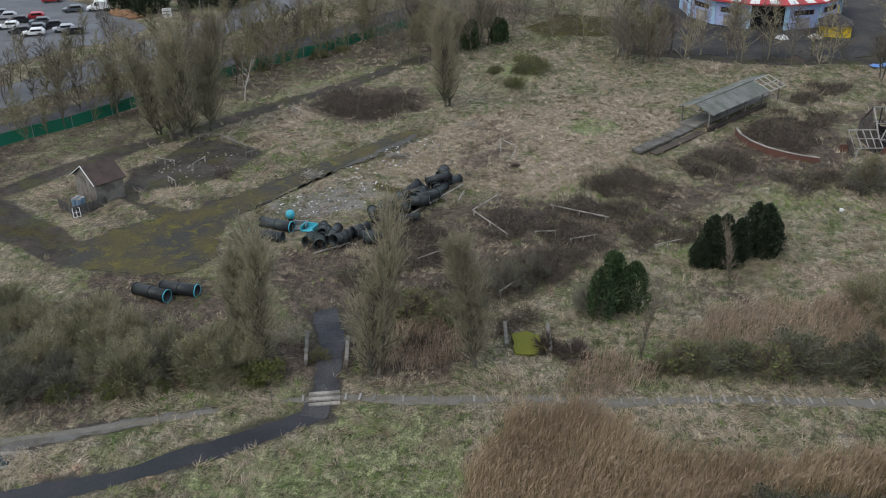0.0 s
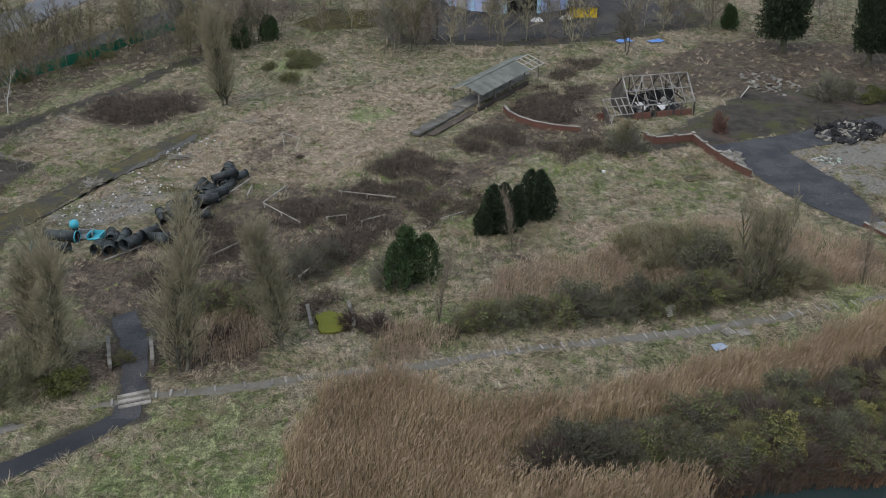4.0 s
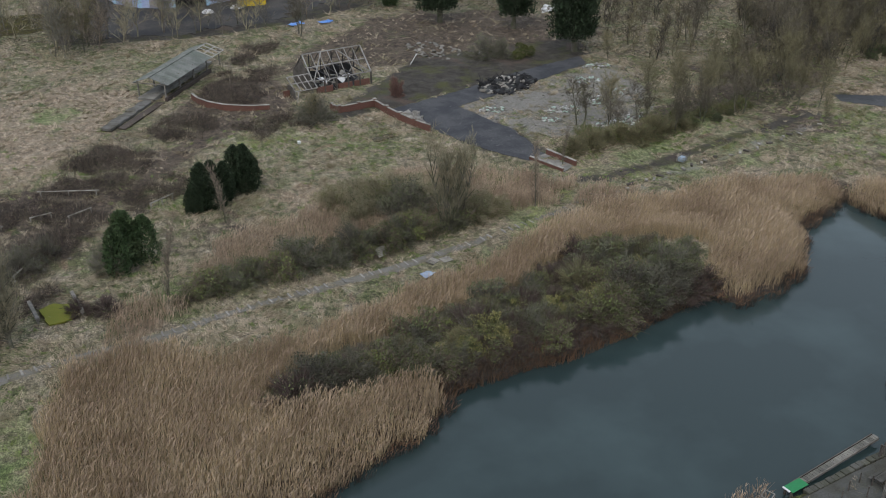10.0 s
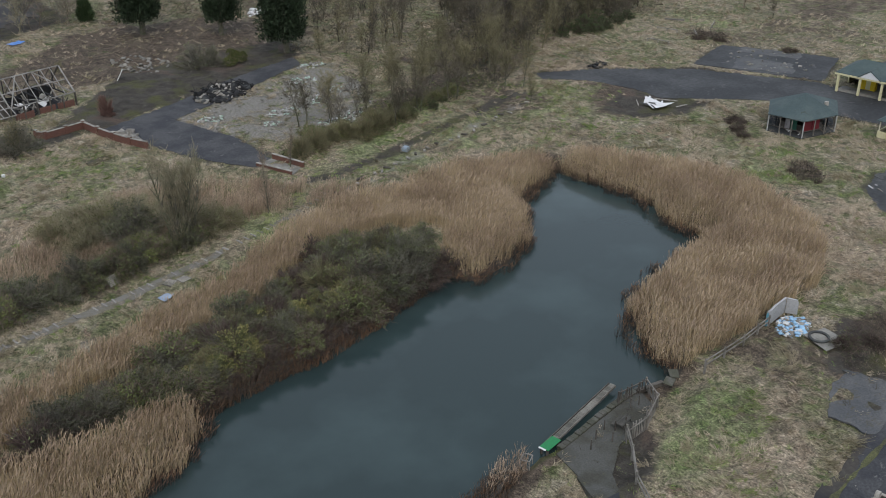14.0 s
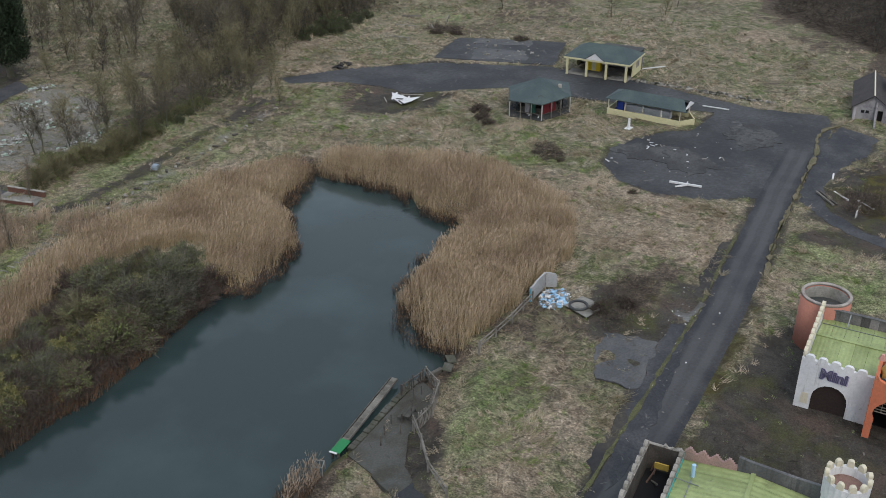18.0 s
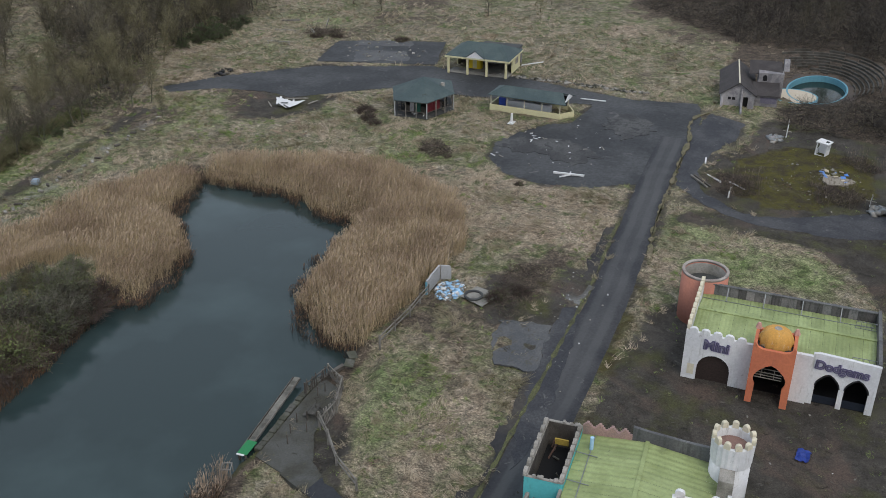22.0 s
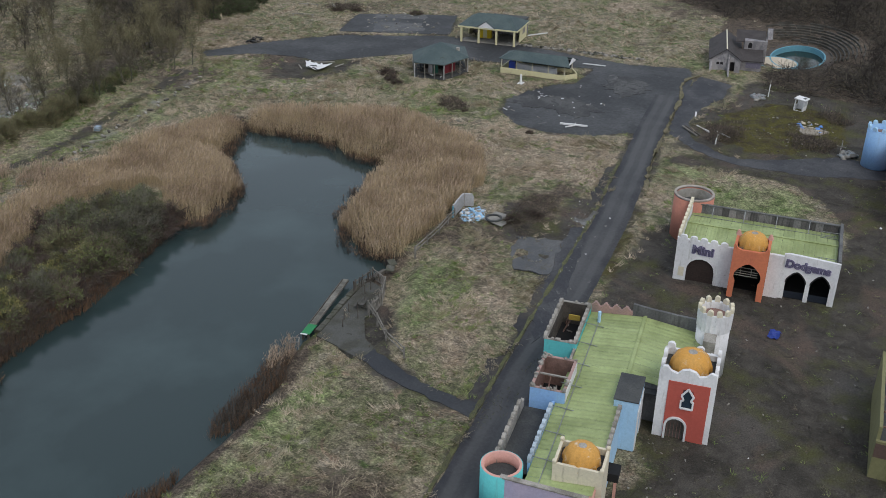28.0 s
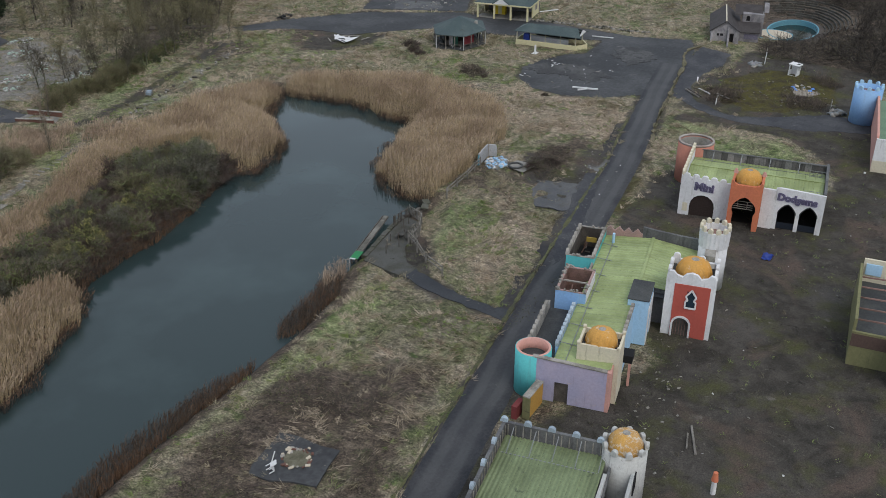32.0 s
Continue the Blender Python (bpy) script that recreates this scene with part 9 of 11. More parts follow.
TUBES = []
rt = random.Random(77)
for cx, cy, along, n_, wide in ((-26.4, 101.6, 62, 7, 1.6), (-22.4, 104.2, 40, 4, 1.4), (-21.4, 108.6, 66, 8, 1.0), (-20.6, 111.4, 64, 8, 1.1), (-19.2, 114.0, 62, 10, 1.2), (-17.8, 117.4, 60, 8, 1.3)):
    for k in range(n_):
        u, w_ = rt.uniform(-2.4, 1.4), rt.uniform(-wide, wide)
        ca, sa = math.cos(radians(along)), math.sin(radians(along))
        TUBES.append((cx + u * ca - w_ * sa, cy + u * sa + w_ * ca, along + rt.gauss(0, 26), 0.0 if k < n_ * 0.6 else rt.uniform(0.6, 1.0)))
protos = [tube_piece(2.2, 0.6), tube_piece(1.3, 0.66), tube_piece(3.0, 0.5)]
for k, (x, y, a, z) in enumerate(TUBES):
    m = pose(x, y, z, 0, rt.gauss(0, 3) if z < 0.5 else rt.gauss(6, 8), a)
    if k < 3:
        protos[k].matrix_basis = m
    else:
        copy_thing(protos[k % 3], m)
proto = tube_piece(3.9, 0.62, True)
proto.matrix_basis = pose(-42.6, 87.8, -0.05, 0, 0, -14)
copy_thing(proto, pose(-40.2, 88.6, -0.05, 0, 0, -4))
copy_thing(proto, pose(-35.6, 104.6, -0.05, 0, 0, -12))
copy_thing(proto, pose(-31.9, 101.0, -0.05, 0, 0, 172))
part_ball = thing("aqua_ball", "faded aqua plastic ball", "ball", pose(-32.9, 106.6, 0))
bm = bmesh.new()
bmesh.ops.create_uvsphere(bm, u_segments=16, v_segments=10, radius=0.55, matrix=Matrix.Translation((0, 0, 0.75)))
part("shell", bm, M_AQUA, part_ball)
part("base", tube(bmesh.new(), 0, 0, 0, 0.25, 0.35, 0.3, 12), M_RUBBER, part_ball)
for x, y, a, m_ in ((-31.2, 104.9, 10, M_METAL), (-30.0, 104.6, -8, M_AQUA)):
    b = thing("slide_car", "grey and aqua moulded slide trough", "trough", pose(x, y, 0, 0, 0, a))
    part("tray", boxes((-0.8, 0.8, -0.7, 0.7, 0.0, 0.12), (-0.8, -0.68, -0.7, 0.7, 0.12, 0.6), (0.68, 0.8, -0.7, 0.7, 0.12, 0.6), (-0.68, 0.68, 0.58, 0.7, 0.12, 0.6)), m_, b)
gutter = log_rail("white_gutter", (-27.6, 98.4), (-24.4, 101.6), 0.3, 0.14, M_STONE, "long pale gutter rail beside the tubes", "rail", 0.2)
log_rail("white_gutter", (-19.6, 109.0), (-15.0, 118.8), 0.5, 0.14, M_STONE, "long pale gutter rail beside the tubes", "rail", 0.2)
for sx, sy, sn in ((-34.6, 119.7, 50), (-25.4, 127.7, 40), (-17.8, 140.8, 18)):
    sticks = thing("branch_pile", "pile of bleached white sticks", "sticks", pose(sx, sy, 0))
    rr = random.Random(sn)
    bm = bmesh.new()
    for k in range(sn):
        a, l = rr.uniform(0, 6.28), rr.uniform(0.7, 1.9)
        bar(bm, (rr.gauss(0, 0.8), rr.gauss(0, 0.5), 0.1), (l * math.cos(a), l * math.sin(a), rr.uniform(0.1, 0.6)), 0.045)
    part("sticks_mass", bm, M_STONE, sticks)


# ---- lakeside ----
def plank_deck(name, label, category, m, length, width, z, n, material, thick=0.08):
    t = thing(name, label, category, m)
    w = length / n
    me = None
    for k in range(n):
        if me is None:
            ob = part("plank", boxes((0.01, w - 0.015, 0, width, 0, thick)), material, t)
            me = ob.data
        else:
            ob = new("plank", me)
            ob.parent = t
        ob.location = (k * w, 0, z)
    return t


M_DECK = mat("damp_dark_planks", (0.075, 0.07, 0.062), 0.9, scale=2, vary=0.4, other=(0.05, 0.048, 0.042), obj=0.3)
M_JETTY = mat("pale_weathered_planks", (0.165, 0.155, 0.135), 0.9, scale=2, vary=0.4, other=(0.11, 0.105, 0.09), obj=0.3)
jet = plank_deck("jetty", "narrow weathered timber jetty over the lake", "jetty", pose(45.4, 39.9, 0, 0, 0, 12.6), 10.0, 0.45, -0.85, 34, M_JETTY)
part("side_beam", boxes((0, 10, -0.08, -0.0, -1.0, -0.8)), M_GREYWOOD, jet)
part("side_beam", boxes((0, 10, 0.55, 0.63, -1.0, -0.8)), M_DARKWOOD, jet)
for k in range(6):
    part("pile", boxes((0.3 + 1.85 * k, 0.45 + 1.85 * k, 0.3, 0.45, -2.2, -0.86)), M_DARKWOOD, jet)
g = thing("green_mat", "bright green plastic mat on the jetty head", "mat", pose(44.6, 39.4, -0.72, 0, 0, 10))
part("sheet", boxes((0, 1.7, 0, 0.85, 0, 0.05)), mat("bright_green_plastic", (0.02, 0.17, 0.06), 0.7, vary=0.2), g)
part("edge", boxes((-0.15, 0.0, 0.2, 0.85, 0, 0.06)), M_WHITEBOARD, g)
for x, y in ((0.05, 0.1), (1.5, 0.1), (0.05, 0.65), (1.5, 0.65)):
    part("leg", boxes((x, x + 0.15, y, y + 0.15, -1.5, 0)), M_DARKWOOD, g)

M_QUAY = mat("damp_dark_stone", (0.085, 0.082, 0.072), 0.85, scale=2, vary=0.4, other=(0.055, 0.055, 0.040), obj=0.25)
M_CRACKED0 = mat("damp_grey_paving", (0.070, 0.070, 0.064), 0.85, scale=1.2, vary=0.4, other=(0.048, 0.046, 0.036), spot=((0.085, 0.080, 0.045), 0.4))
quay = thing("quay", "crumbling stone-edged lakeside terrace", "quay", kind="structure")
edge = [(45.6, 39.2), (48.4, 39.6), (51.2, 40.1), (54.0, 40.4), (56.4, 40.5)]
for a, b in zip(edge, edge[1:]):
    d = Vector((b[0] - a[0], b[1] - a[1], 0))
    n = 5
    for k in range(n):
        p = Vector((*a, 0)) + d * (k / n)
        ob = part("edge_stone", boxes((0.02, d.length / n - 0.02, -0.28, 0.28, -1.5, -0.72), bevel=0.04), M_QUAY, quay)
        ob.matrix_basis = Matrix.Translation(p) @ Matrix.Rotation(math.atan2(d.y, d.x) + rr.uniform(-0.05, 0.05), 4, "Z") @ Matrix.Translation((0, 0, rr.uniform(-0.05, 0.05)))
part("terrace", plate([(45.0, 38.9), (48.4, 39.35), (54, 40.1), (56.2, 40.2), (55.4, 38.0), (52.4, 36.8), (49.6, 36.6), (46.6, 34.6), (44.4, 36)], -1.3, -0.84), M_CRACKED0, quay, "damp mossy paving")


ramp_bm = bmesh.new()
ramp_bm.faces.new([ramp_bm.verts.new(p) for p in ((42.6, 32.5, 0.0), (44.7, 32.3, 0.0), (47.0, 35.4, -0.80), (44.2, 36.0, -0.80))])
bmesh.ops.recalc_face_normals(ramp_bm, faces=ramp_bm.faces)
solid = bmesh.ops.extrude_face_region(ramp_bm, geom=ramp_bm.faces[:])
bmesh.ops.translate(ramp_bm, verts=[g for g in solid["geom"] if isinstance(g, bmesh.types.BMVert)], vec=(0, 0, -0.5))
bmesh.ops.recalc_face_normals(ramp_bm, faces=ramp_bm.faces)
part("path_ramp", ramp_bm, M_CRACKED0, quay, "muddy ramp down to the terrace")


def picket_fence(name, line, h, gap, material, label, z=0.0, lean=0.0):
    t = thing(name, label, "fence")
    r2 = random.Random(int(h * 100) + len(line))
    for a, b in zip(line, line[1:]):
        va, vb = Vector((*a, z)), Vector((*b, z))
        turn = Matrix.Rotation(math.atan2((vb - va).y, (vb - va).x), 4, "Z")
        n = max(2, int((vb - va).length / gap))
        for k in range(n):
            if r2.random() < 0.12:
                continue
            p = va.lerp(vb, (k + 0.5) / n)
            ob = part("picket", boxes((-0.055, 0.055, -0.02, 0.02, -0.2, h * r2.uniform(0.85, 1.05))), material, t)
            ob.matrix_basis = Matrix.Translation(p) @ turn @ pose(0, 0, 0, lean + r2.gauss(0, 5), r2.gauss(0, 5), 0)
        for zz in (h * 0.85,):
            part("rail", bars(0.08, ((*a, z + zz), (*b, z + zz))), material, t)
        part("post", boxes((a[0] - 0.06, a[0] + 0.06, a[1] - 0.06, a[1] + 0.06, z - 0.3, z + h)), material, t)


picket_fence("picket_fence", [(56.6, 40.0), (55.6, 37.9), (52.6, 36.5), (49.9, 36.3)], 1.1, 0.2, M_GREYWOOD, "leaning grey picket fence round the terrace", -0.6, 10)
picket_fence("picket_fence", [(53.4, 40.2), (56.6, 40.0)], 1.2, 0.28, M_DARKWOOD, "dark picket fence at the terrace end", -0.8)
for line in ([(49.9, 36.3), (48.4, 34.4), (46.3, 32.2), (44.7, 29.4)], [(61.8, 38.0), (64.6, 38.1), (67.5, 38.2), (70, 38.5), (72.0, 38.7)], [(79.2, 40.4), (81.2, 40.9), (83.4, 41.5)]):
    t = thing("post_and_rail_fence", "weathered grey post and rail fence", "fence")
    for a, b in zip(line, line[1:]):
        for z in (0.5, 0.95):
            part("rail", bars(0.09, ((*a, z), (*b, z))), M_GREYWOOD, t)
    for x, y in line:
        part("post", boxes((x - 0.07, x + 0.07, y - 0.07, y + 0.07, -0.4, 1.1)), M_GREYWOOD, t)
for x, y in ((47.4, 37.6), (48.6, 38.2), (49.4, 37.2), (50.6, 38.0), (51.6, 37.8), (50.0, 38.6), (53.8, 39.2), (54.6, 39.0)):
    p = thing("mooring_post", "short dark wooden post on the terrace", "post", pose(x, y, -0.86))
    part("post", tube(bmesh.new(), 0, 0, 0, 0.95, 0.06, 0.05, 8), M_DARKWOOD, p)


def picnic_table(m):
    t = thing("picnic_table", "weathered grey timber picnic table on the terrace", "table", m)
    for k in range(5):
        part("top_board", boxes((-0.9, 0.9, -0.36 + 0.145 * k, -0.36 + 0.145 * k + 0.135, 0.72, 0.76)), M_DECK, t)
    for s in (-1, 1):
        b = part("bench_seat", boxes((-0.9, 0.9, s * 0.72 - 0.14, s * 0.72 + 0.14, 0.42, 0.46)), M_DECK, t)
        for x in (-0.65, 0.65):
            part("leg", bars(0.09, ((x, s * 0.62, 0), (x, s * 0.24, 0.72))), M_DECK, t)
    for x in (-0.65, 0.65):
        part("cross_beam", bars(0.08, ((x, -0.8, 0.39), (x, 0.8, 0.39))), M_DECK, t)


picnic_table(pose(51.5, 37.9, -0.85, 0, 0, 12) @ Matrix.Scale(0.86, 4))
for x, y, a in ((58.5, 39.1, 20), (59.7, 39.6, 50)):
    s = thing("stone_slab", "loose square grey paving slab at the water's edge", "slab", pose(x, y, -0.35, 6, -8, a))
    part("slab_body", boxes((-0.5, 0.5, -0.42, 0.42, 0, 0.12), bevel=0.03), M_QUAY, s)
tagged(part("shore_beam", bars(0.35, ((55.8, 40.2, -0.75), (58.3, 39.6, -0.6))), M_DARKWOOD), "dark timber revetment beam along the shore", "beam")
c = thing("steel_crate", "small white metal cage on the lake bank", "crate", pose(41.6, 38.4, -0.3, 0, 0, 30))
part("cage", bars(0.06, *[((x, y, 0), (x, y, 0.8)) for x in (0, 0.8) for y in (0, 0.7)], ((0, 0, 0.8), (0.8, 0, 0.8)), ((0, 0.7, 0.8), (0.8, 0.7, 0.8)), ((0, 0, 0.8), (0, 0.7, 0.8)), ((0.8, 0, 0.8), (0.8, 0.7, 0.8))), M_GREYWOOD, c)
tagged(part("revetment", bars(0.3, ((37.5, 38.2, -0.9), (42.4, 40.0, -0.9))), M_DARKWOOD), "rotting dark timber lake edging", "beam")

# broken white walls with blue and white rubble
M_OLDWALL = mat("grey_stained_blockwork", (0.33, 0.33, 0.33), 0.9, scale=1.2, vary=0.25, other=(0.25, 0.25, 0.245), spot=((0.14, 0.13, 0.12), 0.35))
w = thing("ruined_wall", "broken grey-white block walls standing in rubble", "ruin")
part("wall_panel", wall([(0, 0), (3.4, 0), (3.4, 1.6), (1.2, 1.62), (0.7, 1.5), (0, 1.55)], -0.09, 0.09), M_OLDWALL, w).matrix_basis = pose(71.8, 38.8, 0, 0, 0, 7)
part("wall_panel", wall([(0.12, 0), (1.2, 0), (1.2, 1.15), (1.05, 1.5), (0.12, 1.6)], -0.09, 0.09), M_OLDWALL, w).matrix_basis = pose(75.15, 39.2, 0, 0, 0, -58)
part("blue_edge", boxes((-0.07, -0.01, -0.10, 0.10, 0, 1.4)), M_POOLBLUE, w).matrix_basis = pose(71.8, 38.8, 0, 0, 0, 7)


def rubble(name, label, x, y, rx, ry, n, materials, seed, size=0.3, height=0.35, turn=0.0, category="rubble"):
    """A heap of broken pieces, each turned its own way, as one heap."""
    r2 = np.random.RandomState(seed)
    vs, qs, ix = [], [], []
    cube = np.array([(-1, -1, -1), (1, -1, -1), (1, 1, -1), (-1, 1, -1), (-1, -1, 1), (1, -1, 1), (1, 1, 1), (-1, 1, 1)], float) / 2
    faces = np.array([(0, 3, 2, 1), (4, 5, 6, 7), (0, 1, 5, 4), (1, 2, 6, 5), (2, 3, 7, 6), (3, 0, 4, 7)])
    for k in range(n):
        a, d = r2.uniform(0, 6.28), math.sqrt(r2.rand())
        s = size * r2.uniform(0.35, 1.3) * np.array([1, r2.uniform(0.4, 1.0), r2.uniform(0.15, 0.45)])
        q = Euler((r2.normal(0, 0.35), r2.normal(0, 0.35), r2.uniform(0, 6.28))).to_matrix()
        px, py = rx * d * math.cos(a), ry * d * math.sin(a)
        gx, gy = x + px * math.cos(turn) - py * math.sin(turn), y + px * math.sin(turn) + py * math.cos(turn)
        gz = ground_at(gx, gy) + s[2] * 0.35 + height * (1 - d) * r2.rand()
        vs.append((cube * s) @ np.array(q).T + (gx, gy, gz))
        qs.append(faces + 8 * k)
        ix += [r2.randint(len(materials))] * 6
    ob = new(name, mesh_of(name, np.concatenate(vs), np.concatenate(qs), list(materials), ix))
    return tagged(ob, label, category, kind="stuff")


M_CRACKED = mat("cracked_grey_hardstanding", (0.066, 0.068, 0.072), 0.8, scale=0.9, vary=0.4, other=(0.092, 0.092, 0.092), spot=((0.070, 0.062, 0.046), 0.55))
M_PALESLAB = mat("pale_patched_concrete", (0.15, 0.148, 0.143), 0.85, scale=1.1, vary=0.35, other=(0.075, 0.072, 0.066), spot=((0.07, 0.064, 0.05), 0.5))
M_DUST = mat("dried_grey_silt", (0.072, 0.072, 0.071), 0.9, scale=0.5, vary=0.35, other=(0.040, 0.040, 0.041), spot=((0.034, 0.034, 0.036), 0.75), bump=0.15)
M_PALEBLUE = mat("pale_blue_plaster", (0.30, 0.48, 0.66), 0.8, vary=0.2)
rubble("rubble_heap", "heap of white and pale blue broken plaster", 73.7, 37.2, 2.0, 1.4, 190, [M_WHITEBOARD, M_PALEBLUE, M_STONE, M_PALEBLUE, M_STONE], 1, 0.42, 0.4)
tyre = thing("concrete_ring", "dark concrete ring lying on a pale slab", "ring", pose(73.7, 34.6, 0.02))
part("ring", ring_wall(0.75, 0.95, 0, 0.2, 24), M_DARKROOF, tyre)
part("slab", plate([(-1.4, -1.6), (1.5, -2.2), (1.9, 0.6), (-0.6, 1.2)], -0.02, 0.03), M_CONCRETE, tyre)
sheet("pavement", [(64.1, 27.7), (67.6, 29.6), (71.0, 30.6), (72.0, 27.6), (72.3, 25.4), (68.4, 24.9), (64.8, 24.2)], 0.03, M_CRACKED, "cracked dark grey hardstanding beside the road", "slab", 0.7, 121, 0.4)
sheet("pavement", [(76.8, 26.7), (78.5, 27.1), (79.5, 27.2), (81.4, 28.0), (81.1, 25.2), (79.3, 24.9), (77.0, 24.9)], 0.035, M_PALESLAB, "pale patched concrete hardstanding", "slab", 0.6, 122, 0.4)
for pts in ([(135, 88.5), (141, 91.5), (144.4, 83.5), (139.5, 80.6)], [(143.5, 93.5), (146.5, 94.4), (150.6, 86), (147.6, 84.6)]):
    sheet("pavement", pts, 0.05, M_CRACKED, "paler worn patch on the demolished hall floor", "slab", 0.8, 98)
rubble("slab_rubble", "scattered pale rubble on the demolished floor", 142.5, 87, 7, 7, 90, [M_STONE, M_CONCRETE, M_DARKWOOD, M_CONCRETE], 2, 0.45, 0.05)
fp = thing("fallen_sheets", "collapsed white roofing sheets lying on bare earth", "sheets", pose(111.5, 85, 0.06))
for k, (pts, tilt) in enumerate((([(1.2, 3.0), (-0.8, 1.2), (-2.0, -1.2), (-0.6, -0.6)], 3), ([(-0.4, -0.5), (-2.0, -1.4), (-0.4, -1.9), (1.8, -2.0), (0.6, -0.7)], -3), ([(1.2, 2.9), (-0.5, 0.2), (-0.5, -0.6), (0.7, -0.8), (1.0, 0.9)], 1))):
    part("sheet", plate(pts, 0.02 + 0.05 * k, 0.06 + 0.05 * k), M_WHITEBOARD, fp).matrix_basis = pose(0, 0, 0.1, tilt, tilt, 0)
rf = random.Random(71)
for k in range(9):
    part("torn_strip", boxes((-rf.uniform(0.5, 1.3), 0.6, -0.14, 0.14, 0, 0.03)), M_WHITEBOARD if k % 3 else M_DARKROOF, fp).matrix_basis = pose(rf.uniform(-1.6, 1.4), rf.uniform(-1.6, 2.2), 0.2, rf.uniform(-12, 12), rf.uniform(-10, 10), rf.uniform(20, 110))
for a, b in (((113.2, 86.6, 0.15), (114.6, 83.4, 0.3)), ((112.8, 82.2, 0.12), (114.8, 81.8, 0.15)), ((109.2, 86.2, 0.12), (110.6, 87.8, 0.2))):
    part("batten", bars(0.12, (tuple(p - q for p, q in zip(a, (111.5, 85, 0.06))), tuple(p - q for p, q in zip(b, (111.5, 85, 0.06))))), M_STONE, fp)
rubble("plaza_debris", "thin scatter of pale litter over the tarmac", 116, 42, 11, 6, 46, [M_WHITEBOARD, M_STONE, M_CONCRETE, M_DARKWOOD], 42, 0.2, 0.0, 0.3, "debris")
rubble("plaza_debris", "thin scatter of pale litter along the road", 72, 24.5, 16, 3.0, 70, [M_STONE, M_CONCRETE, M_WHITEBOARD], 43, 0.15, 0.02, 0.12, "debris")
rw = random.Random(77)
for x, y, n, spread in ((116.6, 46.8, 11, 1.3), (108.2, 49.2, 4, 0.7), (114.6, 40.4, 3, 1.0), (117.2, 37.6, 2, 0.6), (107.4, 36.4, 2, 0.8), (119.4, 52.0, 3, 0.6)):
    for k in range(n):
        px_, py_, an = x + rw.gauss(0, spread * 0.6), y + rw.gauss(0, spread), rw.uniform(0, 3.14)
        bl = rw.uniform(0.25, 0.9)
        bd = thing("broken_board", "splintered white painted board on the tarmac", "board", pose(px_, py_, 0.02, 0, rw.uniform(-4, 4), math.degrees(an)), "boards on the plaza")
        part("board", boxes((-bl / 2, bl / 2, -0.06, 0.06, 0, 0.04)), M_WHITEBOARD if k % 3 else M_STONE, bd)
sheet("dust_patch", [(125.4, 40.7), (131.4, 40.2), (131.1, 35.7), (127.1, 33.1), (121.6, 35.9)], 0.024, M_DUST, "pale dried silt on the plaza", "silt", 1.6, 101)
sheet("dust_patch", [(111.8, 51.1), (114.9, 50.0), (115.8, 47.3), (118.1, 42.2), (114.1, 36.5), (109.4, 38.7), (110.8, 44.2)], 0.024, M_DUST, "pale dried silt on the plaza", "silt", 1.6, 102)
rubble("pond_debris", "broken pale rubbish strewn round the overgrown pond", 118, 11, 9, 7, 110, [M_CONCRETE, M_DARKWOOD, M_DARKWOOD, M_STONE], 44, 0.24, 0.05, 0.2, "debris")
rubble("black_scrap", "small heap of dark scrap at the roadside", 119.5, 103.5, 2.0, 1.0, 50, [M_CHAR, M_DARKWOOD], 5, 0.6, 0.5)
for a, b, w_ in (((106.2, 39.8), (107.0, 36.0), 0.22), ((105.2, 38.6), (106.4, 37.6), 0.14), ((135.0, 47.4), (135.6, 43.6), 0.14), ((146.5, 62.5), (150, 60), 0.15)):
    log_rail("white_plank", a, b, 0.12, w_, M_WHITEBOARD, "white plank lying on the tarmac", "plank")
p = thing("bollard", "broken white marker post by the plaza", "post", pose(120.4, 52.2, 0))
part("post", tube(bmesh.new(), 0, 0, 0, 1.4, 0.22, 0.15, 10), M_WHITEBOARD, p)
part("foot", boxes((-0.9, 0.4, -0.5, 0.3, 0, 0.15)), M_WHITEBOARD, p)
rubble("stone_border", "row of rough grey boulders along the road edge", 141.6, 52, 0.8, 14, 150, [M_STONE, M_CONCRETE, M_QUAY], 6, 0.6, 0.15, 0.12, "boulders")
M_VERGE = mat("mossy_verge", (0.098, 0.092, 0.050), 0.95, scale=2, vary=0.6, other=(0.15, 0.125, 0.08), spot=((0.055, 0.048, 0.034), 0.55), bump=0.8)
sheet("kerb", ribbon([(138.4, 28.6), (135.4, 29.9), (131.9, 29.8), (126.9, 28.2), (113.5, 26.3), (102.3, 24.7), (95, 23.4), (88.2, 21.6)], [0.5, 0.6, 0.5, 0.45, 0.4, 0.35, 0.35, 0.3]), 0.13, M_VERGE, "mossy grassed-over kerb between road and path", "kerb", 0.42, 91, 0.35)
ls = thing("lookout_booth", "white open-fronted lookout booth tilted by the overgrown pond", "booth", pose(128.6, 11.2, 0, 0, 4, 255) @ Matrix.Scale(0.86, 4))
for x in (-0.75, 0.75):
    for y in (-0.65, 0.65):
        part("corner_post", boxes((x - 0.07, x + 0.07, y - 0.07, y + 0.07, 0, 2.2)), M_WHITEBOARD, ls)
part("roof", boxes((-1.0, 1.0, -0.9, 0.9, 2.2, 2.42), bevel=0.04), M_WHITEBOARD, ls, "white overhanging roof")
part("roof_hatch", boxes((0.25, 0.75, -0.3, 0.4, 2.42, 2.45)), M_DARKROOF, ls)
part("back_panel", boxes((-0.68, 0.68, 0.60, 0.66, 0.1, 2.2)), M_WHITEBOARD, ls)
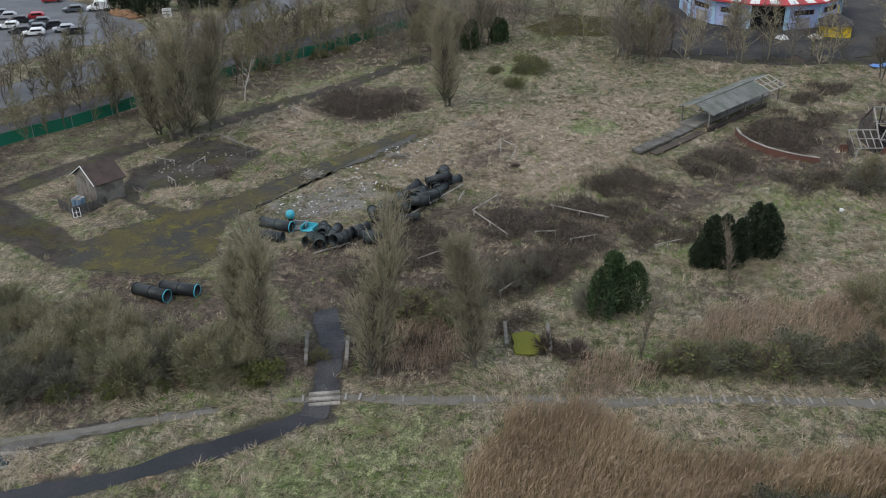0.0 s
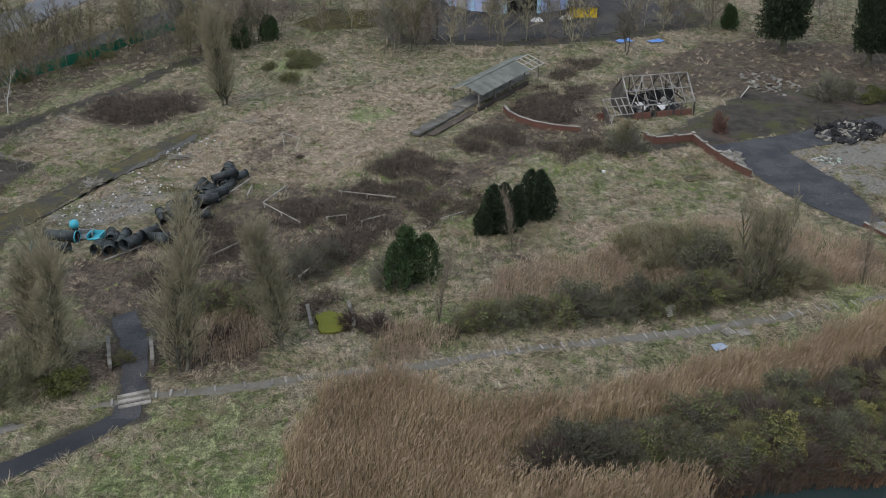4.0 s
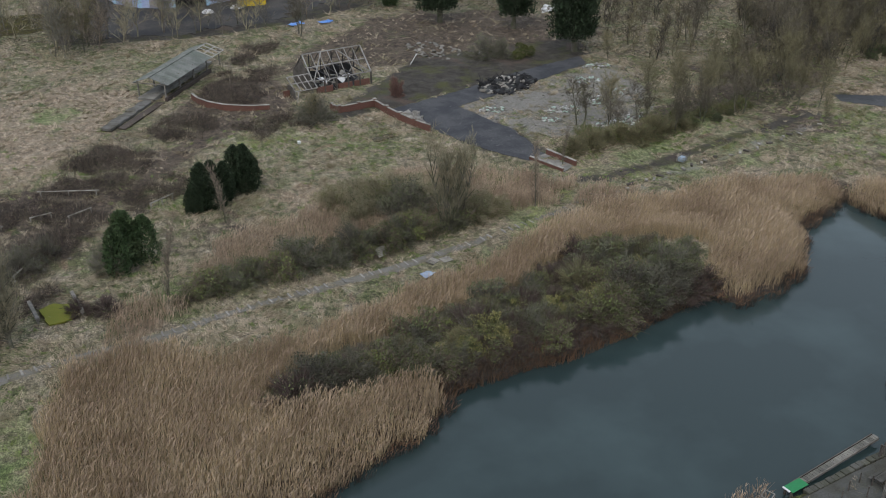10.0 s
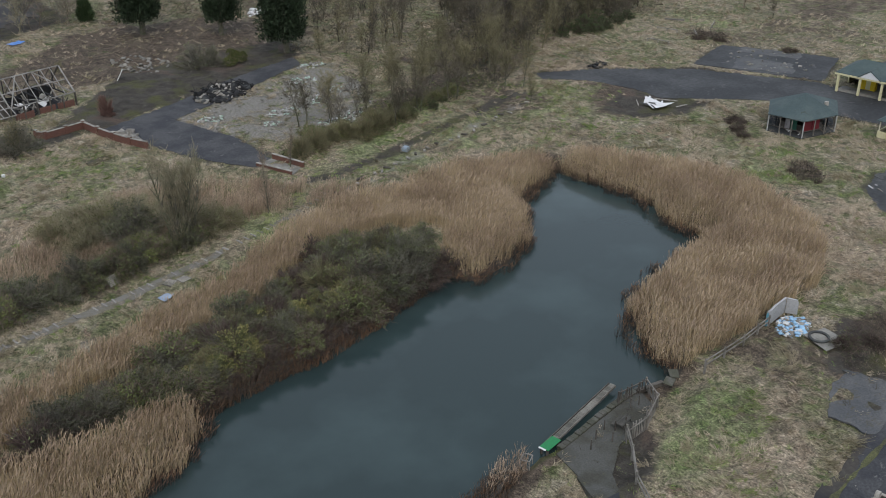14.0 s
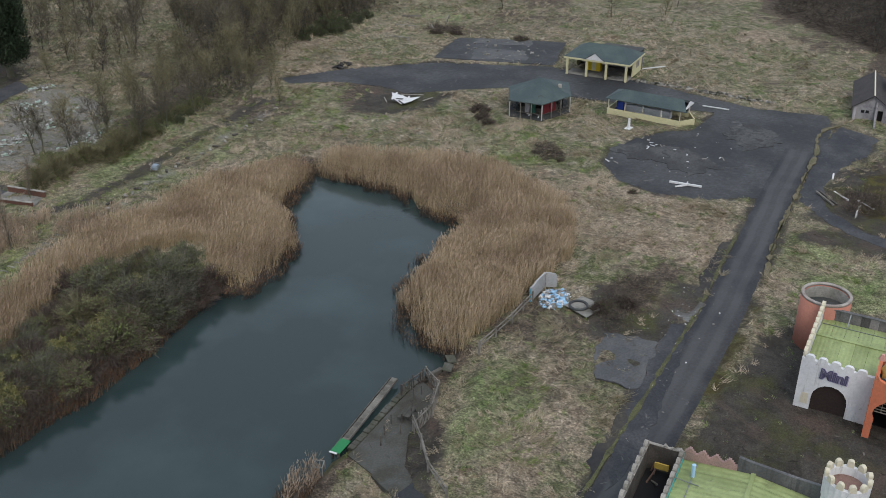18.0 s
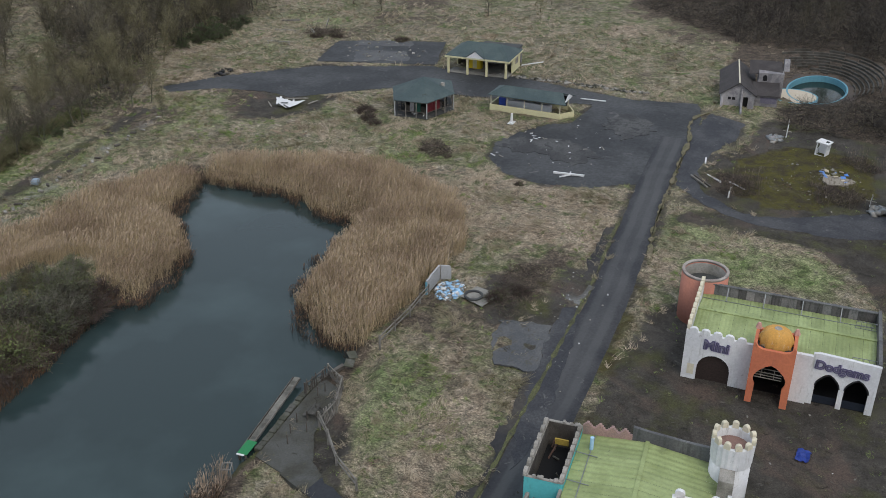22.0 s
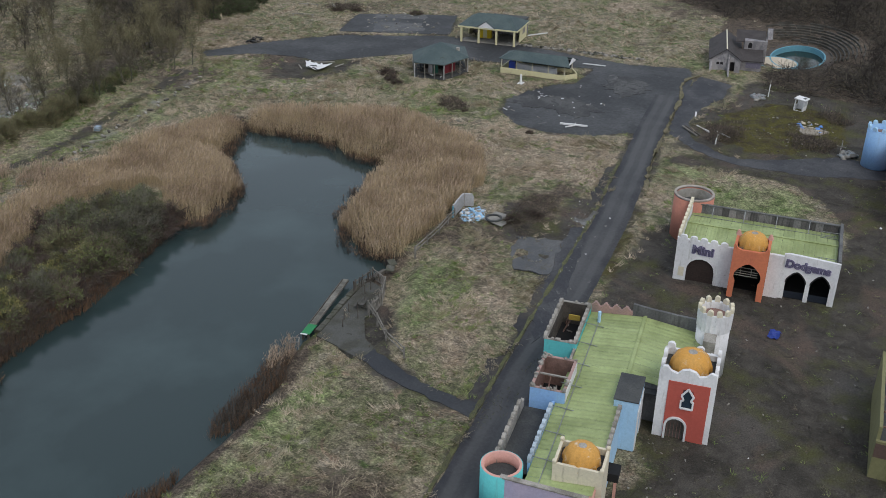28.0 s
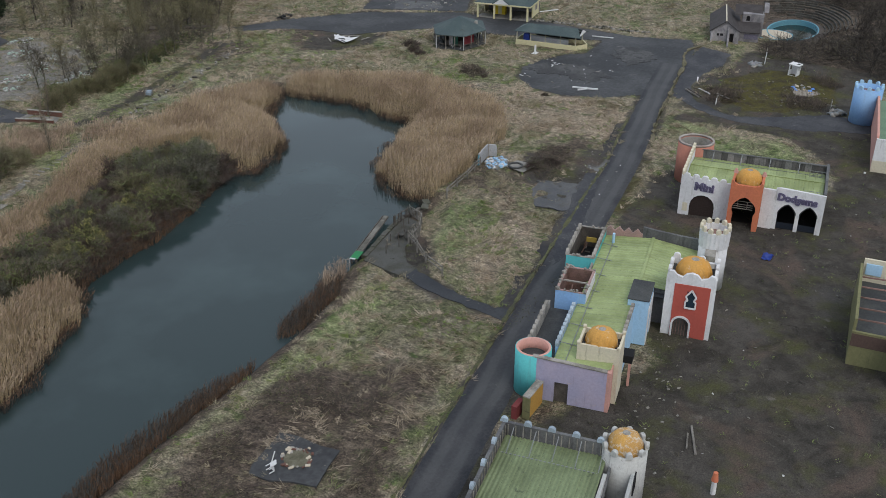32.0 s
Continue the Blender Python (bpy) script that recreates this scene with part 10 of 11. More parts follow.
part("side_panel", boxes((-0.80, -0.74, -0.58, 0.58, 0.1, 1.1)), M_WHITEBOARD, ls)
part("side_panel", boxes((0.74, 0.80, -0.58, 0.58, 0.1, 1.1)), M_WHITEBOARD, ls)
part("sill", boxes((-0.68, 0.68, -0.72, -0.58, 0.0, 0.3)), M_WHITEBOARD, ls)
part("floor", boxes((-0.68, 0.68, -0.58, 0.60, 0.1, 0.18)), M_DARKROOF, ls)
for x, y, h in ((109.3, 18.6, 0.9), (133.1, 16.6, 2.0), (114.6, 3.4, 1.5)):
    wp = thing("marker_post", "thin white post leaning by the overgrown pond", "post", pose(x, y, 0, 3, -4, 0))
    part("post", boxes((-0.06, 0.06, -0.06, 0.06, 0, h)), M_WHITEBOARD, wp)
    if h > 1.2:
        part("arm", boxes((-0.05, 0.05, -0.6, 0.6, h * 0.5, h * 0.5 + 0.08)), M_STONE, wp)
for a, b, m_ in (((113.6, 24.3), (110.8, 21.5), M_GREYWOOD), ((114.7, 22.6), (113.2, 20.5), M_WHITEBOARD), ((113.9, 24.0), (111.2, 21.2), M_DARKWOOD), ((120.2, 24.2), (118.4, 23.8), M_WHITEBOARD)):
    log_rail("loose_plank", a, b, 0.14, 0.2, m_, "long loose plank on the path by the pond", "plank")
rubble("scrap_heap", "small heap of grey and white scrap sheeting", 132.3, 18.0, 1.2, 0.8, 26, [M_STONE, M_CONCRETE, M_DARKROOF, M_PALESTONE], 51, 0.6, 0.3, 0.4, "debris")
rubble("scrap_heap", "bent grey metal scrap at the pond edge", 113.2, 2.8, 1.0, 0.6, 22, [M_METAL, M_CONCRETE, M_STONE], 52, 0.6, 0.4, 0.4, "debris")
M_SANDY = mat("dirty_sandy_concrete", (0.24, 0.21, 0.17), 0.9, scale=1.5, vary=0.35, spot=((0.12, 0.11, 0.09), 0.45))
rubble("pond_litter", "blue and white broken sheeting round a sandy patch", 121.6, 8.4, 2.6, 1.8, 40, [M_STONE, M_TARPBLUE, M_SAND, M_CONCRETE], 7, 0.5, 0.05, 0.6, "debris")
tagged(part("sand_patch", plate([(121.8, 9.8), (123.2, 9.0), (123.8, 7.6), (122.8, 6.2), (121.2, 5.8), (119.6, 7.0), (118.9, 8.7), (120, 9.6)], -0.05, 0.10), M_SANDY), "bare sandy concrete base", "slab", kind="structure")
for x, y, h in ((133.4, 16.6, 2.6), (109.4, 18.5, 1.4), (113.7, 3.3, 2.0)):
    p = thing("signpost", "thin pale post standing by the path", "post", pose(x, y, 0))
    part("post", tube(bmesh.new(), 0, 0, 0, h, 0.05, 0.05, 8), M_STONE, p)
    part("arm", bars(0.05, ((0, 0, h * 0.8), (0.9, 0, h * 0.8))), M_STONE, p)
rubble("metal_scrap", "heap of grey twisted sheet metal", 132.2, 18.0, 1.4, 0.8, 26, [M_METAL, M_STONE], 8, 0.8, 0.4)
rubble("metal_scrap", "heap of grey twisted sheet metal", 113.6, 2.2, 1.2, 0.8, 26, [M_METAL, M_STONE], 9, 0.8, 0.5)
log_rail("pale_pipe", (113.8, 19.6), (112.4, 17.4), 0.15, 0.14, M_WHITEBOARD, "short pale pipe lying by the path", "pipe")

rubble("stone_scatter", "pale broken stones and rubbish scattered over bare ground", -30.6, 113.2, 8.5, 4.6, 520, [M_STONE, M_CONCRETE, M_CONCRETE, M_WHITEBOARD, M_DARKWOOD], 31, 0.2, 0.05, 0.9, "debris")
rubble("stone_scatter", "pale broken stones and rubbish round the derelict pad", -50.5, 121.0, 6.0, 4.2, 110, [M_STONE, M_CONCRETE, M_DARKWOOD, M_DARKWOOD], 32, 0.24, 0.04, 0.9, "debris")
rubble("stone_scatter", "pale litter along the wet roadway", -26, 127, 3.0, 10, 160, [M_STONE, M_CONCRETE, M_WHITEBOARD], 33, 0.3, 0.05, -0.5, "debris")
sheet("pavement", [(38.6, 116.8), (43.6, 118.6), (48.0, 116.4), (47.6, 115.0), (42.6, 116.6), (38.6, 115.6)], 0.02, M_WETTARMAC, "dark mossy tarmac strip below the brick wall", "pavement", 0.3, 97)

# ---- courtyard litter ----
tarp = thing("blue_tarpaulin", "crumpled blue tarpaulin lying in the courtyard", "tarpaulin", pose(64.0, 1.7, 0))
bm = bmesh.new()
bmesh.ops.create_grid(bm, x_segments=14, y_segments=10, size=0.5)
for v in bm.verts:
    x, y = v.co.x * 1.5, v.co.y * 1.0
    v.co = (x + 0.15 * noise.noise((x * 2, y * 2, 1)), y + 0.15 * noise.noise((x * 2, y * 2, 5)), 0.20 + 0.30 * noise.noise((x * 2.6, y * 2.6, 3)))
bmesh.ops.solidify(bm, geom=bm.faces, thickness=0.02)
part("cloth", bm, mat("royal_blue_sheet", (0.016, 0.038, 0.21), 0.5, vary=0.25), tarp)
rubble("courtyard_litter", "scattered pale stones and litter on bare ground", 52, -4, 46, 13, 95, [M_STONE, M_CONCRETE, M_CONCRETE, M_WHITEBOARD, M_DARKWOOD], 10, 0.2, 0.02)
rubble("wall_debris", "broken plaster along the foot of the castle", 38, 5.0, 12, 1.8, 90, [M_CONCRETE, M_STONE, M_DARKWOOD], 11, 0.2, 0.05, 0.12)
log_rail("plank", (32.6, 0.9), (29.4, -0.3), 0.12, 0.16, M_GREYWOOD, "weathered plank lying in the courtyard", "plank")
log_rail("plank", (31.6, 0.9), (29.8, 0.5), 0.12, 0.12, M_GREYWOOD, "weathered plank lying in the courtyard", "plank")
pole = thing("barber_post", "orange-capped white marker post", "post", pose(25.9, -2.5, 0))
part("shaft", tube(bmesh.new(), 0, 0, 0, 1.2, 0.2, 0.18, 12), M_WHITE, pole)
part("cap", tube(bmesh.new(), 0, 0, 1.2, 1.9, 0.26, 0.16, 12), M_ORANGE, pole)
M_DIRTYCORE = mat("weedy_rubble_fill", (0.13, 0.12, 0.085), 0.95, scale=3, vary=0.5, other=(0.075, 0.07, 0.045))
pad = thing("concrete_pad", "dark square concrete ride base with rubble centre", "slab", pose(14.9, 25.6, 0, 0, 0, 0))
part("slab", plate([(-3.1, 2.1), (-2.2, 2.55), (0.2, 2.75), (1.9, 3.0), (2.15, 1.4), (2.0, -0.6), (2.25, -2.3), (0.4, -2.5), (-1.9, -3.0), (-2.3, -1.2), (-3.0, 0.4)], -0.2, 0.08), M_PLAZA, pad, "dark cracked slab with crumbled edges")
part("rubble_core", tube(bmesh.new(), 0, 0, 0.08, 0.13, 1.05, 0.75, 18), M_DIRTYCORE, pad, "weedy rubble fill")
rg = random.Random(64)
for k in range(34):
    a_, r_ = rg.uniform(0, 6.28), rg.uniform(0.8, 1.35)
    w_ = rg.uniform(0.08, 0.22)
    part("broken_brick", boxes((-w_, w_, -w_ * 0.6, w_ * 0.6, 0, 0.1), bevel=0.015), (M_BRICK, M_SAND, M_STONE)[k % 3], pad).matrix_basis = pose(r_ * math.cos(a_), r_ * math.sin(a_), 0.08, rg.uniform(-15, 15), rg.uniform(-15, 15), rg.uniform(0, 180))
ch = thing("broken_chair", "broken white plastic chair on the ride base", "chair", pose(12.6, 26.6, 0.28, 62, 0, 40))
part("seat", boxes((-0.25, 0.25, -0.25, 0.25, 0.38, 0.43)), M_WHITEBOARD, ch)
part("backrest", boxes((-0.25, 0.25, 0.22, 0.27, 0.43, 0.9)), M_WHITEBOARD, ch)
for x in (-0.22, 0.22):
    for y in (-0.22, 0.22):
        part("leg", boxes((x - 0.025, x + 0.025, y - 0.025, y + 0.025, 0, 0.38)), M_WHITEBOARD, ch)
part("pole", bars(0.07, ((0.2, 0.24, 0.5), (0.3, 0.9, 1.2))), M_WHITEBOARD, ch)

# ---- miniature railway ----
RAIL = [(-44, 63.4), (-36, 66.6), (-28, 70.2), (-21, 73.2), (-17.6, 74.2), (-12.9, 74.8), (-9.2, 75.3), (-3.7, 76.2), (0.9, 76.9), (6, 77.5), (10, 78.4), (15.4, 79.4), (21.1, 80.2), (27, 81.1), (31, 81.7), (40.4, 83.7), (48, 85.6), (53.4, 87.3), (57, 89.6)]
line = thing("railway_track", "derelict narrow railway bed with old timber sleepers", "railway")
M_BALLAST = mat("pale_ballast", (0.150, 0.142, 0.128), 0.95, scale=3, vary=0.45, other=(0.130, 0.118, 0.092), spot=((0.08, 0.07, 0.05), 0.4))
strip = ribbon(RAIL, [0.45] * 5 + [0.8] * (len(RAIL) - 5))
n = len(RAIL)
bm = bmesh.new()
tops = [bm.verts.new((x, y, ground_at(x, y) * 0.4 + 0.10)) for x, y in strip]
low = [bm.verts.new((x, y, -0.3)) for x, y in ribbon(RAIL, 1.7)]
for k in range(n - 1):
    a, b, c2, d = k, k + 1, 2 * n - 2 - k, 2 * n - 1 - k
    bm.faces.new((tops[a], tops[d], tops[c2], tops[b]))
    bm.faces.new((tops[a], tops[b], low[b], low[a]))
    bm.faces.new((tops[d], low[d], low[c2], tops[c2]))
bmesh.ops.recalc_face_normals(bm, faces=bm.faces)
part("ballast", bm, M_BALLAST, line)
M_SLEEPER = mat("grey_old_sleeper", (0.225, 0.215, 0.20), 0.9, scale=2, vary=0.35, obj=0.35)
me = None
rr = random.Random(12)
for a, b in zip(RAIL[3:-1], RAIL[4:]):
    va, vb = Vector((*a, 0)), Vector((*b, 0))
    m_ = max(1, int((vb - va).length / 0.95))
    for k in range(m_):
        if rr.random() < 0.22 + 0.3 * math.sin(k * 0.4 + a[0]):
            continue
        p = va.lerp(vb, (k + 0.5) / m_)
        if me is None:
            ob = part("sleeper", boxes((-0.09, 0.09, -0.45, 0.45, -0.08, 0.05), bevel=0.015), M_SLEEPER, line)
            me = ob.data
        else:
            ob = new("sleeper", me)
            ob.parent = line
        ob.matrix_basis = Matrix.Translation((p.x, p.y, ground_at(p.x, p.y) * 0.4 + 0.16)) @ Matrix.Rotation(math.atan2((vb - va).y, (vb - va).x) + rr.gauss(0, 0.06), 4, "Z")
st = thing("path_steps", "three broad pale concrete steps across the path", "steps", frame_of(-19.7, 72.5, 17))
for k in range(3):
    part("step", boxes((0, 2.6, 0.62 * k, 0.62 * k + 0.4, -0.1, 0.10 + 0.1 * k), bevel=0.03), M_STONE, st)
tagged(part("puddle", plate([(-41.8, 60.4), (-35, 62.6), (-35.8, 64.2), (-42, 62.6)], -0.3, 0.07), M_CONCRETE), "wet pale concrete slab with standing water", "slab", kind="structure")
tagged(part("puddle_water", plate([(-41, 61.0), (-36, 62.8), (-36.4, 63.6), (-41.2, 62.3)], 0.06, 0.09), M_WATER), "shallow puddle on the slab", "puddle", kind="structure")
sheet("puddle_water", [(-38.8, 108), (-33.5, 119.5), (-29.5, 127), (-24.6, 136.6), (-24.4, 135), (-28, 128), (-32.5, 120.6), (-37.2, 111)], 0.035, M_PUDDLE, "long brown puddle on the old roadway", "puddle", 0.7)


M_MOSS = mat("bright_moss", (0.145, 0.145, 0.022), 0.95, scale=3, vary=0.35, other=(0.13, 0.14, 0.02), bump=0.5)
sheet("moss_mound", [(-4.6, 86.2), (-3.9, 83.2), (-2.6, 82.9), (-1.5, 83.6), (-2.0, 86.3), (-3.4, 87.0)], 0.16, M_MOSS, "bright yellow-green cushion of moss between the beams", "moss", 0.4, 95)


def pallet(m, label):
    t = thing("wooden_pallet", label, "pallet", m)
    for k in range(6):
        part("slat", boxes((-0.55, 0.55, -0.5 + 0.18 * k, -0.5 + 0.18 * k + 0.11, 0.12, 0.145)), M_STONE, t)
    for x in (-0.5, 0, 0.5):
        part("bearer", boxes((x - 0.05, x + 0.05, -0.5, 0.5, 0, 0.12)), M_GREYWOOD, t)


pallet(pose(28.8, 84.6, 0.35, 55, 0, 20), "pale timber pallet propped against a bush")
pallet(pose(33.2, 81.0, 0.02, 0, 0, 30), "pale timber pallet lying by the railway")
pallet(pose(34.6, 80.8, 0.02, 0, 0, 12), "pale timber pallet lying by the railway")
for x, y, s in ((31.6, 78.4, 0.62), (44.4, 179, 1.3), (50, 178.4, 1.2)):
    t = thing("tarpaulin", "crumpled blue tarpaulin on the grass", "tarpaulin", pose(x, y, 0.1, 0, 0, 20))
    bm = bmesh.new()
    bmesh.ops.create_grid(bm, x_segments=12, y_segments=8, size=0.5)
    for v in bm.verts:
        a, b = v.co.x * 2.2 * s, v.co.y * 1.4 * s
        v.co = (a, b, 0.18 + 0.22 * noise.noise((a * 1.6 + x, b * 1.6, 3)))
    bmesh.ops.solidify(bm, geom=bm.faces, thickness=0.02)
    part("cloth", bm, mat("faded_blue_sheet", (0.17, 0.24, 0.36), 0.6, vary=0.3, other=(0.30, 0.34, 0.40)) if x < 40 else M_TARPBLUE, t)
b = thing("water_tank", "dented blue-grey plastic tank in a bent wire cage", "tank", pose(72.4, 94.0, 0, 6, 0, 30))
part("body", boxes((-0.5, 0.5, -0.42, 0.42, 0.06, 0.62), bevel=0.12), mat("grey_blue_plastic", (0.22, 0.28, 0.34), 0.5), b)
part("wire_cage", bars(0.035, *[((x, y, 0), (x * 1.1, y, 0.95)) for x in (-0.55, 0, 0.55) for y in (-0.46, 0.46)], *[((-0.56, y, z), (0.56, y, z)) for y in (-0.46, 0.46) for z in (0.1, 0.4, 0.7)], *[((x, -0.46, z), (x, 0.46, z)) for x in (-0.56, 0.56) for z in (0.1, 0.4, 0.7)]), M_STONE, b, "pale wire cage")
sheet("dirt_track", ribbon([(111, 108.6), (106.3, 112.2), (102.8, 117.7), (99.2, 123.1), (95.9, 128.0)], 2.4), 0.05, M_MUD, "muddy track running through the wood", "track", 0.6, 118)
rk = random.Random(88)
for k in range(26):
    f = k / 25
    st = thing("edging_stone", "pale broken kerb stone beside the old path", "stone", pose(58 + 40 * f + rk.uniform(-0.6, 0.6), 88.8 + 8.6 * f + rk.uniform(-0.5, 0.5), 0.02, rk.uniform(-8, 8), rk.uniform(-8, 8), rk.uniform(0, 180)), "stones beside the old path")
    w_ = rk.uniform(0.2, 0.5)
    part("stone", boxes((-w_, w_, -0.16, 0.16, -0.05, rk.uniform(0.12, 0.24)), bevel=0.04), M_STONE if k % 3 else M_DARKWOOD, st)
for x, y, a in ((151.8, 114, -52),):
    log_rail("old_sleeper", (x - 1.8 * math.cos(math.radians(a)), y - 1.8 * math.sin(math.radians(a))), (x + 1.8 * math.cos(math.radians(a)), y + 1.8 * math.sin(math.radians(a))), 0.2, 0.28, M_GREYWOOD, "grey weathered sleeper lying in the field", "sleeper")
rubble("burnt_pile", "collapsed heap of charred roof timbers", 65.5, 130.6, 5.2, 3.0, 460, [M_CHAR, M_CHAR, M_CHAR, M_DARKROOF, M_STONE, M_CHAR], 13, 1.0, 0.4, 0.35, "burnt debris")
bt = bmesh.new()
rr = random.Random(21)
for k in range(60):
    a = rr.uniform(0, 6.28)
    x, y = 65.5 + rr.uniform(-4, 4), 130.6 + rr.uniform(-1.8, 1.8)
    bar(bt, (x, y, 0.2), (x + 1.6 * math.cos(a), y + 1.6 * math.sin(a), rr.uniform(0.4, 1.6)), 0.09)
tagged(part("burnt_rafters", bt, M_CHAR), "charred rafters sticking out of the heap", "burnt debris", kind="stuff")
for x, y, s in ((58.4, 120.7, 1.0), (67.7, 117.1, 1.3), (72.3, 109.3, 1.5), (74.6, 110.4, 1.1), (69.4, 108.8, 1.0), (74.6, 118.9, 1.3), (77.7, 128, 1.3), (83, 133.6, 1.3), (64, 113.4, 0.7), (80, 121, 0.9)):
    rubble("plaster_rubble", "low heap of pale green and white plaster rubble", x, y, 2.0 * s, 1.2 * s, 80, [M_STONE, M_CONCRETE, M_CONCRETE, M_DIRTYWHITE, mat("pale_green_plaster", (0.32, 0.40, 0.34), 0.8)], int(x), 0.48, 0.22)
rubble("yard_rubble", "scattered concrete rubble over the cleared plot", 70, 119, 13, 11, 300, [M_STONE, M_CONCRETE], 15, 0.4, 0.05)
rubble("brick_debris", "broken planks piled against the brick wall", 46.6, 122.5, 1.0, 2.6, 40, [M_STONE, M_GREYWOOD], 16, 1.0, 0.3)
rubble("white_debris", "pale broken boards beside the old pavement", 62, 153, 4, 6, 80, [M_STONE, M_CONCRETE, M_CONCRETE], 17, 0.6, 0.2, 0.3, "debris")
rubble("white_debris", "white scattered rubbish in far scrub", 96, 172, 5, 2, 50, [M_WHITEBOARD], 18, 1.0, 0.2, 0.3, "debris")
for x, y, a in ((69.0, 148.4, 20), (55.6, 147.2, 60)):
    s = thing("sheet_debris", "white panel propped on the ground", "panel", pose(x, y, 0, 30, 0, a))
    part("panel", boxes((-0.7, 0.7, -0.05, 0.05, 0, 1.7)), M_WHITEBOARD, s)
s = thing("marker_stone", "small white marker stone in the grass", "stone", pose(29.0, 118.6, 0))
part("stone", boxes((-0.2, 0.2, -0.2, 0.2, 0, 0.5), bevel=0.06), M_WHITEBOARD, s)


# ---- far pavilion and yellow kiosk ----
def rotunda():
    t = thing("round_pavilion", "round blue pavilion with a red and white striped roof", "building", pose(28.5, 216.5, 0))
    R, n = 15.5, 14
    M_LILACBLUE = mat("lilac_blue_render", (0.30, 0.38, 0.62), 0.85, scale=0.6, vary=0.15, other=(0.36, 0.42, 0.62), spot=((0.2, 0.22, 0.3), 0.25))
    M_STRIPE = mat("red_roof_stripe", (0.40, 0.05, 0.06), 0.7, vary=0.15)
    for k in range(n):
        a, b = 2 * math.pi * (k - 0.5) / n - math.pi / 2, 2 * math.pi * (k + 0.5) / n - math.pi / 2
        pa, pb = Vector((R * math.cos(a), R * math.sin(a), 0)), Vector((R * math.cos(b), R * math.sin(b), 0))
        d = pb - pa
        m = Matrix.Translation(pa) @ Matrix.Rotation(math.atan2(d.y, d.x), 4, "Z")
        if k == 0:
            # Open bay: a black panel set back imitates the unlit inside.
            part("open_bay", boxes((0, d.length, 2.5, 2.7, 0, 4.6)), M_BLACK, t).matrix_basis = m
        else:
            bay = part("bay_wall", boxes((0.35, d.length - 0.35, 0, 0.3, 0, 4.8)), M_LILACBLUE, t, "lilac-blue bay wall")
            bay.matrix_basis = m
            part("window_band", boxes((1.4, d.length - 1.4, -0.06, 0, 2.6, 3.5)), M_BLACK, bay)
            for j in range(5):
                x = 1.4 + (d.length - 2.8) * j / 4
                part("mullion", boxes((x - 0.07, x + 0.07, -0.1, -0.06, 2.55, 3.55)), M_RUSTIN, bay)
            part("door_panel", boxes((2.0, d.length - 2.0, -0.05, 0, 0.1, 2.1)), M_PALESTONE, bay)
        part("pilaster", boxes((-0.35, 0.35, -0.15, 0.35, 0, 5.0)), M_SKYBLUE, t).matrix_basis = m
        ra, rb, top = pa * 1.06, pb * 1.06, Vector((0, 0, 9))
        mid = [ra.lerp(rb, f) for f in (0, 0.25, 0.5, 0.75, 1.0)]
        for j in range(4):
            tri_roof([[(mid[j].x, mid[j].y, 5.0), (mid[j + 1].x, mid[j + 1].y, 5.0), tuple(top)]], M_STRIPE if j % 2 else M_WHITEBOARD, t, "roof_stripe")
        part("eaves_board", bars(0.3, ((ra.x, ra.y, 4.85), (rb.x, rb.y, 4.85))), M_STRIPE, t)


rotunda()
y = thing("yellow_kiosk", "bright yellow kiosk with a dark hipped roof", "kiosk", pose(40.4, 199.4, 0, 0, 0, -5))
part("body", boxes((-2.6, 2.6, -2.2, 2.2, 0, 2.2)), M_BRIGHTYELLOW, y)
tri_roof([[(-3, -2.6, 2.2), (3, -2.6, 2.2), (0, 0, 4.0)], [(3, -2.6, 2.2), (3, 2.6, 2.2), (0, 0, 4.0)], [(3, 2.6, 2.2), (-3, 2.6, 2.2), (0, 0, 4.0)], [(-3, 2.6, 2.2), (-3, -2.6, 2.2), (0, 0, 4.0)]], M_SLATE, y, "roof_slope")
part("finial", tube(bmesh.new(), 0, 0, 4.0, 5.4, 0.12, 0.1, 8), M_BRIGHTYELLOW, y)
for x, yy in ((30.7, 195.2), (36.6, 196.6)):
    s = thing("white_bag", "crumpled white sheeting on the tarmac", "debris", pose(x, yy, 0))
    bm = bmesh.new()
    bmesh.ops.create_icosphere(bm, subdivisions=2, radius=1.0)
    for v in bm.verts:
        v.co = Vector((v.co.x * 1.2, v.co.y, max(0, v.co.z) * 0.8)) * (1 + 0.3 * noise.noise(v.co * 2.5))
    part("sheet_body", bm, M_WHITEBOARD, s)

# ---- road side: fence, cars, lamp posts ----
FENCE = [(-92, 104), (-80.4, 122.6), (-77.8, 126.8), (-74.3, 131.3), (-69.8, 140.4), (-62.5, 155.6), (-57.2, 164.4), (-50.2, 174.2), (-45.2, 182.5), (-36, 199)]
fence = thing("mesh_fence", "green sheeted security fence along the lane", "fence")
for a, b in zip(FENCE, FENCE[1:]):
    va, vb = Vector((*a, 0)), Vector((*b, 0))
    n = max(1, int((vb - va).length / 3.2))
    for k in range(n):
        p, q = va.lerp(vb, k / n), va.lerp(vb, (k + 1) / n)
        m = Matrix.Translation(p) @ Matrix.Rotation(math.atan2((q - p).y, (q - p).x), 4, "Z")
        part("panel", boxes((0.06, (q - p).length - 0.02, -0.03, 0.03, 0.15, 1.9)), M_FENCEGREEN, fence).matrix_basis = m
        part("post", boxes((-0.05, 0.05, -0.05, 0.05, 0, 2.15)), M_METAL, fence).matrix_basis = m


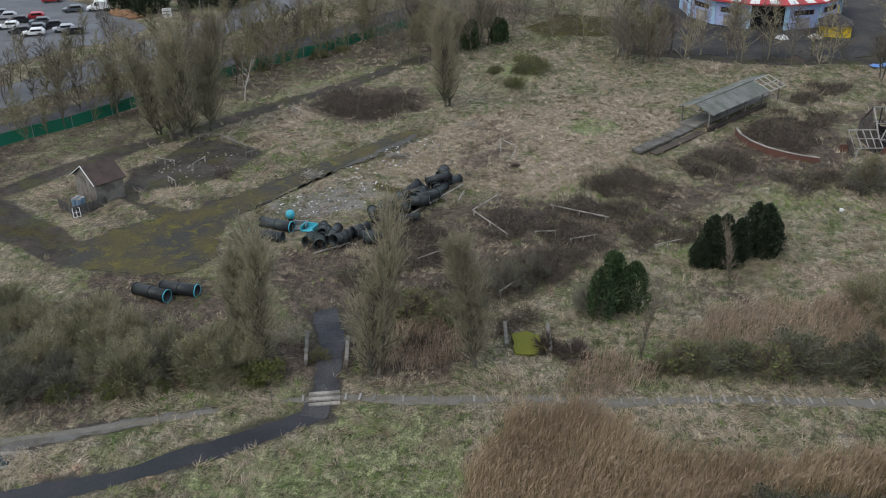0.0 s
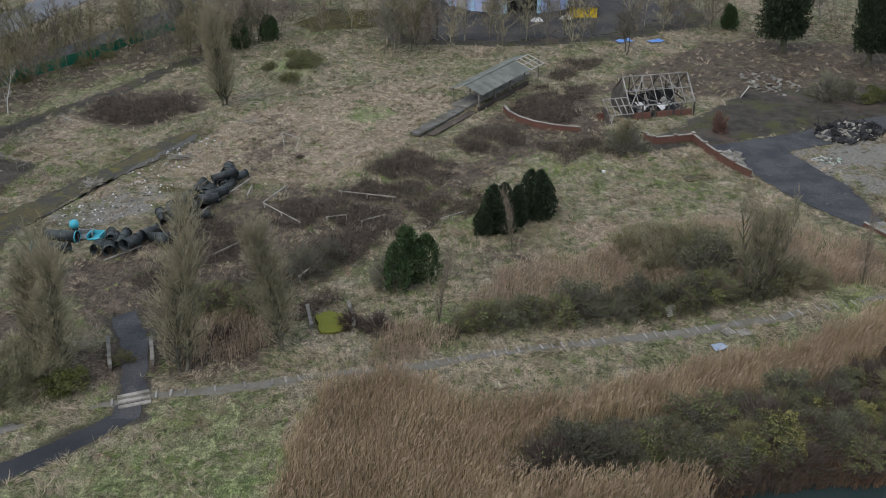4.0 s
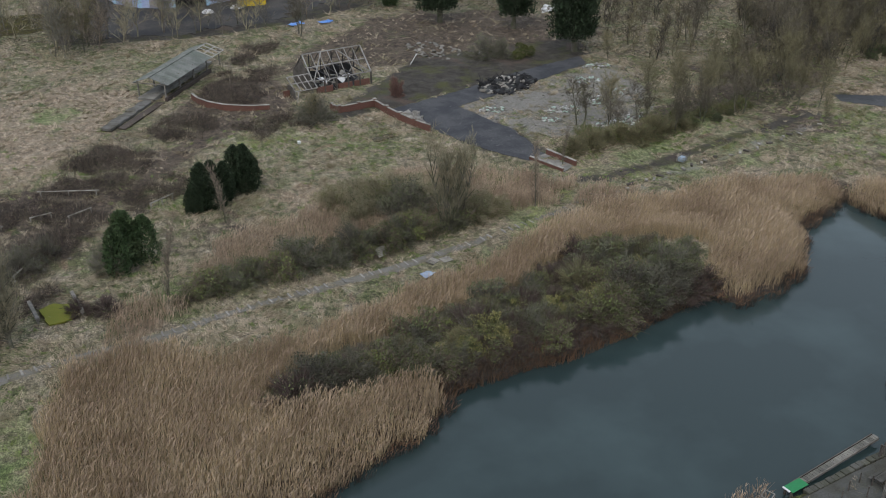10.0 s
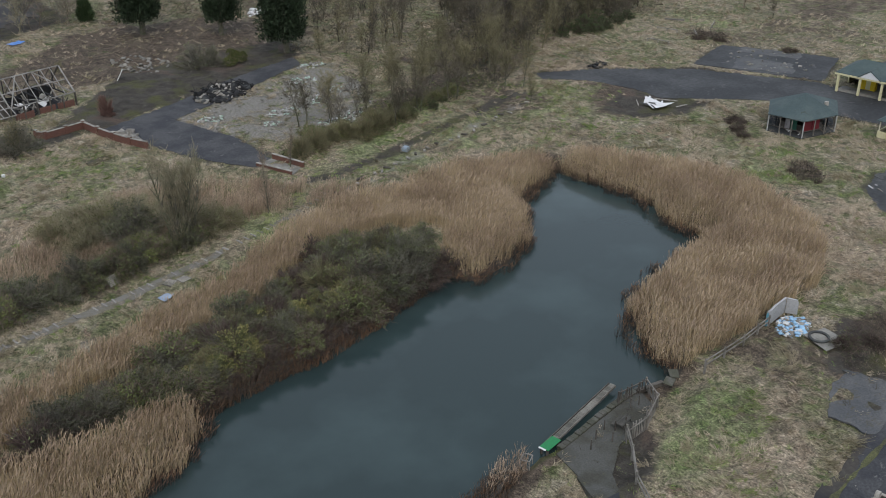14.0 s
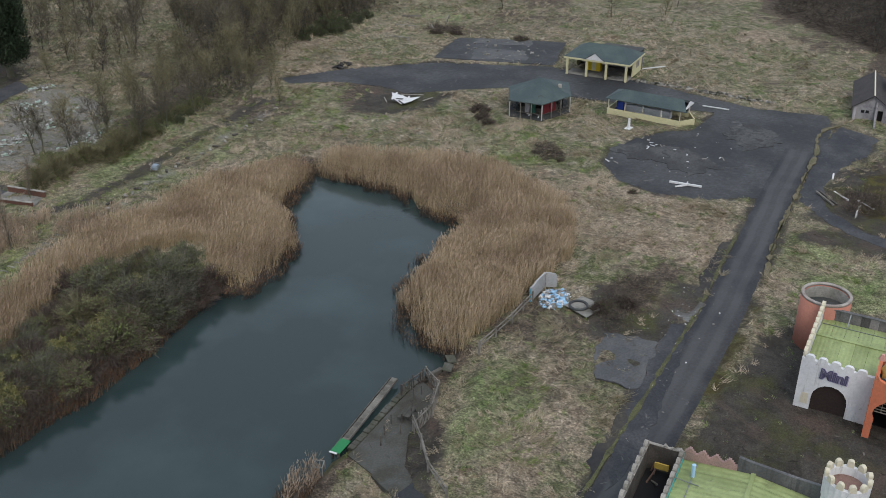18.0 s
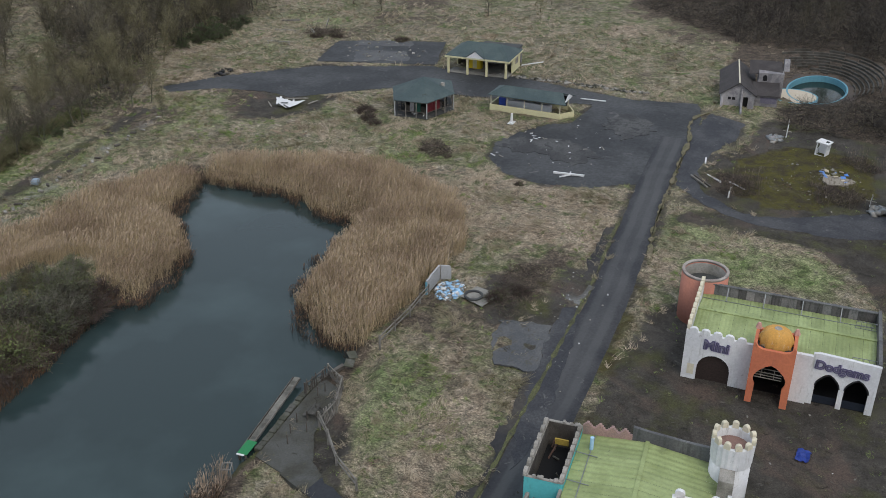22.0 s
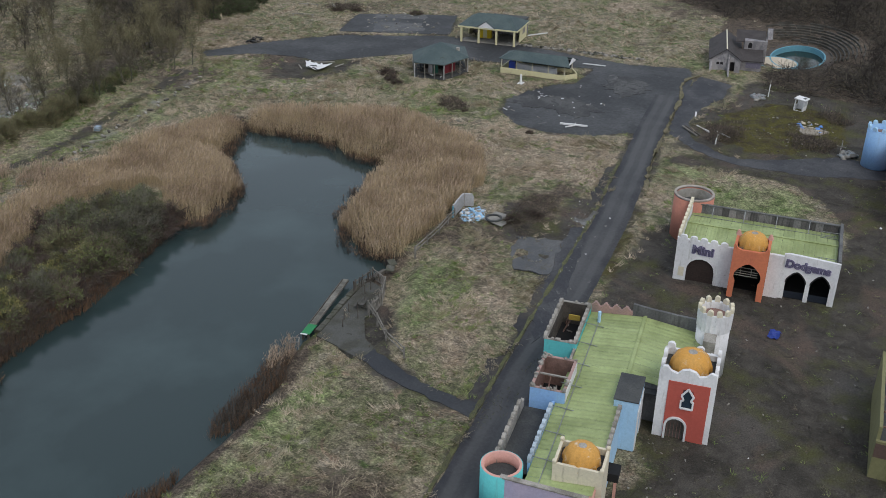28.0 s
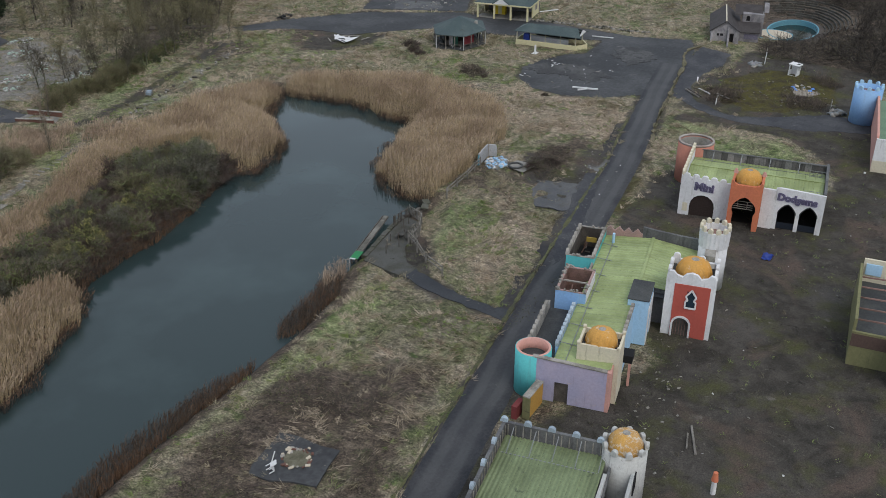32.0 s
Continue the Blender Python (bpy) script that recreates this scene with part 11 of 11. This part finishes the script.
def car(paint, label, van=False):
    t = thing("car" if not van else "van", label, "car" if not van else "van", group="parked cars")
    L, W = (4.2, 1.75) if not van else (4.9, 1.95)
    low, top = (0.95, 1.45) if not van else (1.2, 2.0)
    prof = [(-L / 2, 0.35), (L / 2, 0.35), (L / 2, 0.7), (L / 2 - 0.15, 0.85), (L / 2 - 1.1, low), (L / 2 - 1.75, top), (-L / 2 + (0.55 if not van else 0.1), top), (-L / 2, low), (-L / 2 - 0.02, 0.6)]
    bm = wall(prof, -W / 2, W / 2)
    es = [e for e in bm.edges if abs(e.verts[0].co.y - e.verts[1].co.y) < 0.01]
    bmesh.ops.bevel(bm, geom=es, offset=0.08, segments=1, affect="EDGES")
    part("body", bm, paint, t)
    glass = mat("car_glass", (0.015, 0.018, 0.02), 0.15, bump=0)
    part("windscreen", wall([(L / 2 - 1.14, low + 0.06), (L / 2 - 1.68, top - 0.08), (L / 2 - 1.62, top - 0.06), (L / 2 - 1.06, low + 0.06)], -W / 2 + 0.16, W / 2 - 0.16), glass, t)
    for s in (-1, 1):
        part("side_window", boxes((-L / 2 + 0.5 if not van else 0.3, L / 2 - 1.75, s * (W / 2 + 0.005) - 0.01, s * (W / 2 + 0.005) + 0.01, low + 0.02, top - 0.12)), glass, t)
        for x in (-L / 2 + 0.8, L / 2 - 0.8):
            w_ = bmesh.new()
            bmesh.ops.create_cone(w_, cap_ends=True, segments=14, radius1=0.33, radius2=0.33, depth=0.2, matrix=Matrix.Translation((x, s * (W / 2 - 0.06), 0.33)) @ Matrix.Rotation(radians(90), 4, "X"))
            part("wheel", w_, M_RUBBER, t)
    return t


def paint_of(name, c):
    return mat(name, c, 0.3, vary=0.05, bump=0, spec=0.5)


cars = [(paint_of("silver_paint", (0.35, 0.36, 0.38)), "silver hatchback parked in the car park", [(-105.3, 182.2), (-122.7, 190)]), (paint_of("white_paint", (0.7, 0.7, 0.7)), "white hatchback parked in the car park", [(-109.5, 178.6), (-117.6, 182.8)]),
        (paint_of("black_paint", (0.02, 0.02, 0.025)), "black hatchback parked in the car park", [(-102.3, 180.6), (-113.2, 179.8), (-109.3, 184.8), (-118.5, 187.5)]), (paint_of("grey_paint", (0.08, 0.09, 0.10)), "dark grey hatchback parked in the car park", [(-113.3, 187.0), (-111.5, 182.3), (-126, 192), (-112, 197.6)]),
        (paint_of("red_paint", (0.35, 0.02, 0.03)), "red car parked in the car park", [(-116.8, 190.6), (-121.5, 205.5)])]
for pm, label, places in cars:
    proto = car(pm, label)
    proto.matrix_basis = pose(*places[0], 0, 0, 0, 205)
    for q in places[1:]:
        copy_thing(proto, pose(*q, 0, 0, 0, 205))
car(paint_of("van_white", (0.72, 0.72, 0.72)), "white parked panel van", True).matrix_basis = pose(-107.2, 199.6, 0, 0, 0, 205)
for x, y_, h in ((-101.5, 160.5, 8), (-83, 197, 9)):
    l = thing("lamp_post", "tall thin grey street lamp post", "lamp post", pose(x, y_, 0))
    part("column", tube(bmesh.new(), 0, 0, 0, h, 0.1, 0.06, 10), M_METAL, l)
    part("lantern", boxes((-0.1, 0.9, -0.12, 0.12, h, h + 0.14), bevel=0.03), M_STONE, l)
sg = thing("road_sign", "white rectangular road sign on posts", "sign", pose(-87.2, 190.4, 0, 0, 0, 20))
part("board", boxes((-0.9, 0.9, -0.04, 0.04, 1.2, 3.2)), M_WHITEBOARD, sg)
part("text_bar", boxes((-0.6, 0.6, -0.06, -0.045, 2.4, 2.7)), M_METAL, sg)
part("text_bar", boxes((-0.6, 0.6, -0.06, -0.045, 1.8, 2.1)), M_METAL, sg)
for x in (-0.6, 0.6):
    part("post", boxes((x - 0.05, x + 0.05, -0.02, 0.06, 0, 1.2)), M_METAL, sg)
rubble("earth_heap", "heap of orange-brown earth at the car park edge", -99.5, 196.5, 4.5, 1.6, 200, [mat("orange_earth", (0.24, 0.14, 0.08), 0.95, vary=0.3)], 19, 1.0, 0.9, -0.4, "earth")
plant(conifer(406, "dark evergreen hedge tree behind the car park", 4.0, 7, M_LEAF_DARK, 5000, 0.1, 4, 0.4), [(-100, 204), (-94, 200), (-88, 203), (-105, 209), (-82, 206)], 46)
